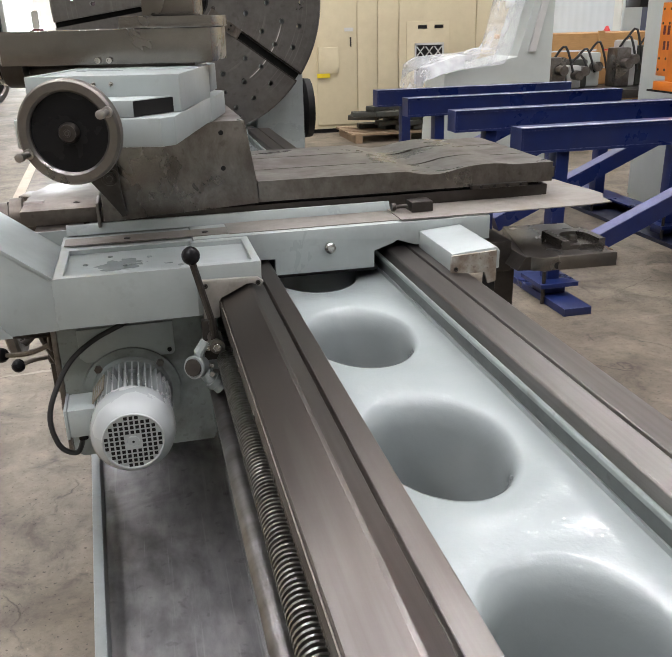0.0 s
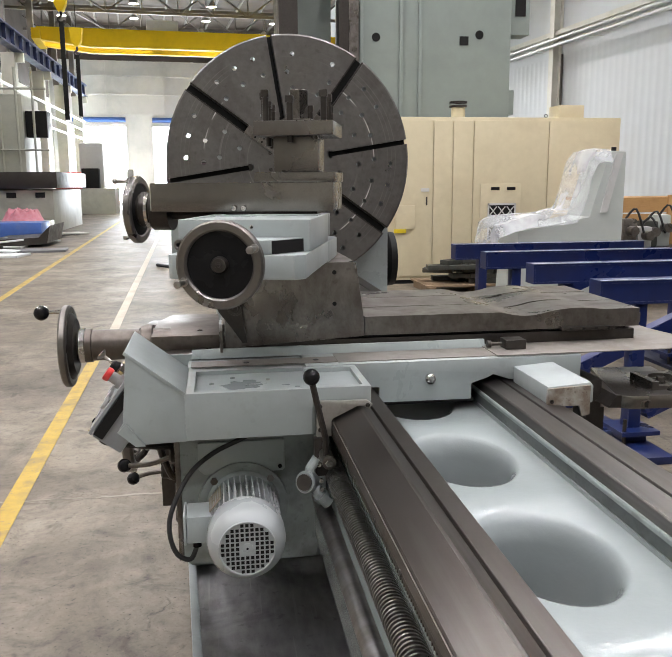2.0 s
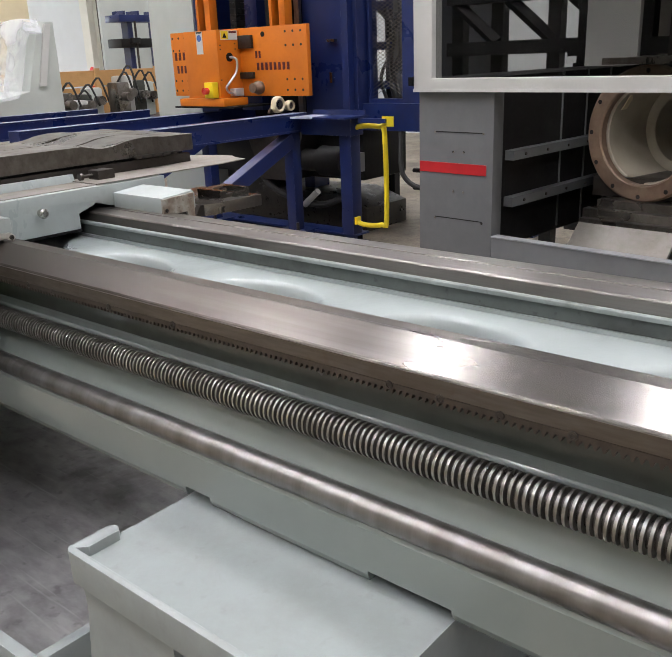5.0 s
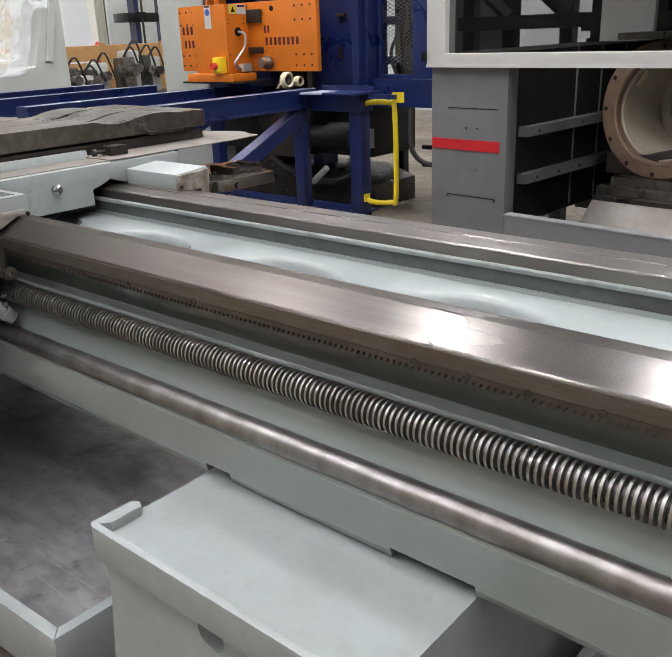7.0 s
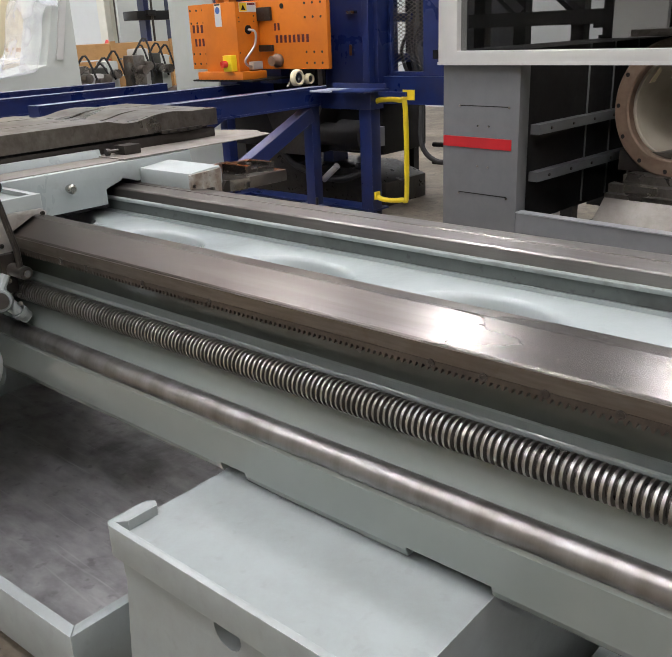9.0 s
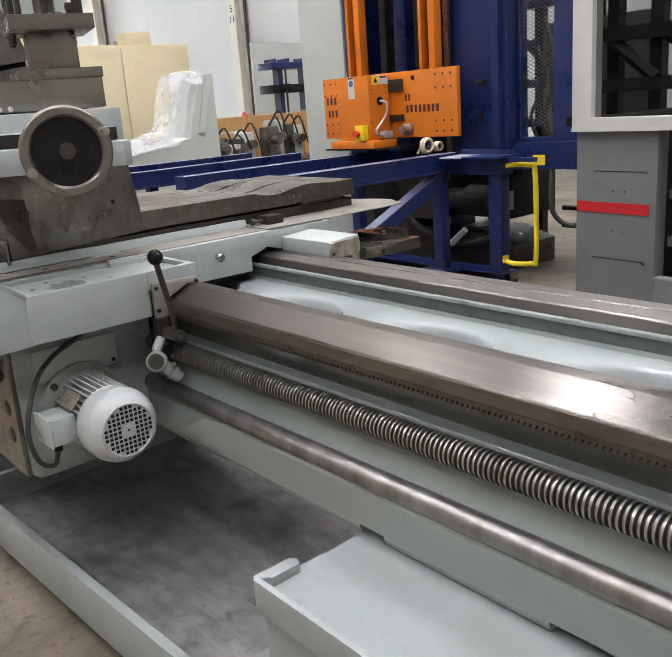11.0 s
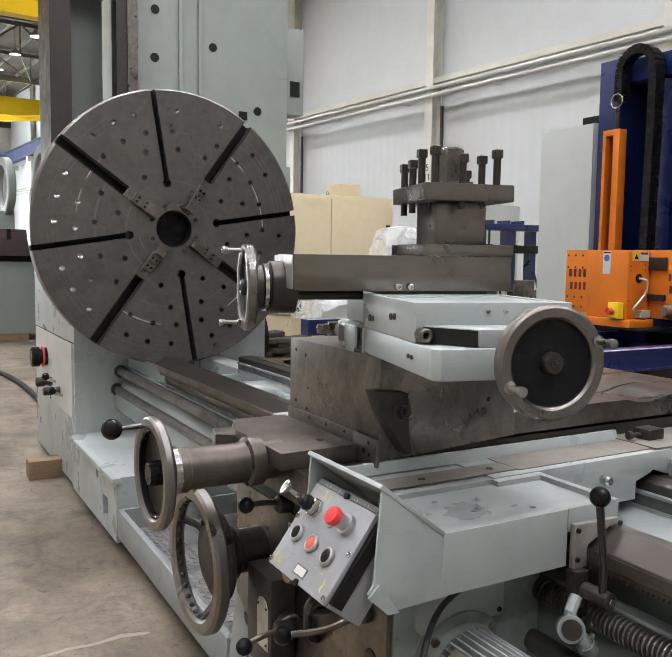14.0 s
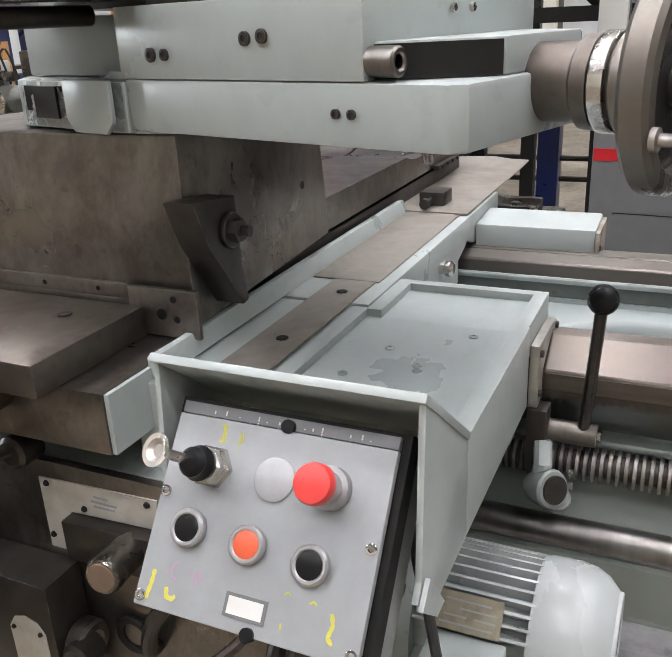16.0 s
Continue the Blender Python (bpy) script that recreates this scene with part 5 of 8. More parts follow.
def carriage():
    c = thing("lathe_carriage", (0.6, 2.5, 0.49), "pale grey-green lathe carriage with apron, levers and handwheels", "lathe carriage")
    # saddle wing over the bed
    prof = [(0.45, 1.040), (1.325, 1.040), (1.325, 0.968), (1.19, 0.968), (1.092, 0.969), (1.036, 0.988), (1.022, 0.980), (0.966, 0.962), (0.966, 0.912), (0.673, 0.914), (0.673, 0.962), (0.61, 0.965), (0.575, 0.988), (0.55, 0.988), (0.48, 0.955), (0.45, 0.955)]
    part("saddle", prism(prof, "y", 2.24, 2.42), PAINT, c, "pale grey-green saddle wing", bev=0.004)
    part("saddle_body", box(0.10, 1.32, 2.42, 3.08, 0.97, 1.045), PAINT, c, bev=0.004)
    part("rear_wing", box(0.3, 1.32, 3.08, 3.2, 0.965, 1.04), PAINT, c, bev=0.004)
    part("worn_strip", box(0.11, 0.55, 2.268, 2.342, 1.0405, 1.043), SHEET, c, "worn bare steel strip along the saddle")
    part("pale_strip", box(0.5515, 1.05, 2.262, 2.385, 1.0405, 1.043), SHEET, c, "dull pale steel strip along the saddle")
    for x in (0.275, 0.487):
        part("strip_hole", cyl((x, 2.302, 1.043), (x, 2.302, 1.0442), 0.009, 14), BLACK_MATT, c)
    part("curb", prism([(2.388, 1.04), (2.410, 1.04), (2.410, 1.068), (2.398, 1.068)], "x", 0.11, 1.06), PAINT, c, bev=0.002)
    part("oiler", turn([(0, 0.012), (0.012, 0.012), (0.014, 0.016), (0.024, 0.016), (0.03, 0.010), (0.03, 0)], (0.83, 2.241, 0.987), (0, -1, 0), 18), CHROME, c, "small steel oil nipple")
    # black sheet added for the shade under the saddle
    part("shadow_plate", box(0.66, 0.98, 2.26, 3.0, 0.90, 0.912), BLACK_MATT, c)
    # apron top with recessed tray
    top = prism([(0.10, 2.24), (0.447, 2.24), (0.447, 1.995), (0.435, 1.985), (0.10, 1.985)], "z", 0.910, 1.037)
    top = cut(top, box(0.125, 0.6, 2.008, 2.3, 1.024, 1.2))
    slab = cut(box(0.440, 0.597, 1.987, 2.239, 0.984, 1.037), box(0.3, 0.578, 2.008, 2.215, 1.024, 1.2))
    part("apron_top", cut(top, slab, "UNION"), PAINT, c, "pale grey-green tray-topped apron cover", bev=0.002)
    part("apron_back", box(0.10, 0.447, 2.2405, 2.43, 0.91, 1.036), PAINT, c)
    for x, y in ((0.17, 2.13), (0.27, 2.10), (0.285, 2.105), (0.33, 2.16), (0.405, 2.06), (0.23, 2.19)):
        part("cap_screw", hexbolt((x, y, 1.0235), (0, 0, 1), 0.007, 0.0025, socket=True), PAINT_DULL, c)
    # hood over the control box
    near = [(-0.045, 1.151), (0.100, 1.036), (0.100, 0.908), (-0.015, 0.905), (-0.072, 0.948), (-0.060, 0.965)]
    for ya, yb in ((1.985, 1.992), (2.267, 2.274)):
        part("hood_side", prism(near, "y", ya, yb), PAINT, c, "sheet metal hood cheek", bev=0.0015)
    part("hood_top", prism([(-0.052, 1.149), (-0.046, 1.1565), (0.104, 1.040), (0.100, 1.032)], "y", 1.983, 2.276), PAINT, c, "sloping sheet hood over the push buttons", bev=0.002)
    part("hood_flange", prism([(-0.075, 0.944), (-0.03, 0.903), (-0.005, 0.903), (-0.052, 0.966)], "y", 1.979, 1.984), PAINT, c)
    # gearbox
    part("apron_body", prism([(0.075, 0.91), (0.49, 0.91), (0.49, 0.60), (0.455, 0.49), (0.095, 0.49), (0.075, 0.51)], "y", 2.115, 2.95), PAINT_DULL, c, "grimy grey apron gearbox", bev=0.006)
    part("apron_face", prism([(2.12, 0.91), (2.94, 0.91), (2.94, 0.56), (2.86, 0.52), (2.12, 0.505)], "x", 0.060, 0.0745), STEEL, c, "bare stained steel apron front plate", bev=0.003)
    part("cover_plate", prism([(0.125, 0.86), (0.369, 0.86), (0.369, 0.775), (0.362, 0.768), (0.14, 0.768), (0.125, 0.783)], "y", 2.103, 2.1145), PAINT, c, "painted cover plate", bev=0.002)
    part("cover_screw", hexbolt((0.355, 2.1025, 0.782), (0, -1, 0), 0.006, 0.003, socket=True), BLACK_MATT, c)
    for y, z in ((2.22, 0.79), (2.18, 0.62), (2.18, 0.70)):
        part("boss", turn([(0, 0.024), (0.003, 0.024), (0.005, 0.018), (0.007, 0.016), (0.007, 0)], (0.06, y, z), (-1, 0, 0), 20), STEEL_DARK, c)
    dp = part("data_plate", prism([(2.385, 0.889), (2.585, 0.884), (2.585, 0.768), (2.541, 0.768), (2.537, 0.837), (2.385, 0.843)], "x", 0.057, 0.0598), LABEL_AL, c, "light metal data plate with rivets")
    for y, z in ((2.572, 0.876), (2.577, 0.79), (2.548, 0.776), (2.51, 0.848), (2.40, 0.88)):
        part("rivet", turn([(0, 0.005), (0.003, 0.004), (0.003, 0)], (0.057, y, z), (-1, 0, 0), 10), BLACK_MATT, dp)
    for y, z, w in ((2.478, 0.872, 0.012), (2.474, 0.864, 0.022), (2.474, 0.857, 0.018)):
        part("text_bar", box(0.0563, 0.0569, y - w, y + w, z - 0.0018, z + 0.0018), PANEL, dp)
    part("knob_block", prism([(2.36, 0.842), (2.536, 0.836), (2.536, 0.775), (2.36, 0.775)], "x", 0.035, 0.0598), STEEL_DARK, c, bev=0.003)
    kb = part("selector_knob", turn([(0, 0.024), (0.055, 0.025), (0.075, 0.026), (0.082, 0.022), (0.082, 0.0)], (0.052, 2.425, 0.815), (-1, -0.12, 0.1), 28), STEEL, c, "round bare steel knob with browned face")
    part("knob_face", turn([(0.0822, 0.0), (0.0822, 0.020), (0.0835, 0.019), (0.0835, 0)], (0.052, 2.425, 0.815), (-1, -0.12, 0.1), 24), RUST, kb)
    lb = part("lever_box", box(-0.012, 0.058, 2.54, 2.69, 0.50, 0.755), STEEL_DARK, c, "dark cast lever housing", bev=0.004)
    part("housing_plate", prism([(2.555, 0.56), (2.555, 0.672), (2.567, 0.690), (2.588, 0.696), (2.608, 0.690), (2.62, 0.672), (2.62, 0.56)], "x", -0.0145, -0.0125), LABEL_AL, lb, "small round-topped metal plate")
    for y, z in ((2.563, 0.672), (2.612, 0.672), (2.563, 0.575)):
        part("rivet", turn([(0, 0.004), (0.003, 0.003), (0.003, 0)], (-0.0145, y, z), (-1, 0, 0), 8), BLACK_MATT, lb)
    part("lever_ring", ring(0.016, 0.034, 0.03, (0.03, 2.54, 0.635), (0, -1, 0), 28, c=0.004), STEEL, lb)
    part("port_ring", ring(0.02, 0.032, 0.012, (0.06, 2.454, 0.65), (-1, 0, 0), 28, c=0.003), BLACK_MATT, c)
    part("port_plug", cyl((0.06, 2.454, 0.65), (0.053, 2.454, 0.65), 0.019, 18), STEEL, c)
    part("conduit", tube([(0.035, 2.30, 0.83), (0.005, 2.345, 0.78), (0.012, 2.385, 0.72), (0.03, 2.41, 0.66), (0.058, 2.42, 0.64)], 0.0115, 10, round_n=5), STEEL_DARK, c, "bent grey cable conduit")
    # levers with black balls
    for p0, p1, pb in (((0.06, 2.20, 0.80), (-0.02, 2.24, 0.76), (-0.10, 2.29, 0.743)), ((0.01, 2.515, 0.635), (-0.05, 2.51, 0.632), (-0.10, 2.504, 0.62)), ((0.05, 2.60, 0.93), (0.0, 2.60, 0.94), (-0.06, 2.59, 0.945))):
        lv = part("feed_lever", tube([p0, p1, pb], 0.0075, 8, round_n=4), STEEL_STAIN, c, "steel lever with black ball knob")
        part("lever_ball", ball(pb, 0.021), BLACK, lv)
        part("lever_hub", turn([(0, 0.026), (0.035, 0.024), (0.04, 0.018), (0.04, 0)], Vector(p0) + Vector((0.02, 0, 0)), (-1, 0, 0), 18), STEEL_DARK, lv)
    # big apron wheel, open rim with finger scallops
    wc = Vector((-0.125, 2.765, 0.757))
    w = part("apron_handwheel", ring(0.158, 0.198, 0.036, wc + Vector((-0.018, 0, 0)), (1, 0, 0), 72, c=0.008), WHEEL, c, "large worn steel handwheel with finger grips")
    for k in range(30):
        a = 2 * math.pi * k / 30
        q = wc + Vector((0.0, math.cos(a) * 0.159, math.sin(a) * 0.159))
        part("grip", ball(q, 0.0085, n=8), STEEL_DARK, w)
    part("web", turn([(0.045, 0), (0.045, 0.118), (0.05, 0.124), (0.062, 0.124), (0.066, 0.118), (0.066, 0)], wc, (1, 0, 0), 40), GREASE_D, w, "dark greasy hub plate")
    for k in range(3):
        a = 2 * math.pi * k / 3 + 0.4
        d = Vector((0, math.cos(a), math.sin(a)))
        part("spoke", tube([wc + d * 0.105 + Vector((0.052, 0, 0)), wc + d * 0.135 + Vector((0.04, 0, 0)), wc + d * 0.165 + Vector((0.004, 0, 0))], 0.012, 10, round_n=4), STEEL_DARK, w)
    part("paint_blot", box(wc.x - 0.019, wc.x + 0.02, wc.y - 0.020, wc.y + 0.015, wc.z + 0.190, wc.z + 0.1988), GREASE, w, "yellow paint daub")
    part("hub", turn([(0.02, 0.05), (0.03, 0.085), (0.06, 0.09), (0.07, 0.075), (0.10, 0.072), (0.11, 0.06), (0.19, 0.06)], wc, (1, 0, 0), 32), STEEL_DARK, w)
    # cross feed wheel with its bearing tube
    y, z = 2.60, 1.055
    part("bearing_tube", turn([(0, 0.052), (0.012, 0.056), (0.045, 0.056), (0.047, 0.051), (0.20, 0.051), (0.205, 0.062), (0.24, 0.062), (0.242, 0.05), (0.30, 0.05)], (-0.262, y, z), (1, 0, 0), 40), STEEL_STAIN, c, "turned steel bearing tube")
    part("dial", ring(0.045, 0.058, 0.022, (-0.258, y, z), (1, 0, 0), 48), CHROME, c, "bright graduated dial ring")
    xw = part("cross_feed_wheel", ring(0.108, 0.1355, 0.026, (-0.306, y, z), (1, 0, 0), 64, c=0.006), WHEEL, c, "machined steel cross-feed handwheel")
    part("disc", turn([(0.03, 0), (0.03, 0.09), (0.018, 0.109), (0.026, 0.109), (0.04, 0.09), (0.04, 0)], (-0.306, y, z), (1, 0, 0), 40), STEEL_DARK, xw)
    part("hub", turn([(0, 0), (0, 0.026), (0.016, 0.03), (0.05, 0.03)], (-0.308, y, z), (1, 0, 0), 24), BLACK, xw)
    part("handle", tube([(-0.30, 2.645, 1.162), (-0.36, 2.645, 1.162)], 0.0065, 10), CHROME, xw)
    part("handle_ball", ball((-0.381, 2.643, 1.161), 0.025), BLACK, xw, "black ball knob")
    part("inner_band", ring(0.1005, 0.1082, 0.016, (-0.300, y, z), (1, 0, 0), 56, c=0.002), BLACK, xw, "black inner band")
    # end of the cross slide bed
    part("end_block", prism([(2.412, 1.055), (2.92, 1.055), (2.92, 0.97), (2.412, 0.97)], "x", 0.021, 0.21), STEEL, c, "bare steel end block", bev=0.004)
    part("end_plate", prism([(-0.018, 2.475), (0.198, 2.475), (0.198, 2.90), (0.03, 2.90), (0.012, 2.84), (-0.016, 2.765), (-0.012, 2.70), (-0.018, 2.69)], "z", 1.056, 1.100), STEEL_STAIN, c, "bare steel cover plate", bev=0.003)
    part("end_step", prism([(-0.062, 2.80), (-0.01, 2.77), (0.03, 2.86), (-0.04, 2.88)], "z", 1.0, 1.085), STEEL_STAIN, c, bev=0.003)
    part("plate_screw", hexbolt((0.135, 2.56, 1.100), (0, 0, 1), 0.010, 0.0025, socket=True), STEEL_DARK, c)
    for a in (35, 110, 180, 250, 325):
        q = Vector((-0.058, 2.60 + 0.054 * math.cos(radians(a)), 1.055 + 0.054 * math.sin(radians(a))))
        part("flange_screw", hexbolt(q, (-1, 0, 0), 0.006, 0.004, socket=True), BLACK_MATT, c)
    part("end_cheek", box(0.024, 0.20, 2.405, 2.4115, 0.972, 1.0535), PAINT, c, "painted side of the end block")
    # lever bracket, wiper and oil pump
    part("bracket", prism([(0.446, 1.004), (0.585, 1.0), (0.60, 0.988), (0.590, 0.976), (0.572, 0.986), (0.556, 0.985), (0.490, 0.954), (0.486, 0.945), (0.486, 0.905), (0.446, 0.902)], "y", 1.972, 1.986), PLATE_AL, c, "worn light way wiper bracket", bev=0.002)
    for x, z in ((0.455, 0.925), (0.455, 0.99), (0.585, 0.988)):
        part("bracket_screw", hexbolt((x, 1.972, z), (0, -1, 0), 0.006, 0.005, socket=True), STEEL_DARK, c)
    part("link_plate", box(0.437, 0.475, 1.955, 1.985, 0.80, 0.905), STEEL_DARK, c, bev=0.003)
    for z in (0.835, 0.85):
        part("link_screw", hexbolt((0.448, 1.955, z), (0, -1, 0), 0.007, 0.008, socket=True), CHROME, c)
    lv = part("clutch_lever", tube([(0.462, 1.905, 0.868), (0.458, 1.90, 0.93), (0.424, 1.889, 1.08)], 0.0085, 10), STEEL_DARK, c, "dark steel clutch lever with black ball")
    part("lever_ball", ball((0.423, 1.888, 1.093), 0.0215), BLACK, lv)
    part("lever_hub", cyl((0.466, 1.96, 0.862), (0.466, 1.885, 0.862), 0.018, 20), STEEL, lv)
    part("hub_nut", hexbolt((0.466, 1.886, 0.862), (0, -1, 0), 0.011, 0.008), CHROME, lv)
    d = Vector((-0.55, -0.75, 0.25)).normalized()
    q = Vector((0.415, 1.945, 0.79))
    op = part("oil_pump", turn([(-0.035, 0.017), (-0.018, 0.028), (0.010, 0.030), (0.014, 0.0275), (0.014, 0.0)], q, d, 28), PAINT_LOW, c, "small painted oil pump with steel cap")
    part("cap", turn([(0.0145, 0.0), (0.0145, 0.022), (0.019, 0.022), (0.019, 0)], q, d, 24), STEEL_DARK, op)
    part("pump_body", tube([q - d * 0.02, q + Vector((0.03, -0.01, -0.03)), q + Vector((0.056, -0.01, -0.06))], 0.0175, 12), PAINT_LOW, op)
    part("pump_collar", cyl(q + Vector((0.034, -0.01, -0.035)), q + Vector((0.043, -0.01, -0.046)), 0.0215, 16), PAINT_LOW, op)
    part("pump_arm", tube([q - d * 0.02, q + Vector((0.01, 0.01, 0.035)), q + Vector((0.03, 0.015, 0.06))], 0.014, 10), PAINT, op)
    for k in (-1, 1):
        part("pump_screw", hexbolt(q + Vector((0.035, -0.026, 0.012 * k)), (0, -1, 0.1), 0.006, 0.006, socket=True), CHROME, op)
    # rear cover and bracket
    rc = part("rear_cover", prism([(1.10, 1.012), (1.226, 1.022), (1.236, 1.010), (1.236, 0.96), (1.10, 0.957)], "y", 1.975, 2.2385), PAINT, c, "pale painted rear way cover box", bev=0.006)
    part("cover_end", prism([(1.095, 1.008), (1.222, 1.014), (1.222, 0.93), (1.20, 0.925), (1.19, 0.957), (1.095, 0.957)], "y", 1.966, 1.9745), CHIP_END, rc, "chipped and rusty end plate")
    part("end_screw", hexbolt((1.108, 1.966, 0.972), (0, -1, 0), 0.006, 0.003, socket=True), STEEL_DARK, rc)
    part("rear_bar", box(1.326, 1.40, 2.24, 2.9, 0.86, 0.955), STEEL_DARK, c, bev=0.004)
    br = part("rear_bracket", prism([(1.405, 2.165), (1.453, 2.138), (1.69, 2.126), (1.72, 2.50), (1.50, 2.52)], "z", 0.882, 0.925), STEEL_CLEAN, c, "bare steel rear tool bracket", bev=0.004)
    part("bracket_bevel", prism([(1.38, 0.886), (1.405, 0.925), (1.45, 0.924), (1.46, 0.8825)], "y", 2.155, 2.45), STEEL_DARK, br)
    part("bracket_hole", cyl((1.50, 2.1355, 0.897), (1.50, 2.14, 0.897), 0.011, 14), BLACK_MATT, br)
    sl = box(1.567, 1.663, 2.1, 2.25, 0.938, 1.0)
    cyl((1.615, 2.25, 0.938), (1.615, 2.25, 1.0), 0.048, 24, sl)
    part("clamp", cut(box(1.545, 1.685, 2.19, 2.33, 0.9255, 0.952), sl), STEEL_CLEAN, br, "slotted bare steel clamp block")
    part("clamp_nut", hexbolt((1.61, 2.255, 0.938), (0, 0, 1), 0.015, 0.014), STEEL_DARK, br)
    part("rear_leg", box(1.354, 1.417, 2.25, 2.34, 0.60, 0.86), STEEL_DARK, c)
    return c


carriage()


def shelf():
    bm = bmesh.new()
    nx, ny = 14, 8
    x0, x1, y0, y1 = 1.05, 1.76, 2.245, 2.66
    g = {}
    for s, dz in ((0, 0.0), (1, 0.003)):
        for i in range(nx + 1):
            for j in range(ny + 1):
                u, v = i / nx, j / ny
                x, y = x0 + (x1 - x0) * u, y0 + (y1 - y0) * v
                if u > 0.95 and v < 0.2:
                    x -= 0.03
                z = 1.0435 + 0.008 * max(0, u - 0.55) * math.sin(v * 5) + 0.02 * max(0, u - 0.8) * (1 - v)
                g[s, i, j] = bm.verts.new((x, y, z + dz))
    for i in range(nx):
        for j in range(ny):
            bm.faces.new((g[1, i, j], g[1, i + 1, j], g[1, i + 1, j + 1], g[1, i, j + 1]))
            bm.faces.new((g[0, i, j], g[0, i, j + 1], g[0, i + 1, j + 1], g[0, i + 1, j]))
    for i in range(nx):
        bm.faces.new((g[0, i, 0], g[0, i + 1, 0], g[1, i + 1, 0], g[1, i, 0]))
        bm.faces.new((g[0, i, ny], g[1, i, ny], g[1, i + 1, ny], g[0, i + 1, ny]))
    for j in range(ny):
        bm.faces.new((g[0, 0, j], g[1, 0, j], g[1, 0, j + 1], g[0, 0, j + 1]))
        bm.faces.new((g[0, nx, j], g[0, nx, j + 1], g[1, nx, j + 1], g[1, nx, j]))
    solo("cover_sheet", bm, SHEET, "bent dull steel chip guard sheet on the saddle", "guard sheet")


shelf()


def motor():
    mx, mz = 0.247, 0.672
    m = thing("electric_motor", (mx, 1.95, mz), "grey electric motor with cooling fins and fan grille", "motor")
    part("flange", turn([(0, 0.128), (0.018, 0.128), (0.02, 0.105), (0.04, 0.10)], (mx, 2.114, mz), (0, -1, 0), 40), PAINT_DULL, m)
    for k in range(4):
        a = radians(45 + 90 * k)
        part("flange_bolt", hexbolt((mx + 0.112 * math.cos(a), 2.096, mz + 0.112 * math.sin(a)), (0, -1, 0), 0.011, 0.01), STEEL, m)
    part("stator", cyl((mx, 2.08, mz), (mx, 1.92, mz), 0.078, 36), PAINT_DULL, m)
    for k in range(38):
        a = 2 * math.pi * k / 38
        if 2.75 < a < 3.3:
            continue
        rot = Matrix.Translation((mx, 0, mz)) @ Matrix.Rotation(-a, 4, "Y")
        part("fin", box(0.074, 0.1, 1.905, 2.072, -0.0019, 0.0019, None, rot), MOTOR_W, m)
    shell = turn([(0.022, 0.099), (0.034, 0.102), (0.07, 0.102), (0.092, 0.098), (0.108, 0.089), (0.118, 0.078), (0.122, 0.0735), (0.1265, 0.073), (0.1275, 0.071), (0.1265, 0.0690), (0.124, 0.068), (0.124, 0.0)], (mx, 1.945, mz), (0, -1, 0), 48)
    cowl = part("fan_cowl", shell, MOTOR_W, m, "glossy domed fan cowl", bev=0.0)
    p, hw = 0.0124, 0.0041
    for i in range(-5, 6):
        for j in range(-5, 6):
            x, z = i * p, j * p
            r = math.hypot(x, z)
            if r > 0.0635 or r < 0.018:
                continue
            part("grille_opening", box(mx + x - hw, mx + x + hw, 1.8195, 1.8207, mz + z - hw, mz + z + hw), BLACK_MATT, cowl)
    part("grille_hub", turn([(0, 0.0145), (0.0012, 0.014), (0.0012, 0.0)], (mx, 1.821, mz), (0, -1, 0), 20), MOTOR_W, m)
    part("hub_hole", cyl((mx, 1.8196, mz), (mx, 1.8188, mz), 0.003, 10), BLACK_MATT, m)
    tb = part("terminal_box", box(mx - 0.155, mx - 0.088, 1.945, 2.045, mz - 0.035, mz + 0.04), PAINT, m, "painted terminal box", bev=0.005)
    part("box_lid", box(mx - 0.163, mx - 0.1555, 1.942, 2.048, mz - 0.038, mz + 0.043), PAINT, tb, bev=0.003)
    rot = Matrix.Translation((mx, 0, mz)) @ Matrix.Rotation(-radians(140), 4, "Y")
    np_ = part("name_plate", box(0.100, 0.103, 1.955, 2.045, -0.024, 0.024, None, rot), TAG, m, "small worn metal name plate with faint print")
    for w, y0, y1 in ((0.016, 1.965, 2.035), (0.006, 1.962, 1.99), (0.006, 2.0, 2.03), (-0.004, 1.962, 2.01), (-0.014, 1.97, 2.03)):
        part("text_bar", box(0.1031, 0.1036, y0, y1, w - 0.0012, w + 0.0012, None, rot), PANEL, np_)
    part("gland", cyl((mx - 0.13, 1.995, mz - 0.035), (mx - 0.13, 1.995, mz - 0.065), 0.012, 12), BLACK, m)
    solo("motor_cable", tube([(mx - 0.13, 1.995, mz - 0.06), (mx - 0.15, 1.99, mz - 0.10), (mx - 0.19, 1.985, mz - 0.07), (mx - 0.20, 1.99, mz + 0.02), (mx - 0.15, 2.03, mz + 0.12), (mx - 0.08, 2.07, mz + 0.17), (mx + 0.02, 2.08, mz + 0.215), (mx + 0.05, 2.08, 0.925)], 0.0068, 10, round_n=6), RUBBER, "black rubber motor cable", "cable")


motor()


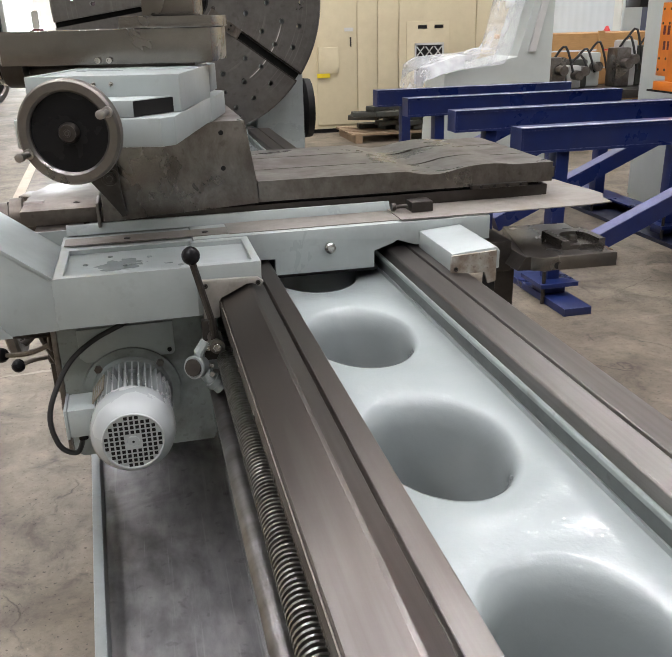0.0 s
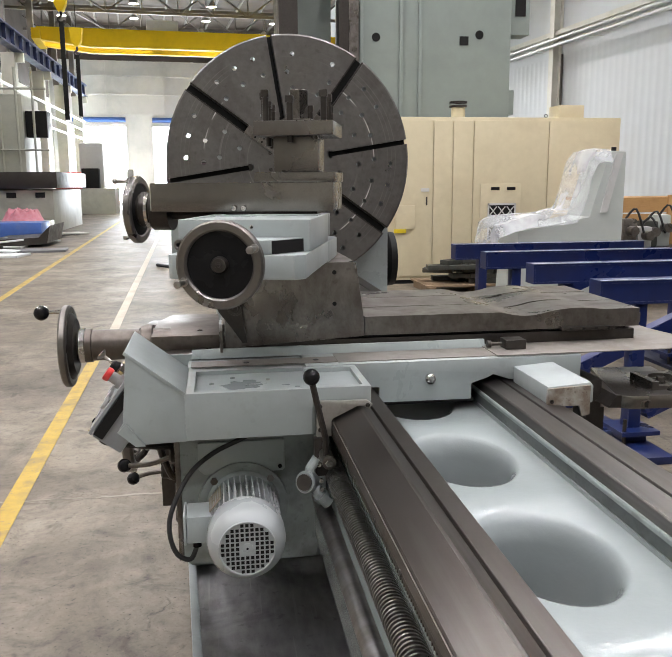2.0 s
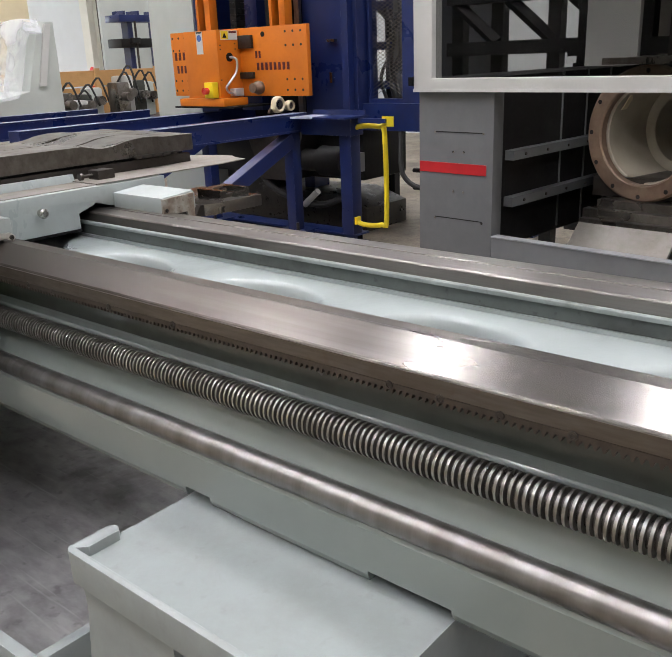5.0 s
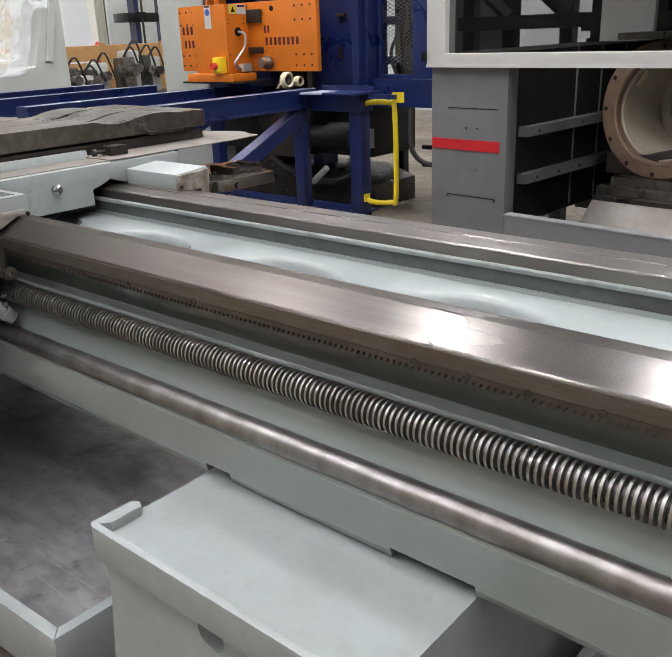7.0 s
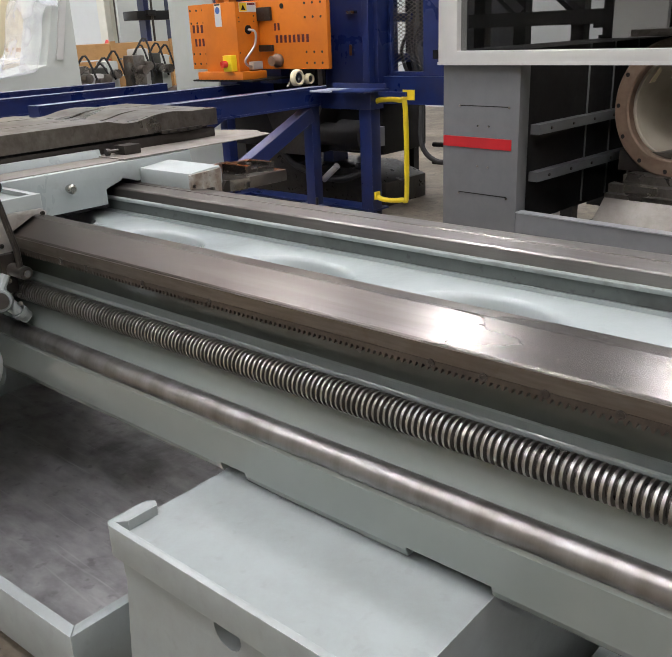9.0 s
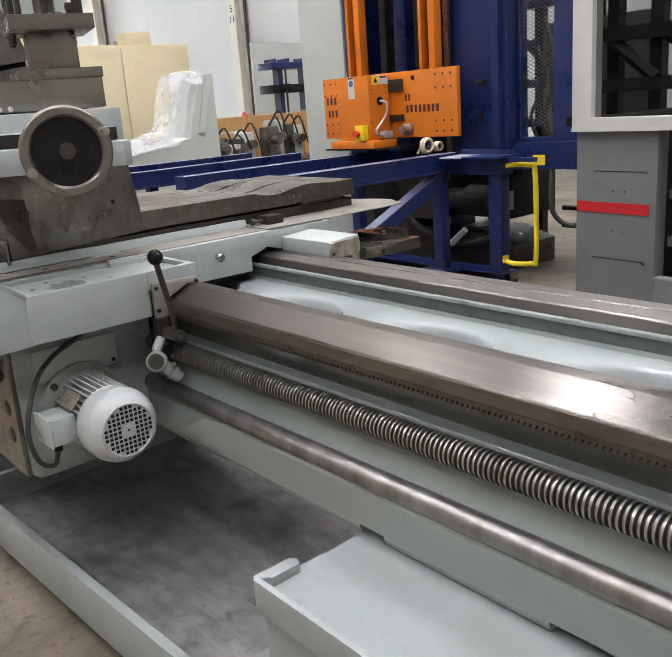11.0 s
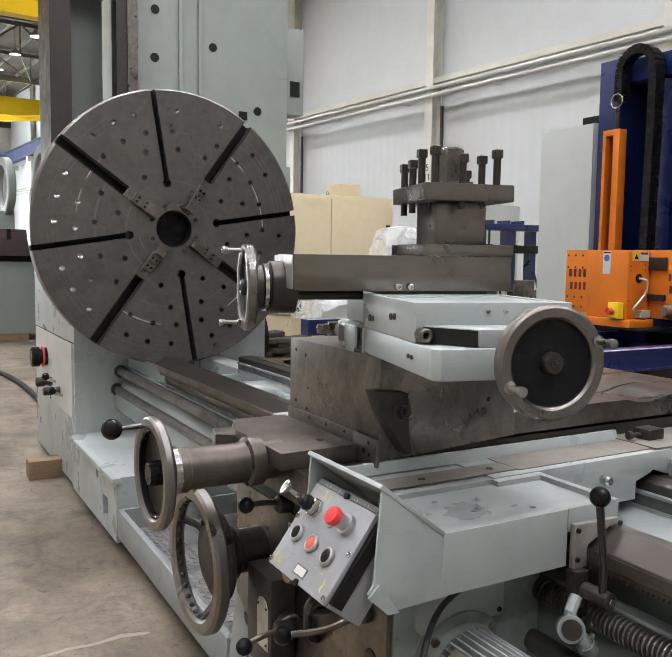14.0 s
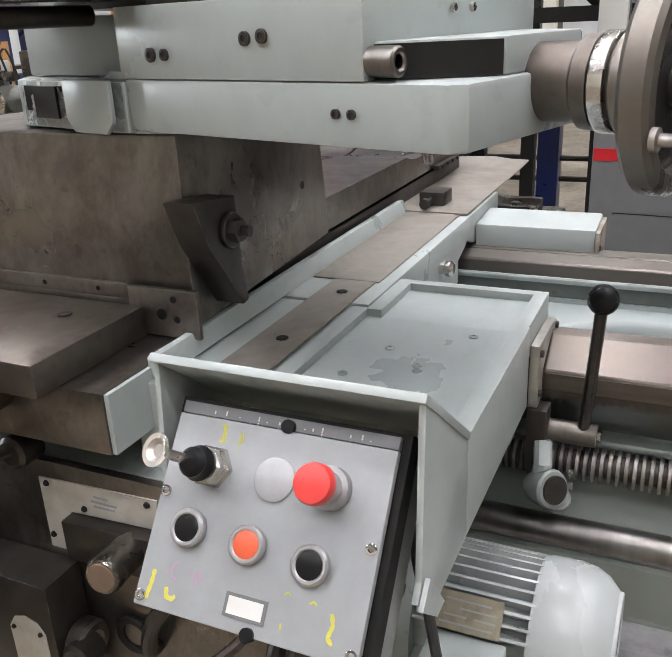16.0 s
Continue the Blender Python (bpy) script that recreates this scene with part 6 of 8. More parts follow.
def control_box():
    O = Vector((-0.089, 2.132, 1.0145))
    M = Matrix.Translation(O) @ Matrix(((0, 0.595, -0.804, 0), (-1, 0, 0, 0), (0, 0.804, 0.595, 0), (0, 0, 0, 1)))
    b = thing("control_box", O, "grey push-button control box tilted under a hood", "control box")

    def lp(x, y, z):
        return M @ Vector((x, y, z))
    N = (M.to_3x3() @ Vector((0, 0, 1)))
    part("case", box(-0.121, 0.121, -0.103, 0.103, -0.095, -0.006, None, M), PANEL, b, bev=0.006)
    # black box added as the shaded gap between panel and hood
    part("gasket", box(-0.1265, 0.1265, -0.094, 0.1075, -0.034, -0.0065, None, M), BLACK_MATT, b, "black ring painted as the dark gap round the panel")
    part("lid", box(-0.119, 0.119, -0.102, 0.090, -0.004, 0.006, None, M), PANEL, b, "grey lid with marker scribbles", bev=0.002)
    part("lid_strip", box(-0.118, 0.118, 0.091, 0.103, -0.005, 0.003, None, M), GREY_M, b)
    for x, y in ((-0.112, -0.092), (0.112, -0.092), (0.112, 0.0), (-0.112, 0.01)):
        part("lid_screw", hexbolt(lp(x, y, 0.006), N, 0.0055, 0.003, socket=True), CHROME, b)
    part("lid_knob", cyl(lp(0.005, 0.094, 0.002), lp(0.005, 0.094, 0.009), 0.007, 14), BLACK, b)
    part("lid_knob", cyl(lp(0.01, -0.100, 0.002), lp(0.01, -0.100, 0.010), 0.007, 14), BLACK, b)

    def button(x, y, mat, lab):
        k = part("push_button", ring(0.0125, 0.0185, 0.010, lp(x, y, 0.006), N, 32, c=0.002), ALU, b, lab)
        part("cap", turn([(0.004, 0.0), (0.004, 0.0135), (0.0085, 0.0135), (0.0095, 0.012), (0.0095, 0.0)], lp(x, y, 0.006), N, 24), mat, k)
    button(-0.075, -0.020, BLACK, "black push button with metal ring")
    button(-0.008, -0.022, ORANGE_B, "orange-red push button with metal ring")
    button(0.059, -0.026, BLACK, "black push button with metal ring")
    part("blank_disc", turn([(0, 0.021), (0.003, 0.021), (0.004, 0.019), (0.004, 0)], lp(0.003, 0.042, 0.006), N, 32), DISC, b, "dull metal blanking disc")
    e = part("stop_button", turn([(0, 0.0205), (0.012, 0.0205), (0.012, 0.015), (0.036, 0.015)], lp(0.062, 0.045, 0.006), N, 32), ALU, b, "red mushroom emergency stop button")
    part("mushroom", turn([(0.034, 0.0), (0.034, 0.0175), (0.038, 0.0192), (0.046, 0.0192), (0.050, 0.0175), (0.0515, 0.010), (0.0515, 0)], lp(0.062, 0.045, 0.006), N, 32), RED, e)
    j = part("joystick", turn([(0, 0.022), (0.008, 0.022), (0.008, 0.019), (0.02, 0.019), (0.022, 0.016), (0.03, 0.014)], lp(-0.066, 0.042, 0.006), N, 6), CHROME, b, "metal joystick selector")
    part("boot", turn([(0.0, 0.0165), (0.006, 0.0175), (0.012, 0.014), (0.018, 0.0145), (0.024, 0.010)], lp(-0.066, 0.042, 0.03), N, 20), BLACK, j)
    d2 = (N + Vector((-0.1, 0.25, 0.15))).normalized()
    part("stick", turn([(0.02, 0.005), (0.05, 0.005), (0.052, 0.009), (0.060, 0.016), (0.062, 0.016), (0.062, 0.011), (0.058, 0.006), (0.058, 0.0)], lp(-0.066, 0.042, 0.032), d2, 20), CHROME, j)
    pl = part("label_plate", box(-0.020, 0.024, -0.089, -0.067, 0.0061, 0.0072, None, M), GREY_M, b, "small grey label plate")
    part("label_field", box(-0.0165, 0.0205, -0.086, -0.070, 0.0073, 0.0076, None, M), WHITE, pl)
    def stroke(pts, w, mat, lab):
        """One hand-drawn marker line of uneven width."""
        bm = bmesh.new()
        line = []
        for p, q in zip(pts, pts[1:]):
            line += [Vector(p).lerp(Vector(q), k / 6) for k in range(6)]
        line.append(Vector(pts[-1]))
        rows = []
        for k, p in enumerate(line):
            d = (line[min(k + 1, len(line) - 1)] - line[max(k - 1, 0)]).normalized()
            wk = w * (0.75 + 0.5 * abs(math.sin(k * 2.3 + p.x * 400)))
            e = Vector((-d.y, d.x)) * wk
            rows.append([bm.verts.new(lp(v.x, v.y, z)) for v in (p - e, p + e) for z in (0.0061, 0.0064)])
        for r, t in zip(rows, rows[1:]):
            for m, n in ((0, 1), (1, 3), (3, 2), (2, 0)):
                bm.faces.new((r[m], r[n], t[n], t[m]))
        bm.faces.new([rows[0][m] for m in (0, 1, 3, 2)])
        bm.faces.new([rows[-1][m] for m in (0, 2, 3, 1)])
        part("marker_stroke", bm, mat, b, lab)
    for pts, w in (([(-0.063, 0.0835), (-0.062, 0.0765), (-0.0625, 0.0685)], 0.0016), ([(-0.067, 0.0835), (-0.059, 0.0845)], 0.0009), ([(-0.067, 0.068), (-0.0585, 0.069)], 0.0009),
                   ([(-0.043, 0.080), (-0.0415, 0.074), (-0.044, 0.068)], 0.0013), ([(-0.103, -0.066), (-0.1035, -0.079), (-0.106, -0.094)], 0.0020),
                   ([(-0.086, -0.079), (-0.084, -0.087), (-0.078, -0.089), (-0.074, -0.085)], 0.0020), ([(0.038, -0.057), (0.041, -0.054), (0.044, -0.056)], 0.0008),
                   ([(0.064, -0.059), (0.068, -0.056), (0.071, -0.059)], 0.0008), ([(0.087, -0.062), (0.090, -0.072), (0.087, -0.083), (0.092, -0.088)], 0.0018), ([(0.040, -0.082), (0.0405, -0.088)], 0.0008)):
        stroke(pts, w, YEL_MARK, "yellow marker stroke")
    for pts in ([(-0.080, -0.054), (-0.085, -0.060), (-0.084, -0.068), (-0.078, -0.070)], [(-0.062, -0.062), (-0.048, -0.065)], [(-0.054, -0.056), (-0.057, -0.071)]):
        stroke(pts, 0.0008, MARK_P, "faint pink marker stroke")
    bm = bmesh.new()
    for k in range(16):
        x = -0.09 + 0.012 * k + 0.003 * math.sin(k * 5)
        for y in (0.096, 0.090):
            if (k * 3 + int(y * 1000)) % 4:
                box(x, x + 0.0015, y - 0.002, y + 0.002 * ((k % 3) - 0.5), 0.0032, 0.0036, bm, M)
    part("scratched_marks", bm, LIGHT_G, b, "rubbed pale scratches on the lid strip", kind="stuff")
    part("conduit", tube([lp(0.02, -0.103, -0.05), lp(0.02, -0.13, -0.05), (0.0, 2.17, 0.84), (0.05, 2.19, 0.83)], 0.011, 10, round_n=5), STEEL_DARK, b)
    return b


control_box()


# ---- cross slide ----
def cross_slide():
    s = thing("cross_slide", (0.9, 2.65, 1.045), "bare dark steel cross slide with high block and wavy table top", "cross slide")
    part("base", box(0.22, 1.60, 2.418, 2.93, 1.0455, 1.082), STEEL_DARK, s, "dark steel dovetail base", bev=0.003)
    # black slab paints the shade in the gap over the dovetail base
    part("gap", box(0.23, 1.58, 2.44, 2.92, 1.082, 1.092), BLACK_MATT, s)
    blk = prism([(0.215, 1.068), (0.66, 1.092), (0.655, 1.17), (0.632, 1.332), (0.215, 1.332)], "y", 2.402, 2.90)
    part("block", blk, STEEL, s, "tall stained bare steel block", bev=0.004)
    for x, z in ((0.562, 1.30), (0.562, 1.20)):
        part("tapped_hole", cyl((x, 2.4015, z), (x, 2.4035, z), 0.007, 14), BLACK_MATT, s)
    for y, z in ((2.86, 1.30), (2.86, 1.15), (2.80, 1.29), (2.79, 1.135)):
        part("tapped_hole", cyl((0.2146, y, z), (0.2166, y, z), 0.006, 12), BLACK_MATT, s)
    part("plug", cyl((0.2135, 2.66, 1.12), (0.216, 2.66, 1.12), 0.018, 20), STEEL, s)
    part("side_gib", prism([(0.207, 1.052), (0.217, 1.052), (0.217, 1.105), (0.210, 1.105)], "y", 2.42, 2.90), STEEL, s, bev=0.001)
    part("wiper_plate", box(0.198, 0.2065, 2.386, 2.50, 1.058, 1.128), STEEL, s, "bare wiper plate with screws", bev=0.002)
    for y, z, r in ((2.424, 1.114, 0.005), (2.446, 1.091, 0.008), (2.421, 1.085, 0.005)):
        part("plate_hole", cyl((0.1972, y, z), (0.199, y, z), r, 12), BLACK_MATT, s)
    part("gib_strip", box(0.2075, 0.2145, 2.50, 2.90, 1.104, 1.126), STEEL, s, bev=0.001)
    for y in (2.56, 2.66, 2.76):
        part("gib_hole", cyl((0.207, y, 1.115), (0.2085, y, 1.115), 0.004, 10), BLACK_MATT, s)
    # table: three strips whose tops roll in a shallow wave

    def wave(x, k):
        t = (x - 1.12 + 0.012 * k) / 0.36
        if 0 < t < 1:
            return -0.016 * math.sin(2 * math.pi * t) * (0.9 if t < 0.5 else 0.45)
        return 0.0
    for k, (ya, yb) in enumerate(((2.412, 2.60), (2.604, 2.82), (2.824, 3.00))):
        xs = [0.662 + (1.612 - 0.662) * i / 60 for i in range(61)]
        pts = [(x, 1.153 + wave(x, k) + 0.0006 * k) for x in xs] + [(1.612, 1.092), (0.662, 1.092)]
        part("table_strip", prism(pts, "y", ya, yb), STEEL, s, "worn steel table strip with a shallow wave", bev=0.0)
    part("side_bar", box(1.33, 1.52, 2.396, 2.4115, 1.086, 1.098), STEEL_DARK, s, bev=0.002)
    for i in range(4):
        x = 1.36 + 0.045 * i
        part("bar_screw", hexbolt((x, 2.396, 1.092), (0, -1, 0), 0.005, 0.003, socket=True), BLACK_MATT, s)
    part("stop_block", box(1.105, 1.172, 2.315, 2.375, 1.047, 1.078), STEEL_DARK, s, "small dark stop block", bev=0.003)
    part("stop_screw", turn([(0, 0.0), (0, 0.012), (0.012, 0.012), (0.014, 0.006), (0.05, 0.006)], (1.05, 2.345, 1.062), (1, 0, 0), 16), STEEL_DARK, s)
    part("end_tab", box(1.612, 1.65, 2.47, 2.9, 1.092, 1.125), STEEL, s)
    cl = part("clamp_dog", prism([(0.170, 1.256), (0.268, 1.246), (0.270, 1.21), (0.273, 1.15), (0.283, 1.094), (0.268, 1.091), (0.235, 1.14), (0.198, 1.19), (0.184, 1.22)], "y", 2.355, 2.4015), STEEL_DARK, s, "dark steel clamp dog", bev=0.002)
    part("washer", ring(0.008, 0.024, 0.006, (0.247, 2.354, 1.204), (0, -1, 0), 24, c=0.001), STEEL_DARK, cl)
    part("nut", hexbolt((0.247, 2.348, 1.204), (0, -1, 0), 0.017, 0.014), STEEL_DARK, cl)
    part("stud", cyl((0.247, 2.334, 1.204), (0.247, 2.322, 1.204), 0.008, 12), STEEL_DARK, cl)
    return s


cross_slide()

# ---- compound rest and tool post, swung about the vertical ----
CR = Matrix.Rotation(radians(-15.3), 4, "Z")


def ubox(u0, u1, v0, v1, z0, z1, bm=None):
    return box(u0, u1, v0, v1, z0, z1, bm, CR)


def up(u, v, z):
    return CR @ Vector((u, v, z))


UX, VX = CR.to_3x3() @ Vector((1, 0, 0)), CR.to_3x3() @ Vector((0, 1, 0))


def compound():
    c = thing("compound_rest", up(-0.28, 2.4, 1.333), "pale grey-green compound rest with steel top slide and handwheels", "compound rest")
    part("swivel_base", turn([(0, 0.17), (0.045, 0.17), (0.055, 0.16), (0.075, 0.155)], up(-0.28, 2.45, 1.334), (0, 0, 1), 56), PAINT, c, "round painted swivel base")
    low = prism([(-0.458, 2.42), (-0.458, 1.952), (-0.444, 1.937), (-0.13, 1.937), (-0.105, 1.965), (-0.105, 2.42)], "z", 1.339, 1.402, m=CR)
    part("lower_slide", low, PAINT, c, "painted lower slide with chipped edges", bev=0.005)
    slot = cut(ubox(-0.458, -0.105, 2.045, 2.425, 1.4025, 1.485), ubox(-0.444, -0.119, 2.060, 2.365, 1.481, 1.50))
    part("upper_slide", slot, PAINT, c, "painted upper slide", bev=0.004)
    part("rear_slide", prism([(-0.43, 2.4255), (-0.43, 2.68), (-0.37, 2.735), (-0.19, 2.735), (-0.13, 2.68), (-0.13, 2.4255)], "z", 1.4025, 1.478, m=CR), PAINT_LOW, c, "recessed rear end of the painted slide", bev=0.004)
    part("slot_cheek", prism([(-0.440, 2.0445), (-0.362, 1.945), (-0.19, 1.945), (-0.125, 2.0445)], "z", 1.4025, 1.4385, m=CR), PAINT, c, "painted cheek with angled end", bev=0.002)
    # flat black panels stand in for the dark inside of a recessed pocket
    part("angled_face", prism([(-0.4425, 2.0435), (-0.366, 1.946), (-0.363, 1.949), (-0.4395, 2.0435)], "z", 1.4035, 1.436, m=CR), BLACK_MATT, c, "black panel painted as the shaded pocket")
    part("angled_face", prism([(-0.1225, 2.0435), (-0.187, 1.946), (-0.190, 1.949), (-0.1255, 2.0435)], "z", 1.4035, 1.436, m=CR), BLACK_MATT, c, "black panel painted as the shaded pocket")
    part("feed_nut", ring(0.007, 0.0145, 0.035, up(-0.447, 2.0445, 1.4205), VX * -1, 20, c=0.002), STEEL, c, "hollow steel nut")
    for u, z in ((-0.30, 1.466), (-0.26, 1.466)):
        part("grub_screw", hexbolt(up(u, 2.044, z), VX * -1, 0.005, 0.004, socket=True), CHROME, c)
    for v, z, r in ((2.36, 1.43, 0.010), (2.335, 1.43, 0.008), (2.20, 1.445, 0.009), (2.175, 1.447, 0.009), (2.08, 1.372, 0.006), (2.06, 1.372, 0.006)):
        part("side_screw", hexbolt(up(-0.4585, v, z), UX * -1, r * 0.85, 0.004, socket=True), STEEL_DARK, c)
    part("side_pocket", ubox(-0.4625, -0.4595, 2.557, 2.65, 1.358, 1.392), BLACK_MATT, c)
    part("rear_block", prism([(-0.46, 2.4205), (-0.46, 2.67), (-0.42, 2.72), (-0.16, 2.72), (-0.105, 2.66), (-0.105, 2.4205)], "z", 1.3345, 1.400, m=CR), PAINT, c, bev=0.006)
    bm = bmesh.new()
    nv, nz = 44, 12
    g = []
    for i in range(nv + 1):
        row = []
        for j in range(nz + 1):
            v, z = 2.425 + 0.235 * i / nv, 1.3375 + 0.060 * j / nz
            rim = min(1.0, 6 * min(i / nv, 1 - i / nv)) * min(1.0, 4 * min(j / nz, 1 - j / nz))
            q = noise.noise(Vector((v * 60, z * 75, 2.3))) + 0.6 * noise.noise(Vector((v * 150, z * 150, 5.1)))
            row.append(bm.verts.new(up(-0.4602 - rim * max(0.0, 0.0035 + 0.006 * q), v, z)))
        g.append(row)
    for i in range(nv):
        for j in range(nz):
            bm.faces.new((g[i][j], g[i + 1][j], g[i + 1][j + 1], g[i][j + 1]))
    part("rough_casting", bm, CHIPPED, c, "rough chipped silvery casting face", angle=20)
    part("clamp_tab", prism([(2.43, 1.402), (2.53, 1.402), (2.53, 1.352), (2.515, 1.335), (2.445, 1.335), (2.43, 1.35)], "x", -0.478, -0.470, m=CR), PAINT, c, "painted clamp tab", bev=0.003)
    part("rear_pocket", ubox(-0.4705, -0.4665, 2.56, 2.615, 1.350, 1.392), BLACK_MATT, c)
    part("clamp_stud", turn([(0, 0.022), (0.03, 0.022), (0.032, 0.016), (0.06, 0.014), (0.06, 0)], up(-0.452, 2.695, 1.372), UX * -1, 6), CHROME, c, "bright clamp stud")
    part("neck", ubox(-0.425, -0.135, 2.40, 2.60, 1.4855, 1.4935), STEEL_DARK, c)
    # handwheel facing the aisle
    ax = VX * -1
    part("hub_tube", turn([(0, 0.040), (0.045, 0.040), (0.050, 0.046), (0.066, 0.047), (0.067, 0.043), (0.104, 0.043), (0.105, 0.040), (0.12, 0.040)], up(-0.285, 1.945, 1.390), ax, 40), STEEL_STAIN, c, "stained steel wheel bearing")
    part("dial", ring(0.040, 0.0495, 0.017, up(-0.285, 1.945, 1.390) + ax * 0.068, ax, 48, c=0.0015), CHROME, c, "bright graduated dial ring")
    part("collar", ring(0.040, 0.0485, 0.015, up(-0.285, 1.945, 1.390) + ax * 0.0875, ax, 48, c=0.002), WHEEL, c)
    handwheel(c, up(-0.285, 1.798, 1.390), ax, 0.105, "handwheel", "machined steel handwheel with black disc", 2, 0.03, BLACK, 0.012, radians(25))
    # top slide
    part("top_slide", ubox(-0.646, -0.083, 2.372, 2.615, 1.494, 1.580), STEEL_CLEAN, c, "bare steel top slide block", bev=0.003)
    part("feed_screw", cyl(up(-0.63, 2.50, 1.478), up(-0.44, 2.50, 1.478), 0.013, 16), STEEL_DARK, c)
    for u in (-0.385, -0.355):
        part("gib_screw", hexbolt(up(u, 2.371, 1.504), VX * -1, 0.008, 0.008, socket=True), CHROME, c)
    # pale metal plate added for daylight mirrored in the slide's end face
    part("end_plate", ubox(-0.6495, -0.6465, 2.376, 2.611, 1.497, 1.577), PLATE_AL, c, "end plate made pale for its daylight reflection")
    ax = UX * -1
    q = up(-0.650, 2.505, 1.496)
    part("feed_tube", turn([(-0.03, 0.066), (0.03, 0.066), (0.034, 0.062), (0.035, 0.056), (0.05, 0.058), (0.052, 0.055), (0.068, 0.057), (0.07, 0.05), (0.078, 0.05)], q - ax * 0.0, ax, 40), STEEL_DARK, c)
    part("dial", ring(0.04, 0.060, 0.016, q + ax * 0.036, ax, 40), CHROME, c, "graduated bright dial ring")
    handwheel(c, q + ax * 0.100, ax, 0.108, "handwheel", "bright steel handwheel with two crank pins", 2, 0.026, BLACK_MATT, 0.014, radians(70))
    return c


compound()


def tool_post():
    t = thing("tool_post", up(-0.2, 2.495, 1.58), "square bare steel four-way tool post with clamp bolts", "tool post")
    part("base_plate", ubox(-0.322, -0.078, 2.373, 2.622, 1.5805, 1.610), STEEL_CLEAN, t, bev=0.003)
    part("body", ubox(-0.271, -0.133, 2.426, 2.566, 1.6105, 1.717), STEEL_CLEAN, t, "bare steel block", bev=0.004)
    part("top_plate", ubox(-0.322, -0.082, 2.373, 2.620, 1.7175, 1.760), STEEL_CLEAN, t, "heavy bare steel top plate", bev=0.004)
    part("clamp_nut", turn([(0, 0.040), (0.012, 0.040), (0.013, 0.031), (0.096, 0.031), (0.10, 0.026), (0.10, 0)], up(-0.203, 2.495, 1.7605), (0, 0, 1), 6), STEEL, t, "tall hexagon clamp nut")
    part("washer_block", ubox(-0.245, -0.16, 2.45, 2.535, 1.7605, 1.772), STEEL, t, bev=0.002)
    for du, dv, h, tip in ((-0.1, 0.085, 0.042, 0.03), (-0.1, 0.02, 0.046, 0.026), (-0.1, -0.045, 0.066, 0.0), (-0.085, -0.1, 0.068, 0.0), (-0.012, -0.1, 0.052, 0.02),
                           (0.085, 0.1, 0.034, 0.0), (0.02, 0.1, 0.04, 0.0), (0.09, 0.01, 0.064, 0.0), (0.088, -0.085, 0.068, 0.0)):
        p = up(-0.202 + du, 2.496 + dv, 1.7605)
        bt = part("clamp_bolt", cyl(p, p + Vector((0, 0, h)), 0.0095, 14), STEEL_DARK, t, "square-headed clamp bolt")
        part("bolt_head", box(-0.0115, 0.0115, -0.0115, 0.0115, 0, 0.022, None, Matrix.Translation(p + Vector((0, 0, h))) @ CR), STEEL_DARK, bt, bev=0.002, seg=1)
        if tip:
            part("bolt_tip", cyl(p + Vector((0, 0, -0.043)), p + Vector((0, 0, -0.043 - tip)), 0.009, 12), STEEL_DARK, bt)
    return t


tool_post()


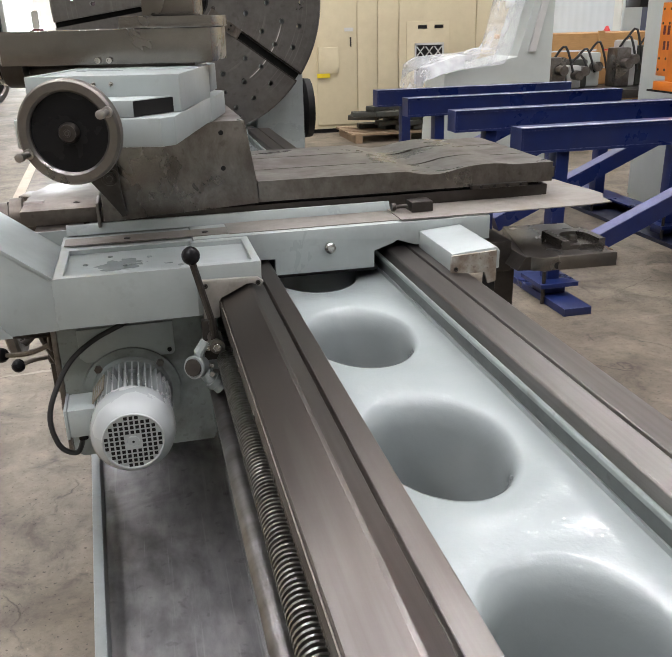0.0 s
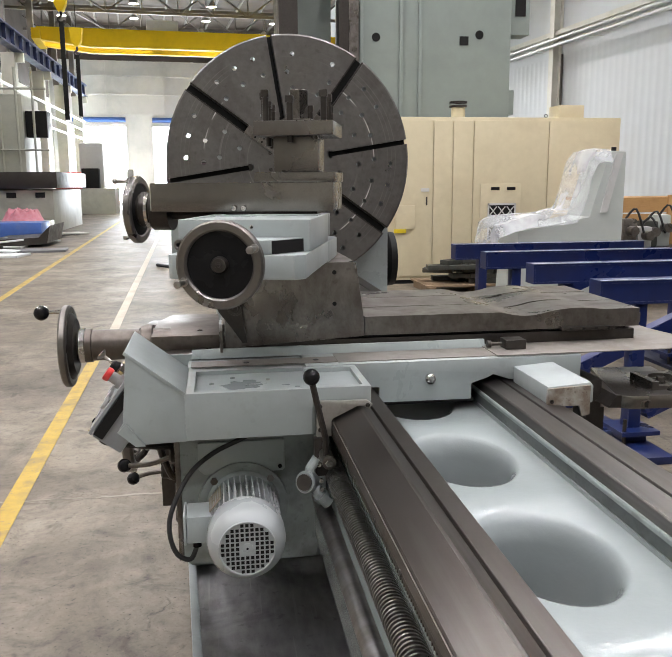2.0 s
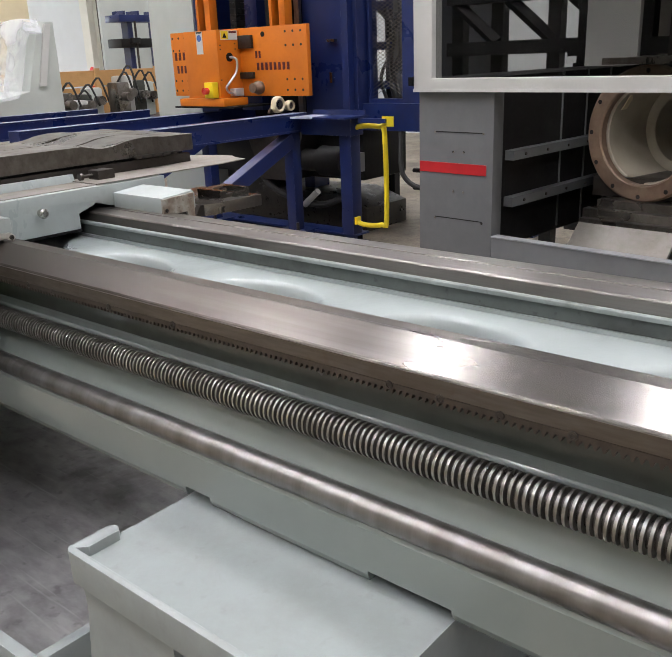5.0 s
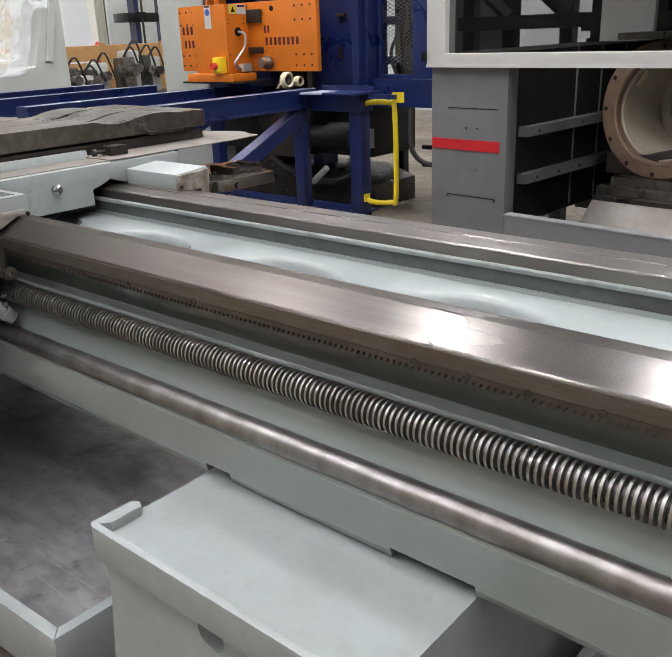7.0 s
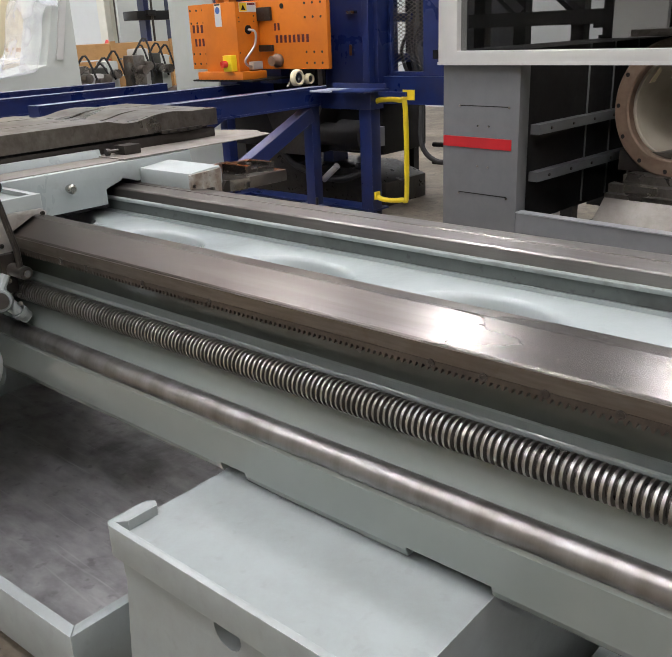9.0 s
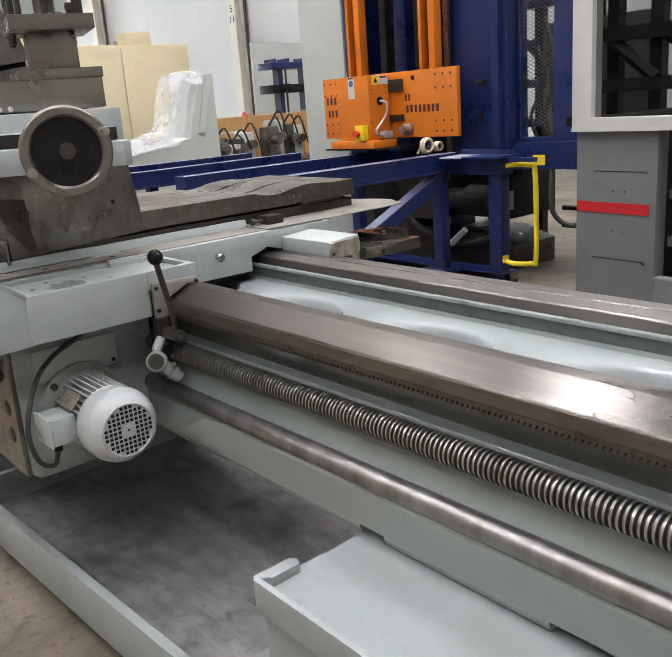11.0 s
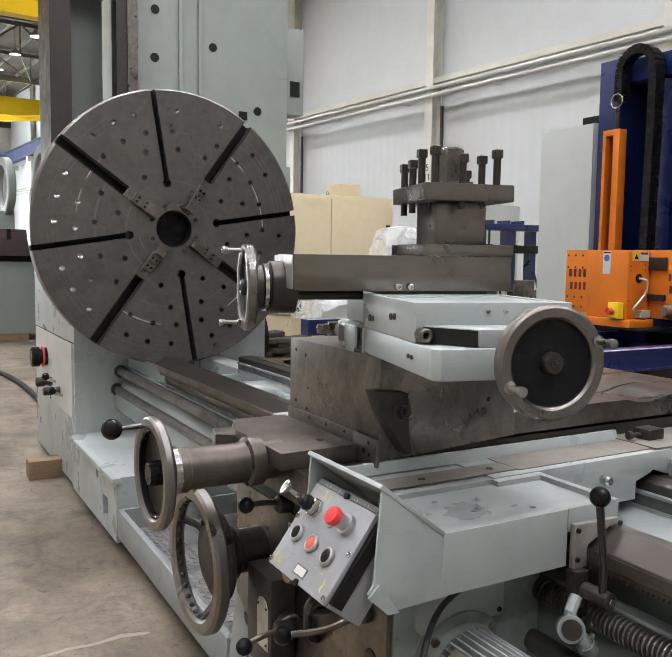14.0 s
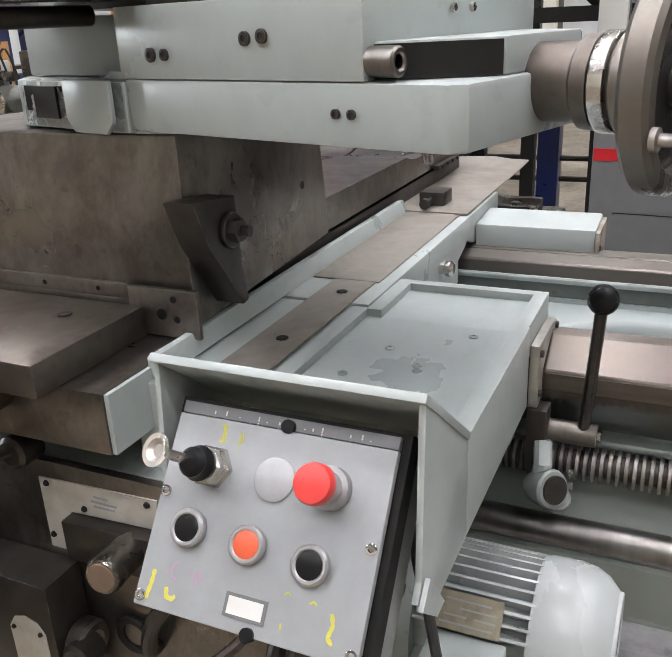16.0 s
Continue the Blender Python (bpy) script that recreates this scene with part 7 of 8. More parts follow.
# ---- drilling line behind the lathe ----
def feed_table():
    ys = (6.95, 6.13, 5.16, 4.2)
    for k, y in enumerate(ys):
        t = thing("feed_beam", (3.1, y, 0), "dark blue steel feed table beam on braced legs", "support beam", group="feed beams")
        z1, z0, w = 1.015, 0.877, 0.07
        bm = box(2.36, 4.20, y - w, y + w, z1 - 0.014, z1)
        box(2.36, 4.20, y - w, y + w, z0, z0 + 0.014, bm)
        box(2.365, 4.20, y - w + 0.004, y - w + 0.012, z0 + 0.014, z1 - 0.014, bm)
        box(2.365, 4.20, y + w - 0.012, y + w - 0.004, z0 + 0.014, z1 - 0.014, bm)
        box(2.3585, 2.3715, y - w + 0.001, y + w - 0.001, z0 + 0.001, z1 - 0.001, bm)
        part("beam", bm, BLUE, t)
        # pale strip paints the reflection along the top edge, with some wear
        part("worn_top", box(2.3585, 4.20, y - w - 0.002, y - w + 0.03, z1 + 0.0005, z1 + 0.004), BLUE_EDGE, t, "worn beam edge with its glossy highlight painted in")
        part("post", box(4.045, 4.135, y - 0.045, y + 0.045, 0.10, z0), BLUE, t, bev=0.004)
        part("post", box(2.59, 2.67, y - 0.045, y + 0.045, 0.125, z0), BLUE, t, bev=0.004)
        # brace falls from the post towards the free end
        a, b = Vector((4.04, y, z0 - 0.01)), Vector((2.68, y, 0.27))
        d = (b - a).normalized()
        up_ = Vector((0, 1, 0)).cross(d).normalized()
        bm = bmesh.new()
        vs = [bm.verts.new(p + Vector((0, s * 0.05, 0)) + up_ * q) for p in (a, b) for s, q in ((-1, 0), (1, 0), (1, -0.1 if up_.z > 0 else 0.1), (-1, -0.1 if up_.z > 0 else 0.1))]
        for q in ((0, 1, 2, 3), (7, 6, 5, 4), (0, 4, 5, 1), (1, 5, 6, 2), (2, 6, 7, 3), (3, 7, 4, 0)):
            bm.faces.new([vs[i] for i in q])
        part("brace", bm, BLUE, t)
        # thin plate that paints the light on the brace's upward face
        bm = bmesh.new()
        up2 = up_ if up_.z > 0 else -up_
        vs = [bm.verts.new(p + Vector((0, q, 0)) + up2 * h) for p in (a, b) for q, h in ((-0.048, 0.0005), (0.048, 0.0005), (0.048, 0.004), (-0.048, 0.004))]
        for q in ((0, 1, 2, 3), (7, 6, 5, 4), (0, 4, 5, 1), (1, 5, 6, 2), (2, 6, 7, 3), (3, 7, 4, 0)):
            bm.faces.new([vs[i] for i in q])
        part("worn_brace_top", bm, BLUE_LIT, t, "brace top painted paler where light falls from above")
        for x in (4.09, 2.63):
            part("foot", box(x - 0.12, x + 0.12, y - 0.13, y + 0.13, 0.10, 0.125), BLUE, t)
            for dx, dy in ((-0.09, -0.1), (0.09, 0.1)):
                part("anchor_bolt", cyl((x + dx, y + dy, 0.0), (x + dx, y + dy, 0.2), 0.012, 8), STEEL_DARK, t)
            part("pad", box(x - 0.07, x + 0.07, y - 0.07, y + 0.07, 0.045, 0.1), BLUE, t)
    solo("base_rail", box(3.96, 4.28, 3.69, 5.6, 0.0, 0.03), BLUE_DK, "dark blue floor plate bolted under the beams", "base rail", bev=0.003, group="base rails")
    solo("base_rail", box(3.96, 4.28, 5.65, 7.4, 0.0, 0.03), BLUE_DK, "dark blue floor plate bolted under the beams", "base rail", bev=0.003, group="base rails")
    for a, b in ((3.86, 4.78), (5.02, 5.4), (5.95, 6.35), (6.8, 7.2)):
        solo("base_rail", box(2.55, 2.72, a, b, 0.0, 0.045), BLUE, "dark blue floor plate under the beam legs", "base rail", bev=0.003, group="base rails")
    t = thing("base_channel", (4.4, 5, 0), "dark blue raised floor channel behind the beam posts", "base rail")
    part("top_flange", box(4.16, 4.34, 3.66, 7.2, 0.105, 0.12), BLUE, t, bev=0.002)
    part("web", box(4.29, 4.305, 3.70, 7.2, 0.03, 0.105), BLUE_DK, t)
    part("bottom_flange", box(4.282, 4.40, 3.70, 7.2, 0.0, 0.03), BLUE_DK, t)


feed_table()


def roller():
    t = thing("guide_roller", (4.13, 4.36, 1.016), "cream guide rollers on a steel bracket over the beam", "roller")
    part("bracket", prism([(4.05, 1.016), (4.28, 1.016), (4.28, 1.05), (4.20, 1.085), (4.10, 1.075)], "y", 4.385, 4.41), STEEL, t, bev=0.003)
    for x, z, r in ((4.12, 1.078, 0.062), (4.25, 1.062, 0.04)):
        part("tyre", ring(r * 0.62, r, 0.055, (x, 4.325, z), (0, 1, 0), 28, c=0.010), CREAM, t)
        part("hub", ring(r * 0.2, r * 0.61, 0.03, (x, 4.335, z), (0, 1, 0), 20), STEEL, t)


roller()


def end_stand():
    t = thing("end_stand", (4.2, 3.72, 0), "dark blue end stand with bent yellow guard rail", "stand")
    part("post", box(4.15, 4.26, 3.665, 3.775, 0.12, 0.86), BLUE, t, bev=0.004)
    part("stub", box(4.19, 4.215, 3.68, 3.77, 0.0, 0.105), BLUE, t)
    part("cross_beam", box(4.12, 4.27, 3.64, 4.125, 0.86, 0.985), BLUE, t, bev=0.003)
    part("top_plate", box(4.0, 4.29, 3.60, 3.90, 0.9855, 1.0), BLUE, t, bev=0.002)
    part("top_plate", box(4.0, 4.25, 3.93, 4.12, 0.9855, 0.998), BLUE_EDGE, t, "worn bare top plate", bev=0.002)
    part("top_rib", box(4.24, 4.255, 3.60, 4.1, 1.0005, 1.035), BLUE, t)
    part("guard_rail", tube([(4.19, 3.664, 0.905), (4.20, 3.61, 0.925), (4.21, 3.45, 0.925), (4.21, 3.40, 0.87), (4.21, 3.395, 0.27), (4.21, 3.44, 0.212), (4.20, 3.60, 0.20), (4.19, 3.664, 0.225)], 0.019, 12, round_n=5), SAFETY, t, "bent yellow tube guard rail")
    for z in (0.89, 0.20):
        part("rail_lug", box(4.165, 4.215, 3.6445, 3.664, z, z + 0.055), SAFETY, t)
    part("yellow_tag", box(4.18, 4.187, 3.30, 3.40, 0.93, 1.0), SAFETY, t)
    part("tag_arm", box(4.16, 4.1795, 3.36, 3.60, 0.955, 0.985), BLUE, t)
    part("switch_box", box(4.262, 4.33, 3.68, 3.76, 0.58, 0.72), GREY_M, t)


end_stand()


def drill_machine():
    t = thing("drilling_machine", (4.7, 4.9, 0), "tall dark blue drilling machine with orange carriage", "drilling machine")
    part("tower", box(4.50, 4.76, 3.86, 4.40, 0.86, 4.2), BLUE, t, bev=0.01)
    part("tower_edge", box(4.44, 4.499, 3.9, 3.96, 1.0, 4.2), BLUE, t)
    part("rear_frame", box(5.0, 5.2, 4.36, 5.75, 0.8, 3.25), BLUE, t)
    part("left_post", box(4.45, 4.95, 5.40, 5.62, 0.8, 3.22), BLUE, t, bev=0.006)
    part("top_beam", box(4.5, 5.1, 4.36, 5.62, 3.02, 3.2), BLUE, t, bev=0.006)
    for y in (4.42, 5.28):
        bm = cut(box(4.335, 4.42, y + 0.01, y + 0.18, 1.6, 2.63), box(4.2, 4.6, y + 0.075, y + 0.15, 1.5, 2.585))
        part("slide_rail", bm, ORANGE, t, "orange vertical slide rail", bev=0.003)
        part("rail_back", box(4.421, 4.435, y + 0.02, y + 0.17, 1.6, 2.62), BLACK_MATT, t)
        part("bright_rod", cyl((4.40, y + 0.09, 1.2), (4.40, y + 0.09, 3.2), 0.022, 12), STEEL_DARK, t)
    part("grey_strip", box(4.43, 4.46, 4.37, 4.42, 1.0, 3.3), STEEL, t)
    part("back_tube", box(4.55, 4.7, 4.7, 4.85, 1.0, 3.0), BLACK_MATT, t)
    part("back_tube", box(4.55, 4.7, 4.95, 5.2, 1.0, 3.0), BLUE, t)
    part("dark_back", box(4.9, 4.98, 4.37, 5.4, 0.9, 3.0), BLACK_MATT, t)
    pl = part("plate", box(4.25, 4.29, 4.14, 5.725, 1.135, 1.655), ORANGE, t, "orange carriage plate with bolts", bev=0.003)
    for i in range(6):
        for j in range(4):
            part("bolt", cyl((4.248, 4.20 + 0.08 * i if i < 3 else 5.54 + 0.08 * (i - 3), 1.18 + (0, 0.08, 0.33, 0.43)[j]), (4.251, 4.20 + 0.08 * i if i < 3 else 5.54 + 0.08 * (i - 3), 1.18 + (0, 0.08, 0.33, 0.43)[j]), 0.010, 8), STEEL_DARK, pl)
    # maker's lettering as plain bars
    for y0, y1, z0, z1 in ((4.636, 4.711, 1.424, 1.478), (4.33, 4.706, 1.332, 1.389), (5.50, 5.711, 1.43, 1.495), (5.50, 5.692, 1.323, 1.385)):
        n = max(2, int((y1 - y0) / 0.045))
        for i in range(n):
            a = y0 + (y1 - y0) * i / n
            part("lettering_bar", box(4.2475, 4.2495, a, a + (y1 - y0) / n * 0.52, z0, z1), BRICK_RED, pl)
    bx = part("gear_case", box(4.00, 4.249, 4.86, 5.252, 1.13, 1.645), ORANGE, t, "orange box with labels and stop button", bev=0.006)
    part("lower_ledge", box(3.97, 4.24, 4.80, 5.34, 1.068, 1.1295), ORANGE, bx, bev=0.008)
    part("under_plate", box(3.98, 4.4, 4.70, 5.42, 1.054, 1.0675), BLACK_MATT, bx)
    part("label", box(3.9975, 3.9995, 5.025, 5.10, 1.47, 1.64), WHITE, bx, "white instruction label")
    part("label_mark", cyl((3.9974, 5.063, 1.59), (3.9965, 5.063, 1.59), 0.026, 14), BLUE_L, bx)
    part("label_head", box(3.9968, 3.9974, 5.03, 5.095, 1.626, 1.637), BLACK_MATT, bx)
    part("warning_label", box(4.04, 4.22, 4.8575, 4.8595, 1.57, 1.64), WHITE, bx)
    part("warning_patch", box(4.045, 4.12, 4.8568, 4.8574, 1.575, 1.635), SAFETY, bx)
    part("warning_mark", prism([(4.06, 1.585), (4.105, 1.585), (4.082, 1.625)], "y", 4.8562, 4.8567), BLACK_MATT, bx)
    part("text_bar", box(4.13, 4.21, 4.8568, 4.8574, 1.62, 1.635), BRICK_RED, bx)
    part("stop_box", box(3.94, 3.999, 4.885, 4.985, 1.135, 1.255), SAFETY, bx, bev=0.004)
    part("stop_knob", cyl((3.94, 4.95, 1.19), (3.90, 4.95, 1.19), 0.026, 16), RED, bx)
    part("port", cyl((4.12, 4.8599, 1.44), (4.12, 4.852, 1.44), 0.034, 16), BLACK_MATT, bx)
    part("hose", tube([(4.12, 4.86, 1.44), (4.14, 4.80, 1.42), (4.13, 4.80, 1.33), (4.07, 4.81, 1.26), (4.03, 4.82, 1.21), (4.06, 4.82, 1.17), (4.12, 4.83, 1.165)], 0.010, 8, round_n=5), ALU, bx)
    part("connector", box(4.10, 4.20, 4.80, 4.859, 1.14, 1.20), PIPE, bx, bev=0.006)
    for x, z in ((4.03, 1.53), (4.03, 1.50), (4.19, 1.54), (4.19, 1.50), (4.02, 1.27)):
        part("case_screw", cyl((x, 4.8599, z), (x, 4.857, z), 0.006, 8), STEEL_DARK, bx)
    for z, h, d in ((1.50, 0.10, 0.15), (1.27, 0.05, 0.15)):
        part("guide_block", box(4.222, 4.249, 4.86 - d, 4.859, z, z + h), STEEL_DARK, t, bev=0.004)
    part("spindle_nose", turn([(0, 0.05), (0.03, 0.055), (0.05, 0.04), (0.09, 0.038), (0.09, 0)], (4.249, 4.66, 1.20), (-1, 0, 0), 20), RUST, t)
    part("plate_hole", cyl((4.2498, 4.60, 1.60), (4.245, 4.60, 1.60), 0.02, 12), BLACK_MATT, t)
    # cable chain looping over the top
    arc = [Vector((4.42, 5.195 + 0.165 * math.cos(radians(a)), 3.075 + 0.165 * math.sin(radians(a)))) for a in range(0, 181, 15)]
    cur = [Vector((4.42, 5.36, 2.86)), *arc, Vector((4.42, 5.03, 2.6)), Vector((4.42, 5.04, 2.0)), Vector((4.42, 5.05, 1.4))]
    run = []
    for a, b in zip(cur, cur[1:]):
        n = max(1, round((b - a).length / 0.045))
        run += [(a.lerp(b, (i + 0.5) / n), (b - a).normalized(), (b - a).length / n) for i in range(n)]
    for p, d, ln in run:
        m = Matrix.Translation(p) @ Matrix.Rotation(math.atan2(d.z, d.y) - math.pi / 2, 4, "X")
        part("chain_link", box(-0.05, 0.05, -0.036, 0.036, -ln * 0.46, ln * 0.46, None, m), BLACK, t)
        part("chain_link", box(-0.045, 0.045, -0.031, 0.031, -ln * 0.54, ln * 0.54, None, m), BLACK_MATT, t)
    part("eye_ring", ring(0.05, 0.062, 0.012, (4.36, 5.36, 2.86), (1, 0, 0), 24, c=0.003), CHROME, t)
    # door of the tower and the mesh screened bay beside it
    part("tower_handle", box(4.46, 4.499, 4.05, 4.13, 1.52, 1.54), STEEL, t)
    part("red_flange", ring(0.035, 0.085, 0.03, (4.47, 4.16, 2.93), (-1, 0, 0), 32, c=0.006), RED, t, "round red flange on the tower")
    part("flange_hub", cyl((4.499, 4.16, 2.93), (4.46, 4.16, 2.93), 0.036, 20), BLACK_MATT, t)
    part("padlock", box(4.47, 4.499, 4.09, 4.115, 1.22, 1.30), CHROME, t)
    part("door_frame", cut(box(4.62, 4.70, 3.30, 3.855, 1.06, 3.3), box(4.4, 4.9, 3.53, 3.83, 1.09, 3.2)), BLUE, t, "dark blue door frame with mesh window", bev=0.004)
    part("sill", box(4.55, 4.9, 3.30, 3.855, 0.86, 1.06), BLUE, t)
    bm = bmesh.new()
    for i in range(-24, 70):
        for s in (-1, 1):
            za = 1.1 + i * 0.028
            zb = za + s * 0.30 * 0.55
            ya, yb = 3.53, 3.83
            if za < 1.1 or za > 3.2 or zb < 1.09 or zb > 3.2:
                continue
            tube([(4.657 + 0.003 * s, ya, za), (4.657 + 0.003 * s, yb, zb)], 0.0028, 4, bm)
    part("wire_mesh", bm, STEEL, t, "expanded metal mesh screen", kind="stuff")
    for i, (y, z) in enumerate(((3.65, 1.3), (3.72, 1.45), (3.6, 1.6), (3.78, 1.25), (3.68, 1.2))):
        part("hydraulic_hose", tube([(4.78, y, 1.05), (4.76, y + 0.05, z), (4.80, y - 0.05, z + 0.25), (4.85, y + 0.06, z + 0.5)], 0.014, 8, round_n=5), RUBBER, t)
    for y in (3.7, 4.25, 4.8):
        part("rack_post", box(5.5, 5.58, y, y + 0.08, 0.0, 2.4), BLACK_MATT, t)
    for z in (1.12, 1.45, 1.78, 2.1):
        part("rack_bar", box(5.48, 5.6, 3.6, 5.0, z, z + 0.07), BLUE, t)
    part("rack_brace", tube([(5.52, 3.7, 1.2), (5.52, 4.4, 1.8)], 0.04, 4), BLACK_MATT, t)
    part("shelf_frame", box(5.1, 5.16, 2.6, 3.6, 0.95, 1.03), BLUE, t)
    part("bay_back", box(5.3, 5.33, 3.1, 4.1, 1.0, 1.95), GREY_M, t, "dark sheet at the back of the mesh bay")
    part("lower_body", box(4.6, 5.2, 3.9, 5.7, 0.45, 0.86), BLACK_MATT, t, "oily black drill head body", bev=0.03)
    # plain dark mass added to fill in for machinery under the drill head
    part("sump", prism([(3.98, 0.0), (5.65, 0.0), (5.65, 0.44), (5.2, 0.44), (5.0, 0.30), (4.3, 0.30), (3.98, 0.2)], "x", 4.72, 5.3), GREASE_D, t, "black mass for the dark machinery under the drill head", bev=0.01)
    part("sump_pipe", tube([(4.66, 4.15, 0.30), (4.6, 4.4, 0.22), (4.62, 4.9, 0.30), (4.7, 5.2, 0.45)], 0.03, 10, round_n=5), RUBBER, t)
    part("head_motor", turn([(0, 0.0), (0, 0.12), (0.25, 0.12), (0.27, 0.09), (0.5, 0.09), (0.5, 0)], (4.45, 3.95, 0.62), (0, 1, 0), 24), BLACK_MATT, t)
    part("pale_fitting", cyl((4.2, 4.05, 0.42), (4.2, 4.2, 0.30), 0.025, 10), PIPE, t)
    part("hopper", prism([(4.3, 0.88), (5.0, 0.88), (4.8, 0.45), (4.5, 0.45)], "x", 4.35, 4.75), STEEL_DARK, t)
    for y in (4.7, 5.5):
        part("leg", box(4.9, 5.1, y, y + 0.12, 0.0, 0.5), BLUE, t)
    part("far_leg", box(5.2, 5.35, 2.7, 2.85, 0.0, 0.86), BLUE, t)
    for z in (0.3, 0.45):
        part("low_pipe", cyl((5.3, 1.5, z), (5.3, 3.9, z), 0.02, 8), BLACK_MATT, t)
    part("lower_cable", tube([(4.55, 3.5, 0.85), (4.5, 3.45, 0.55), (4.55, 3.3, 0.45), (4.6, 3.2, 0.6)], 0.02, 8, round_n=5), RUBBER, t)
    return t


drill_machine()
def pale_cabinet():
    c = thing("pale_cabinet", (4.9, 6.1, 0), "tall pale grey-green electrical cabinet beside the drill", "cabinet")
    part("body", box(4.612, 5.2, 5.80, 6.44, 0.0, 2.77), CAB_G, c, bev=0.008)
    d = part("door", box(4.596, 4.6115, 5.806, 6.434, 0.06, 2.764), CAB_G, c, bev=0.004)
    part("latch", box(4.585, 4.5955, 5.83, 5.85, 1.25, 1.40), STEEL_DARK, d)


pale_cabinet()
solo("cabinet_duct", box(4.75, 4.95, 5.84, 6.08, 2.772, 2.86), BLACK_MATT, "black vent box on the cabinet roof", "vent")


def back_rack():
    t = thing("steel_rack", (7.9, 10.8, 0), "dark blue and black steel fixture rack", "rack")
    for x, w in ((7.50, 0.09), (8.02, 0.20), (8.55, 0.12)):
        part("post", box(x, x + w, 10.72, 10.88, 0.0, 2.03), BLUE, t)
    for z, h, m in ((2.03, 0.10, BLUE), (1.66, 0.13, BLACK_MATT), (1.0, 0.05, STEEL_DARK), (0.80, 0.13, BLUE)):
        part("crossbar", box(7.29, 8.75, 10.62, 10.98, z, z + h), m, t, bev=0.004)
    for x in (7.40, 7.66, 8.0, 8.3):
        part("peg", box(x, x + 0.04, 10.66, 10.94, 2.13, 2.19), BLUE, t)
    for x, w in ((7.44, 0.16), (7.98, 0.12)):
        part("clamp_block", box(x, x + w, 10.56, 10.619, 1.72, 1.80), BLACK_MATT, t, bev=0.006)
    part("tie_rod", cyl((7.56, 10.61, 1.05), (7.56, 10.61, 2.04), 0.018, 8), STEEL_DARK, t)


back_rack()
solo("steel_board", box(8.10, 9.7, 12.3, 12.36, 0.0, 2.70, None, Matrix.Rotation(radians(0.8), 4, "Y")), CAB_G, "pale grey-green steel board standing by the wall", "board", bev=0.004)


def grey_machine():
    rot = Matrix.Translation((2.88, 2.2, 0)) @ Matrix.Rotation(radians(-5), 4, "Z") @ Matrix.Translation((-2.88, -2.2, 0))

    def gb(*a):
        return box(*a, None, rot)
    t = thing("grey_machining_centre", (3.6, 1.4, 0), "dark grey machine tool with light window frame and red stripe", "machine tool")
    part("pillar", gb(2.88, 2.96, 1.765, 2.20, 0.0, 1.235), GREY_M, t, "dark grey enamel pillar panel", bev=0.004)
    part("sill", gb(2.88, 2.935, -1.2, 1.764, 0.0, 0.57), GREY_M, t, bev=0.004)
    part("sill_edge", gb(2.876, 2.93, -1.2, 1.764, 0.5705, 0.576), PANEL, t)
    part("red_stripe", gb(2.876, 2.8795, 1.80, 2.195, 0.857, 0.907), STRIPE, t, "flat red stripe")
    for y0, y1, z in ((1.82, 2.10, 1.05), (1.82, 2.10, 0.635)):
        part("panel_seam", gb(2.8785, 2.8797, y0, y1, z, z + 0.004), BLACK_MATT, t)
    for y, z in ((1.82, 1.05), (2.10, 1.05), (1.82, 0.63), (2.10, 0.63), (1.93, 0.96), (1.99, 0.96), (1.93, 0.77), (1.99, 0.77), (1.85, 0.87), (2.10, 0.875)):
        part("rivet", turn([(0, 0.006), (0.003, 0.005), (0.003, 0)], rot @ Vector((2.8795, y, z)), (-1, 0, 0), 10), STEEL, t)
    fr = cut(gb(2.85, 2.93, -1.2, 2.21, 1.238, 2.5), gb(2.6, 3.2, -0.9, 2.10, 1.298, 2.4))
    part("window_frame", fr, LIGHT_G, t, "light grey window frame", bev=0.005)
    pn = part("pane", gb(2.88, 2.886, -0.899, 2.099, 1.299, 2.399), PANE, t, "scratched clear machine window")
    pn.visible_shadow = False
    part("frame_lip", gb(2.845, 2.8495, -1.2, 2.21, 1.237, 1.25), LIGHT_G, t)
    part("latch", gb(2.84, 2.90, 2.211, 2.235, 1.265, 1.305), BLACK, t)
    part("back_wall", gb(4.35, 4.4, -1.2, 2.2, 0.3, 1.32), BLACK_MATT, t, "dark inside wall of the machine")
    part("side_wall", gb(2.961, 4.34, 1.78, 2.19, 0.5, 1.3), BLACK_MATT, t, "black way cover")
    part("roof", gb(2.9, 4.4, -1.2, 2.2, 2.5, 2.55), LIGHT_G, t)
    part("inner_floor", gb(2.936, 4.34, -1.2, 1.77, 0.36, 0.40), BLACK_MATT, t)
    for y in (0.2, 0.75, 1.3):
        part("tilted_plate", prism([(y - 0.25, 0.62), (y + 0.24, 0.62), (y + 0.24, 0.60), (y - 0.25, 0.60)], "x", 3.30, 3.345, m=rot), STEEL, t)
        part("slide_cover", prism([(3.10, 0.42), (3.30, 0.60), (3.30, 0.58), (3.12, 0.41)], "y", y - 0.25, y + 0.24, m=rot), SHEET, t, "sloping steel cover plate", bev=0.002)
    for z in (0.70, 0.92):
        part("wiper_rail", gb(3.0, 4.3, 1.73, 1.779, z, z + 0.045), GREY_M, t, "bolted steel wiper rail")
        for i in range(6):
            part("rail_bolt", hexbolt(rot @ Vector((3.1 + 0.2 * i, 1.729, z + 0.022)), (0, -1, 0), 0.008, 0.006), STEEL_DARK, t)
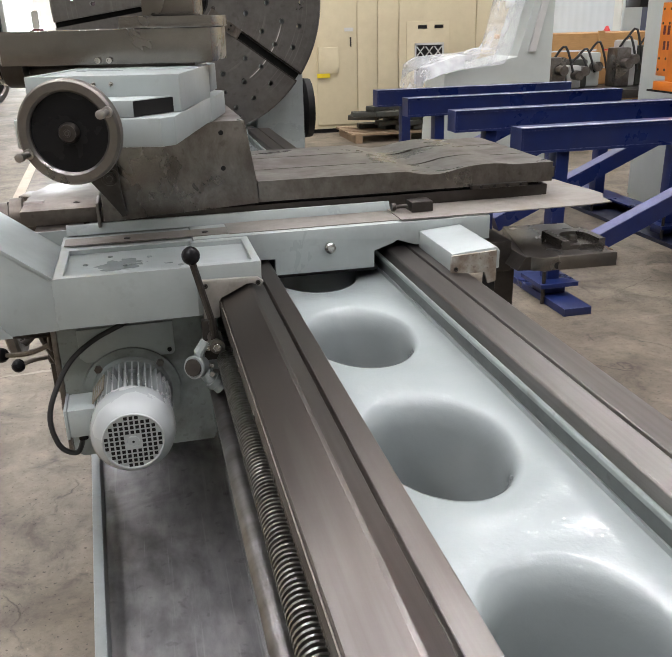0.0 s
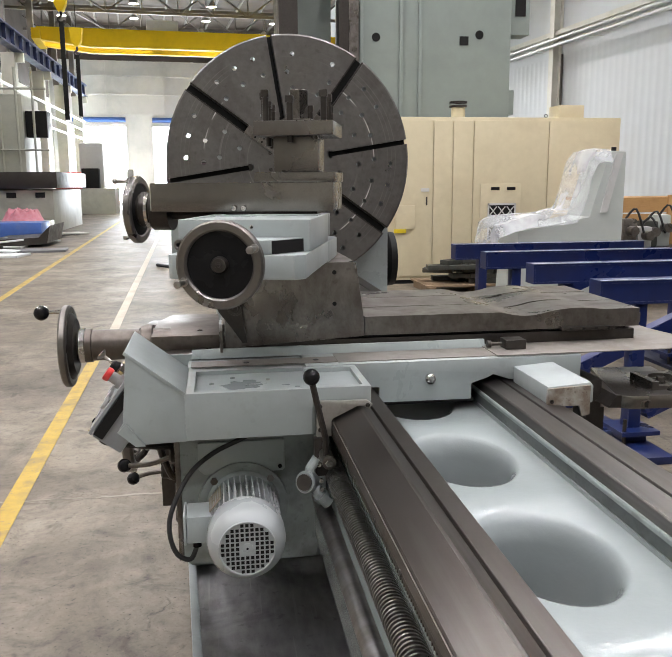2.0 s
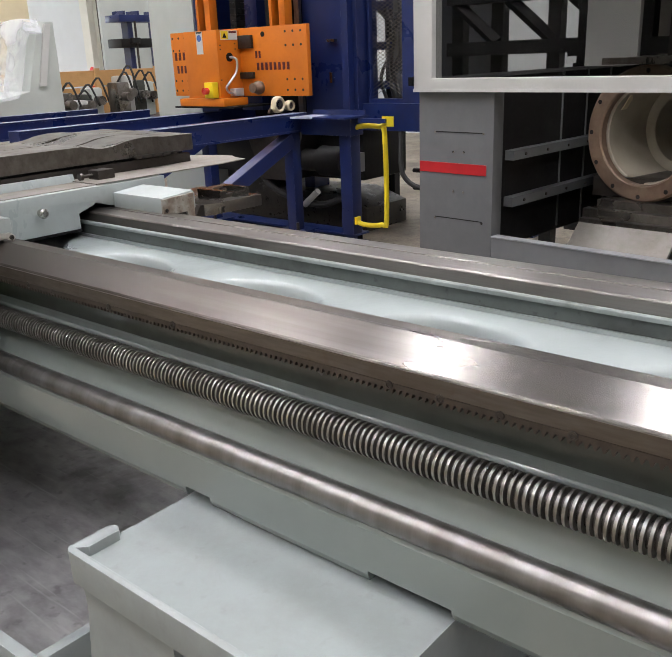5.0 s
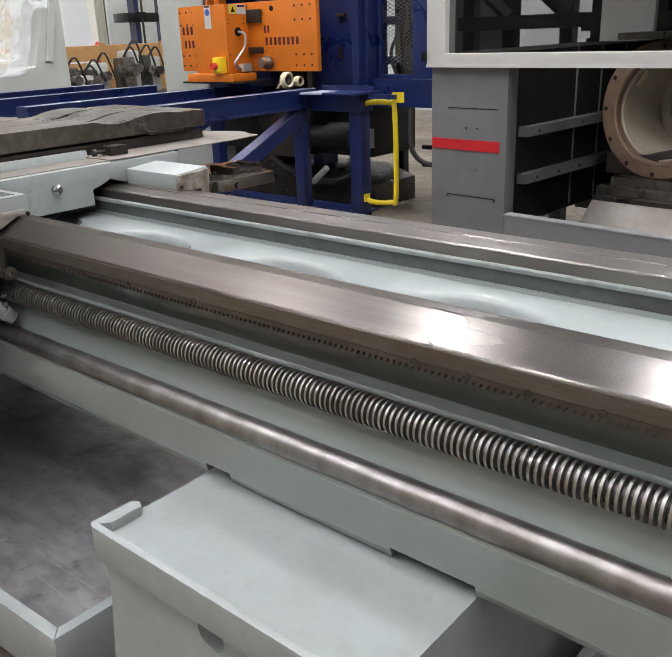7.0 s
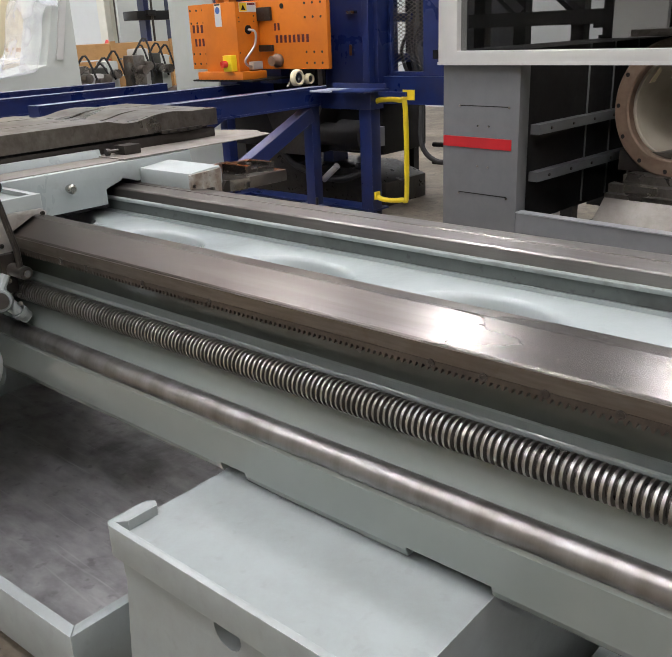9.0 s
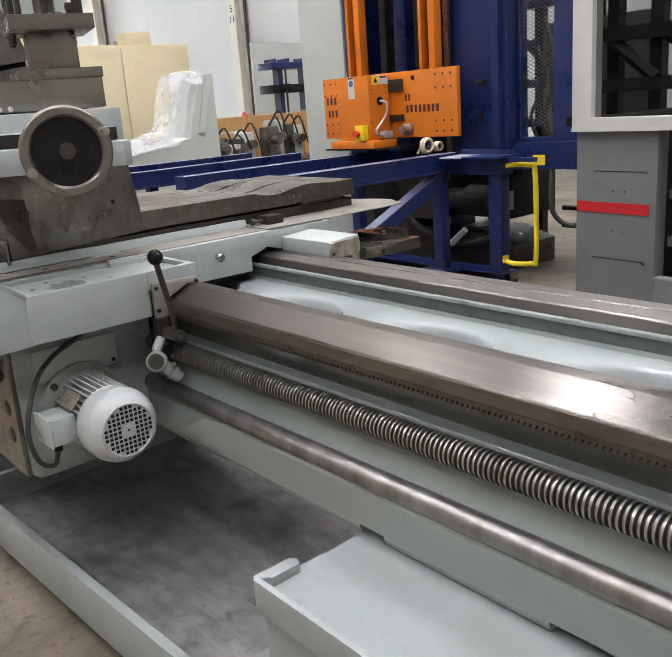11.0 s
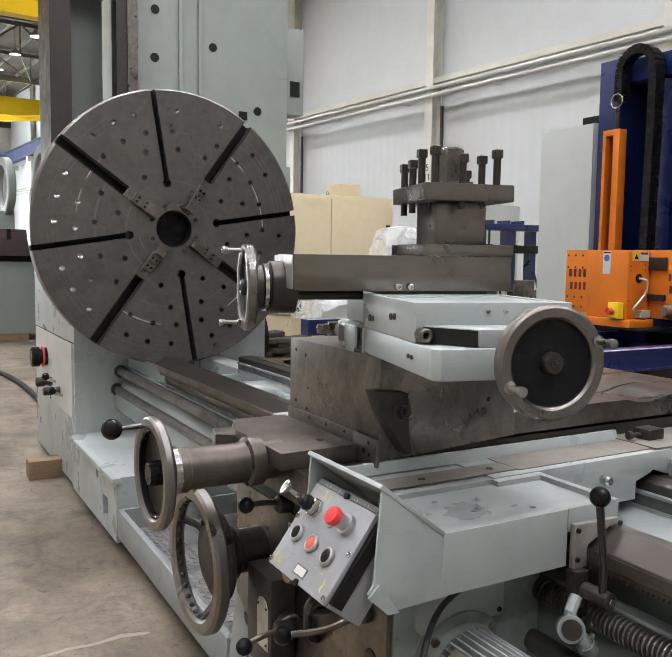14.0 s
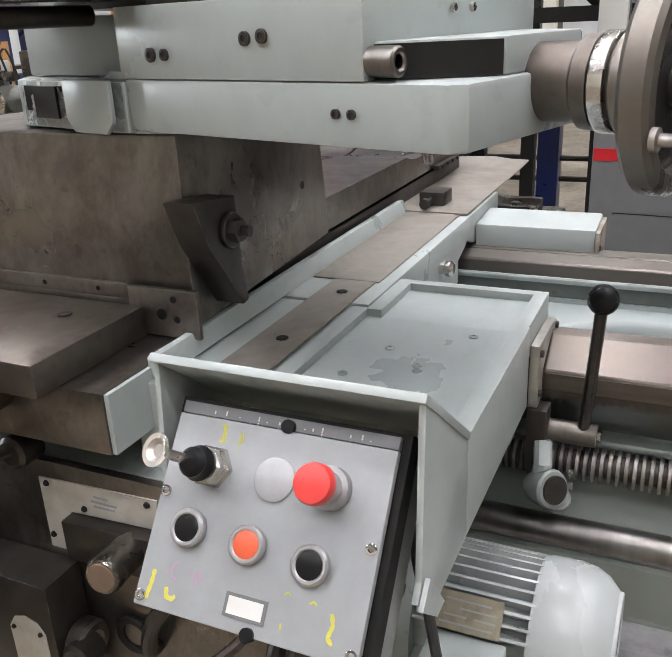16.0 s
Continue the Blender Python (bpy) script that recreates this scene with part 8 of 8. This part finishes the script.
    for x in (3.5, 3.75, 4.0):
        part("cover_seam", gb(x, x + 0.008, 1.772, 1.779, 0.52, 1.3), GREY_M, t)
    part("table", cut(gb(3.35, 4.2, -0.8, 1.55, 0.58, 0.66), gb(3.2, 4.4, 0.9, 0.95, 0.62, 0.8)), STEEL, t, "steel work table", bev=0.004)
    part("fixture", gb(3.4, 3.9, 1.0, 1.5, 0.661, 0.70), STEEL, t)
    for y in (2.1, 1.75, 1.3, 0.7, 0.1):
        part("frame_post", gb(4.3, 4.38, y - 0.05, y + 0.05, 1.32, 2.5), BLACK_MATT, t)
    for z in (1.36, 1.75, 2.2):
        part("frame_beam", gb(4.28, 4.4, -1.2, 2.2, z, z + 0.09), BLACK_MATT, t)
    for y in (1.4, 0.8, 0.2):
        part("frame_brace", tube([rot @ Vector((4.3, y, 1.42)), rot @ Vector((4.3, y - 0.45, 1.78))], 0.05, 4), BLACK_MATT, t)
    part("far_panel", gb(4.5, 4.53, -1.2, 2.2, 0.3, 2.5), SHEET, t, "dull grey rear panel")
    part("inner_panel", gb(3.6, 3.63, 1.45, 1.72, 1.32, 1.9), LIGHT_G, t, "pale scratched inside panel")
    part("red_part", gb(3.9, 3.96, 1.2, 1.33, 1.6, 2.4), RED, t)
    part("inner_post", gb(3.5, 3.56, 1.2, 1.26, 1.35, 2.4), STEEL_DARK, t)
    part("inner_beam", gb(3.35, 4.2, -0.8, 1.5, 1.33, 1.36), STEEL, t)
    cyl_t = thing("bored_pipe", rot @ Vector((3.75, 1.30, 0.70)), "rusty flanged steel pipe lying on the machine table", "pipe")
    ax = rot.to_3x3() @ Vector((0.985, -0.17, 0))
    c0 = rot @ Vector((3.45, 1.32, 1.01))
    part("flange", ring(0.235, 0.315, 0.05, c0, ax, 56, c=0.008), RUST, cyl_t, "brown machined flange ring")
    part("barrel", ring(0.225, 0.27, 0.75, c0 + ax * 0.05, ax, 56, c=0.004), BARREL, cyl_t, "pale lined pipe barrel")
    part("inner_step", ring(0.17, 0.224, 0.1, c0 + ax * 0.35, ax, 48, c=0.004), BARREL, cyl_t)
    part("end_cap", cyl(c0 + ax * 0.78, c0 + ax * 0.80, 0.224, 40), STEEL_DARK, cyl_t)
    part("paper_tag", box(-0.03, 0.03, -0.002, 0.002, -0.04, 0.04, None, Matrix.Translation(c0 + ax * 0.12 + Vector((0.03, 0.165, 0.14))) @ Matrix.Rotation(radians(30), 4, "X")), CREAM, cyl_t)
    for k in range(12):
        a = 2 * math.pi * k / 12
        _, u, v = axes_of(ax)
        p = c0 + (u * math.cos(a) + v * math.sin(a)) * 0.29
        part("flange_hole", cyl(p - ax * 0.001, p + ax * 0.002, 0.011, 10), BLACK_MATT, cyl_t)
    part("cradle", gb(3.5, 4.1, 1.05, 1.58, 0.701, 0.80), STEEL_DARK, cyl_t)
    return t


grey_machine()


def dark_frame():
    t = thing("storage_rack", (4.8, 2.5, 0), "black and dark blue welded steel rack behind the machine", "rack")
    for x, y in ((4.7, 1.9), (4.75, 2.35), (4.8, 2.8), (4.85, 3.15)):
        part("post", box(x, x + 0.09, y, y + 0.09, 0.0, 2.3), BLACK_MATT, t)
    for z in (1.38, 1.72, 2.12):
        part("beam", box(4.71, 4.83, 1.7, 3.2, z, z + 0.09), BLACK_MATT, t)
    for y in (1.95, 2.4, 2.82):
        part("brace", tube([(4.76, y, 1.46), (4.76, y + 0.34, 1.74)], 0.045, 4), BLACK_MATT, t)
    part("top_rail", box(4.7, 4.85, 1.7, 3.2, 2.3, 2.38), BLUE, t)
    return t


dark_frame()

# ---- far machinery ----
def cream_cabinet():
    t = thing("control_cabinet", (4.6, 12.5, 0), "long cream electrical control cabinet with doors and grille", "cabinet")
    part("body", box(2.3, 6.63, 12.0, 12.9, 0.06, 2.55), CREAM, t, bev=0.01)
    part("plinth", box(2.35, 6.6, 12.03, 12.88, 0.0, 0.06), BLACK_MATT, t)
    xs = (2.95, 3.57, 3.88, 4.21, 5.43, 6.6)
    for a, b in zip(xs, xs[1:]):
        d = part("door", box(a + 0.008, b - 0.008, 11.975, 11.9995, 0.12, 2.50), CREAM, t, bev=0.006)
    part("vent_panel", box(4.33, 4.99, 11.955, 11.974, 0.66, 1.54), CREAM, t, bev=0.004)
    for x in (4.50, 4.76):
        part("vent_slot", box(x, x + 0.14, 11.952, 11.956, 1.44, 1.49), BLACK_MATT, t)
    g = part("filter_grille", box(4.46, 4.90, 11.945, 11.9545, 0.68, 1.22), BLACK_MATT, t, "white lattice filter grille")
    bm = bmesh.new()
    for i in range(3):
        for j in range(3):
            x, z = 4.54 + 0.14 * i, 0.78 + 0.17 * j
            for s in (-1, 1):
                m = Matrix.Translation((x, 11.94, z)) @ Matrix.Rotation(radians(50 * s), 4, "Y")
                box(-0.09, 0.09, -0.004, 0.004, -0.008, 0.008, bm, m)
    for a in ((4.45, 4.91, 1.21, 1.24), (4.45, 4.91, 0.66, 0.69), (4.45, 4.475, 0.66, 1.24), (4.885, 4.91, 0.66, 1.24)):
        box(a[0], a[1], 11.935, 11.944, a[2], a[3], bm)
    part("lattice", bm, WHITE, g)
    part("small_door", box(2.98, 3.28, 11.94, 11.974, 0.86, 1.22), CREAM, t, bev=0.004)
    part("warning_label", box(2.95, 3.14, 11.935, 11.9395, 0.80, 0.86), SAFETY, t)
    part("lock", box(3.46, 3.48, 11.955, 11.974, 1.22, 1.35), STEEL_DARK, t)
    part("badge", box(3.38, 3.51, 11.966, 11.974, 1.43, 1.48), WHITE, t)
    for x in (3.72, 3.88, 4.19):
        for j in range(7):
            part("rivet", box(x - 0.008, x + 0.008, 11.968, 11.9745, 0.4 + 0.3 * j, 0.43 + 0.3 * j), CREAM, t)
    part("lifting_eye", ring(0.02, 0.03, 0.012, (5.4, 12.05, 2.58), (0, 1, 0), 16, c=0.003), STEEL_DARK, t)
    part("outlet", box(6.48, 6.56, 11.96, 11.974, 2.02, 2.10), BLACK_MATT, t)
    solo("cream_box", box(5.68, 6.1, 12.2, 12.6, 2.551, 2.76), CREAM, "small cream box on the cabinet roof", "box", bev=0.008)
    v = thing("roof_vent", (4.05, 12.3, 2.551), "rusty round vent on the cabinet roof", "vent")
    part("pipe", cyl((4.05, 12.3, 2.551), (4.05, 12.3, 2.72), 0.11, 18), CREAM, v)
    part("cap", ring(0.06, 0.14, 0.03, (4.05, 12.3, 2.72), (0, 0, 1), 20), STEEL_DARK, v)
    part("cap", ring(0.06, 0.14, 0.03, (4.05, 12.3, 2.78), (0, 0, 1), 20), STEEL_DARK, v)
    return t


cream_cabinet()


def boring_mill():
    t = thing("boring_mill", (3.5, 14, 0), "huge green-grey boring mill column with bolted plates", "boring mill")
    part("column", box(2.62, 5.22, 13.2, 15.6, 0.0, 9.0), COLUMN_G, t, bev=0.02)
    for x in (2.64, 3.30, 3.62):
        part("rib", box(x, x + 0.06, 13.15, 13.1995, 0.5, 9.0), COLUMN_G, t, bev=0.01)
    part("way", box(2.28, 2.60, 13.0, 13.3, 0.4, 9.0), STEEL_DARK, t, "dark greased guide way")
    part("way_light", box(2.44, 2.59, 12.97, 12.9995, 0.4, 9.0), STEEL, t)
    part("recess", box(1.6, 2.28, 13.9, 14.0, 0.4, 9.0), COLUMN_G, t)
    part("left_way", box(1.32, 1.62, 13.0, 13.9, 0.4, 9.0), STEEL_DARK, t)
    part("cross_web", box(1.6, 2.3, 13.3, 13.9, 5.55, 5.75), COLUMN_G, t)
    part("side_box", box(5.24, 5.58, 13.3, 13.7, 4.0, 5.45), COLUMN_G, t, bev=0.01)
    part("box_window", box(5.32, 5.5, 13.285, 13.2995, 4.3, 4.56), BLACK_MATT, t)
    part("lower_box", box(5.24, 5.34, 13.3, 13.6, 2.7, 3.1), COLUMN_G, t)
    for x, z in ((2.93, 5.35), (2.92, 4.62), (2.92, 3.9), (2.92, 3.2), (3.88, 4.9), (4.67, 3.97), (2.93, 6.1), (3.9, 6.0)):
        part("access_hole", cyl((x, 13.1998, z), (x, 13.193, z), 0.07, 18), BLACK_MATT, t)
    part("emblem", box(4.33, 4.48, 13.185, 13.1995, 3.8, 3.94), BLACK_MATT, t)
    part("seam", box(5.08, 5.2, 13.196, 13.1998, 4.552, 4.558), GREY_M, t)
    tb = thing("mill_table", (-0.8, 16.4, 0), "long grey machine bed with brown steel T-slot table", "machine bed")
    part("bed", box(-0.62, 1.6, 15.7, 17.4, 0.12, 1.40), COLUMN_G, tb, bev=0.02)
    # the shaded gap below the table is a black box
    part("shadow_gap", box(-0.6, 1.6, 15.75, 17.4, 1.40, 1.50), BLACK_MATT, tb)
    part("table", box(-0.65, 1.5, 15.55, 17.5, 1.50, 1.96), TABLE_P, tb, "purple-brown oiled steel table", bev=0.01)
    for x in (-0.3, 0.1, 0.3, 0.7, 1.0):
        part("slot", box(x, x + 0.07, 15.535, 15.549, 1.78, 1.96), BLACK_MATT, tb)
    for x in (-0.5, 0.75):
        part("timber", box(x, x + 0.6, 15.66, 15.95, 0.0, 0.12), WOOD, tb, "timber packing")
    st = thing("steady_rest", (1.4, 17.0, 1.961), "grey ring-shaped steady rests on the machine table", "steady rest")
    for x, z, r in ((1.05, 2.75, 0.55), (1.75, 2.95, 0.65)):
        part("ring", ring(r * 0.7, r, 0.14, (x, 16.6, z), (1, 0.12, 0), 36, c=0.02), COLUMN_G, st)
        part("foot", box(x - 0.2, x + 0.2, 16.4, 16.9, 1.961, z - r * 0.8), COLUMN_G, st)
    for k in range(5):
        x = -0.55 + 0.2 * k
        solo("steel_plate", box(x, x + 0.7, 15.9 + 0.1 * k, 16.5 + 0.1 * k, 1.961 + 0.04 * k, 1.99 + 0.04 * k, None, Matrix.Translation((0, 0, 0))), PIPE if k % 2 else STEEL_DARK, "loose steel plate stacked on the machine table", "steel plate", group="plates on table")
    return t


boring_mill()


def wrapped_console():
    t = thing("operator_console", (4.1, 8.8, 0), "light grey operator console wrapped in clear plastic film", "console")
    part("body", prism([(3.55, 0.0), (4.85, 0.0), (4.85, 1.90), (4.66, 1.91), (4.44, 1.17), (3.6, 1.02)], "y", 8.5, 9.1), CAB_G, t, bev=0.01)
    part("side_band", prism([(4.56, 1.22), (4.64, 1.22), (4.80, 1.88), (4.72, 1.88)], "y", 8.47, 8.499), LIGHT_G, t)
    bm = bmesh.new()
    n, mm = 26, 12
    prof = [(3.30, 0.86), (3.34, 1.08), (3.48, 1.16), (3.80, 1.20), (4.10, 1.21), (4.28, 1.26), (4.36, 1.50), (4.42, 1.75), (4.48, 1.93), (4.62, 1.94)]
    g = []
    for j in range(mm + 1):
        row = []
        for i in range(n + 1):
            s = i / n * (len(prof) - 1)
            k = min(int(s), len(prof) - 2)
            f = s - k
            x = prof[k][0] * (1 - f) + prof[k + 1][0] * f
            z = prof[k][1] * (1 - f) + prof[k + 1][1] * f
            y = 8.40 + 0.78 * j / mm
            q = noise.noise(Vector((x * 4, y * 4, z * 4)))
            row.append(bm.verts.new((x - 0.03 * q, y + 0.015 * q, z + 0.035 * q - (0.14 if j in (0, mm) else 0.0))))
        g.append(row)
    for j in range(mm):
        for i in range(n):
            bm.faces.new((g[j][i], g[j][i + 1], g[j + 1][i + 1], g[j + 1][i]))
    ob = part("plastic_film", bm, WRAP, t, "crumpled clear plastic film")
    sm = ob.modifiers.new("s", "SOLIDIFY")
    sm.thickness = 0.004
    return t


wrapped_console()


def crate_and_parts():
    t = thing("wooden_crate", (6.1, 10.2, 0), "open orange-brown plank crate", "crate")
    for k in range(6):
        part("plank", box(5.25, 7.4, 10.0, 10.04, 0.05 + 0.22 * k, 0.25 + 0.22 * k), CRATE, t)
    for x in (5.25, 6.3, 7.34):
        part("batten", box(x, x + 0.08, 9.96, 9.9995, 0.0, 1.38), CRATE, t)
    part("top", box(5.25, 7.42, 10.04, 10.9, 1.30, 1.35), CRATE, t)
    rnd = random.Random(3)
    for k in range(9):
        x, y = 5.4 + 0.2 * k + rnd.random() * 0.1, 9.2 + rnd.random() * 0.5
        m = (STEEL, PIPE, IRON, CAB_G)[k % 4]
        h = 0.25 + rnd.random() * 0.35
        g = thing("machine_part", (x, y, 0.72), "assorted grey machine part on the bench", "machine part", group="parts on bench")
        part("casting", box(x - 0.1, x + 0.1, y - 0.12, y + 0.12, 0.721, 0.72 + h), m, g, bev=0.03)
        part("spigot", cyl((x, y - 0.12, 0.72 + h * 0.6), (x, y - 0.25, 0.72 + h * 0.6), 0.06, 14), STEEL, g)
        part("hose", tube([(x, y, 0.72 + h), (x + 0.08, y - 0.1, 0.84 + h), (x + 0.2, y - 0.12, 0.9)], 0.015, 6, round_n=4), RUBBER, g)
    solo("work_bench", box(5.2, 7.4, 8.95, 9.9, 0.62, 0.72), STEEL_DARK, "low dark steel bench with loose parts", "bench", bev=0.01)
    for x in (5.3, 7.2):
        solo("bench_trestle", box(x, x + 0.1, 9.0, 9.8, 0.0, 0.62), BLUE, "dark blue trestle under the bench", "trestle", group="trestles")
    e = thing("fire_extinguisher", (7.9, 12.4, 0.9), "small red fire extinguisher by the wall", "fire extinguisher")
    part("bottle", turn([(0, 0.07), (0.4, 0.07), (0.46, 0.04), (0.5, 0.02)], (7.9, 12.4, 0.9), (0, 0, 1), 16), RED, e)
    part("shelf", box(7.6, 8.2, 12.3, 12.6, 0.0, 0.899), CAB_G, e)
    p = thing("pallet", (3.9, 11.3, 0), "rough wooden pallet on the floor", "pallet")
    for k in range(6):
        part("plank", box(3.15, 4.75, 10.75 + 0.16 * k, 10.87 + 0.16 * k, 0.10, 0.125), WOOD, p)
    for x in (3.2, 3.9, 4.6):
        part("bearer", box(x, x + 0.1, 10.75, 11.67, 0.0, 0.0995), WOOD, p)
    for k in range(28):
        x, y = 3.4 + rnd.random() * 1.05, 10.85 + rnd.random() * 0.55
        z = 0.126 + 0.069 * (k // 6)
        g = Matrix.Translation((x, y, z)) @ Matrix.Rotation(rnd.uniform(-0.5, 0.5), 4, "Z")
        solo("iron_part", cut(box(-0.22, 0.22, -0.09, 0.09, 0, 0.068, None, g), box(-0.13, 0.05 + 0.003 * k, -0.04, 0.05, 0.03, 0.2, None, g)), IRON, "dark oily cast iron part piled on the pallet", "iron part", bev=0.012, group="iron parts")


crate_and_parts()


def aisle_left():
    t = thing("planer_machine", (-8, 34, 0), "large cream and grey machine tool beside the aisle", "machine tool")
    part("column", box(-9.6, -6.95, 33.0, 36.0, 0.0, 5.0), MACH_L, t, bev=0.03)
    part("table", box(-9.8, -4.75, 27.0, 33.0, 1.45, 1.98), STEEL_DARK, t, "dark steel table", bev=0.02)
    part("base", box(-9.4, -4.95, 27.3, 32.9, 0.0, 1.40), MACH_L, t, bev=0.03)
    part("head", box(-6.9, -6.1, 33.2, 34.0, 3.4, 4.4), BLACK_MATT, t, bev=0.02)
    for k in range(5):
        part("ladder_rail", cyl((-9.0 + 0.62 * k, 32.9, 2.0), (-9.0 + 0.62 * k, 32.9, 6.0), 0.05, 6), MACH_L, t)
    for z in (2.9, 5.2):
        part("platform_rail", cyl((-9.4, 32.9, z), (-6.0, 32.9, z), 0.05, 6), MACH_L, t)
    for k in range(4):
        part("slot", box(-5.5 - 0.9 * k, -5.2 - 0.9 * k, 27.25, 27.29, 1.15, 1.32), BLACK_MATT, t)
    u = thing("milling_machine", (-8.2, 46, 0), "cream and red machine tool near the doors", "machine tool")
    part("base", box(-8.4, -4.9, 44.0, 46.0, 0.0, 1.35), MACH_L, u, bev=0.03)
    part("red_guard", box(-7.9, -6.6, 43.9, 44.5, 1.352, 2.2), RED, u)
    part("cabin", box(-6.75, -5.5, 44.6, 46.0, 1.352, 3.75), LIGHT_G, u, bev=0.12)
    part("tool_head", box(-6.6, -5.7, 44.1, 44.58, 1.352, 2.4), BLACK_MATT, u, bev=0.05)
    v = thing("red_machine", (-4.6, 48, 0), "red machine beside the doorway", "machine")
    part("body", box(-4.75, -4.05, 47.5, 48.5, 0.0, 1.5), BRICK_RED, v, bev=0.05)
    part("guard", box(-4.7, -4.3, 47.3, 47.49, 0.3, 1.0), RED, v, bev=0.03)
    part("head", box(-4.6, -4.2, 47.5, 48.0, 1.5, 2.4), LIGHT_G, v, bev=0.05)
    rnd = random.Random(8)
    for k in range(7):
        x, y = -6.6 + rnd.random() * 2.3, 17.5 + 1.0 * k + rnd.random()
        m = Matrix.Translation((x, y, 0.0)) @ Matrix.Rotation(rnd.uniform(-0.3, 0.3), 4, "Z")
        solo("sheet_panel", box(-1.0, 1.0, -0.4, 0.4, 0.0, 0.05, None, m), (LIGHT_G, WALL_W, GREY_M)[k % 3], "loose painted sheet metal panel lying on the floor", "sheet panel", bev=0.004, group="loose panels")
    solo("blue_crate", box(-7.2, -4.6, 23.4, 24.6, 0.0, 0.52), BLUE_L, "blue painted steel cover lying on the floor", "steel cover", bev=0.03)
    solo("dark_channel", prism([(-5.4, 0.2), (-4.2, 0.25), (-3.9, 0.55), (-4.0, 0.1), (-5.2, 0.0)], "y", 21.0, 23.0), STEEL_DARK, "bent dark sheet metal guard", "guard")
    bm = bmesh.new()
    n = 26
    g = []
    for i in range(n + 1):
        row = []
        for j in range(n + 1):
            u_, v_ = i / n * 2 - 1, j / n * 2 - 1
            hgt = min(1.0, 2.2 * max(0.0, 1 - u_ * u_ - v_ * v_)) * 0.5
            q = noise.noise(Vector((u_ * 5, v_ * 5, 1.7)))
            row.append(bm.verts.new((-5.75 + u_ * 0.62, 26.4 + v_ * 0.6, 0.45 + max(0.0, 0.62 * hgt * (0.95 + 0.6 * q)))))
        g.append(row)
    for i in range(n):
        for j in range(n):
            bm.faces.new((g[i][j], g[i + 1][j], g[i + 1][j + 1], g[i][j + 1]))
    solo("sheeting_stack", box(-6.9, -4.9, 25.7, 26.98, 0.0, 0.45), MACH_L, "low cream machine base under pink sheeting", "machine base", bev=0.03)
    solo("pink_sheeting", bm, PINK, "crumpled pink plastic sheeting", "plastic sheeting", kind="stuff")
    for k, (x, y, w, d, z, ry, mat) in enumerate(((-4.9, 19.0, 1.3, 0.5, 0.10, 4, WALL_W), (-5.2, 20.2, 1.6, 0.4, 0.16, -5, LIGHT_G), (-4.6, 22.2, 1.4, 0.35, 0.12, 6, WALL_W), (-4.3, 26.0, 1.2, 0.5, 0.05, 3, WALL_C), (-5.0, 18.0, 0.9, 0.5, 0.06, -4, IRON))):
        m = Matrix.Translation((x, y, z)) @ Matrix.Rotation(radians(ry), 4, "Y") @ Matrix.Rotation(0.3 * k, 4, "Z")
        solo("machine_cover", box(-w / 2, w / 2, -d / 2, d / 2, 0, 0.03, None, m), mat, "bent painted machine cover lying on scrap", "machine cover", bev=0.004, group="loose covers")
        solo("scrap_block", box(x - 0.3, x + 0.3, y - 0.15, y + 0.15, 0, z - 0.04), IRON, "dark scrap block under a cover", "scrap block", bev=0.01, group="scrap blocks")
    solo("blue_box", box(-7.6, -6.4, 24.0, 24.8, 0.0, 1.5), BLUE_L, "dark blue steel box", "box", bev=0.02)
    solo("cable_on_floor", tube([(-0.9, 15.6, 0.03), (-0.31, 14.5, 0.03), (0.1, 12.8, 0.03), (0.4, 11.6, 0.03), (0.52, 10.2, 0.03), (0.5, 7.7, 0.03)], 0.03, 8, round_n=8), RUBBER, "thick black cable snaking over the floor", "cable")


aisle_left()


def far_lathe():
    t = thing("far_lathe", (0.9, 28, 0), "pale cream machine with covers beyond the machine table", "machine tool")
    part("base", box(-0.9, 2.6, 27.4, 28.9, 0.0, 1.2), MACH_L, t, bev=0.04)
    part("headstock", box(1.2, 2.5, 27.3, 28.8, 1.202, 3.0), MACH_L, t, bev=0.06)
    part("slide", box(-0.7, 0.9, 27.5, 28.6, 1.202, 1.55), STEEL_DARK, t, bev=0.03)
    part("tower", box(-0.2, 0.3, 27.7, 28.5, 1.552, 2.9), COLUMN_G, t, bev=0.03)
    part("window", box(1.45, 2.2, 27.285, 27.299, 1.9, 2.6), BLACK_MATT, t)
    for x in (-0.6, 0.2, 1.0):
        part("guard", box(x, x + 0.6, 27.2, 27.24, 1.15, 1.75), WALL_W, t)
    for k in range(5):
        x = -0.4 + 0.55 * k
        solo("white_panel", box(x, x + 0.4, 19.6 + 0.2 * k, 19.66 + 0.2 * k, 0.0, 1.6 + 0.25 * (k % 3), None, None), (WALL_W, LIGHT_G, PIPE)[k % 3], "pale sheet panel standing on the floor", "sheet panel", bev=0.004, group="standing panels")


far_lathe()
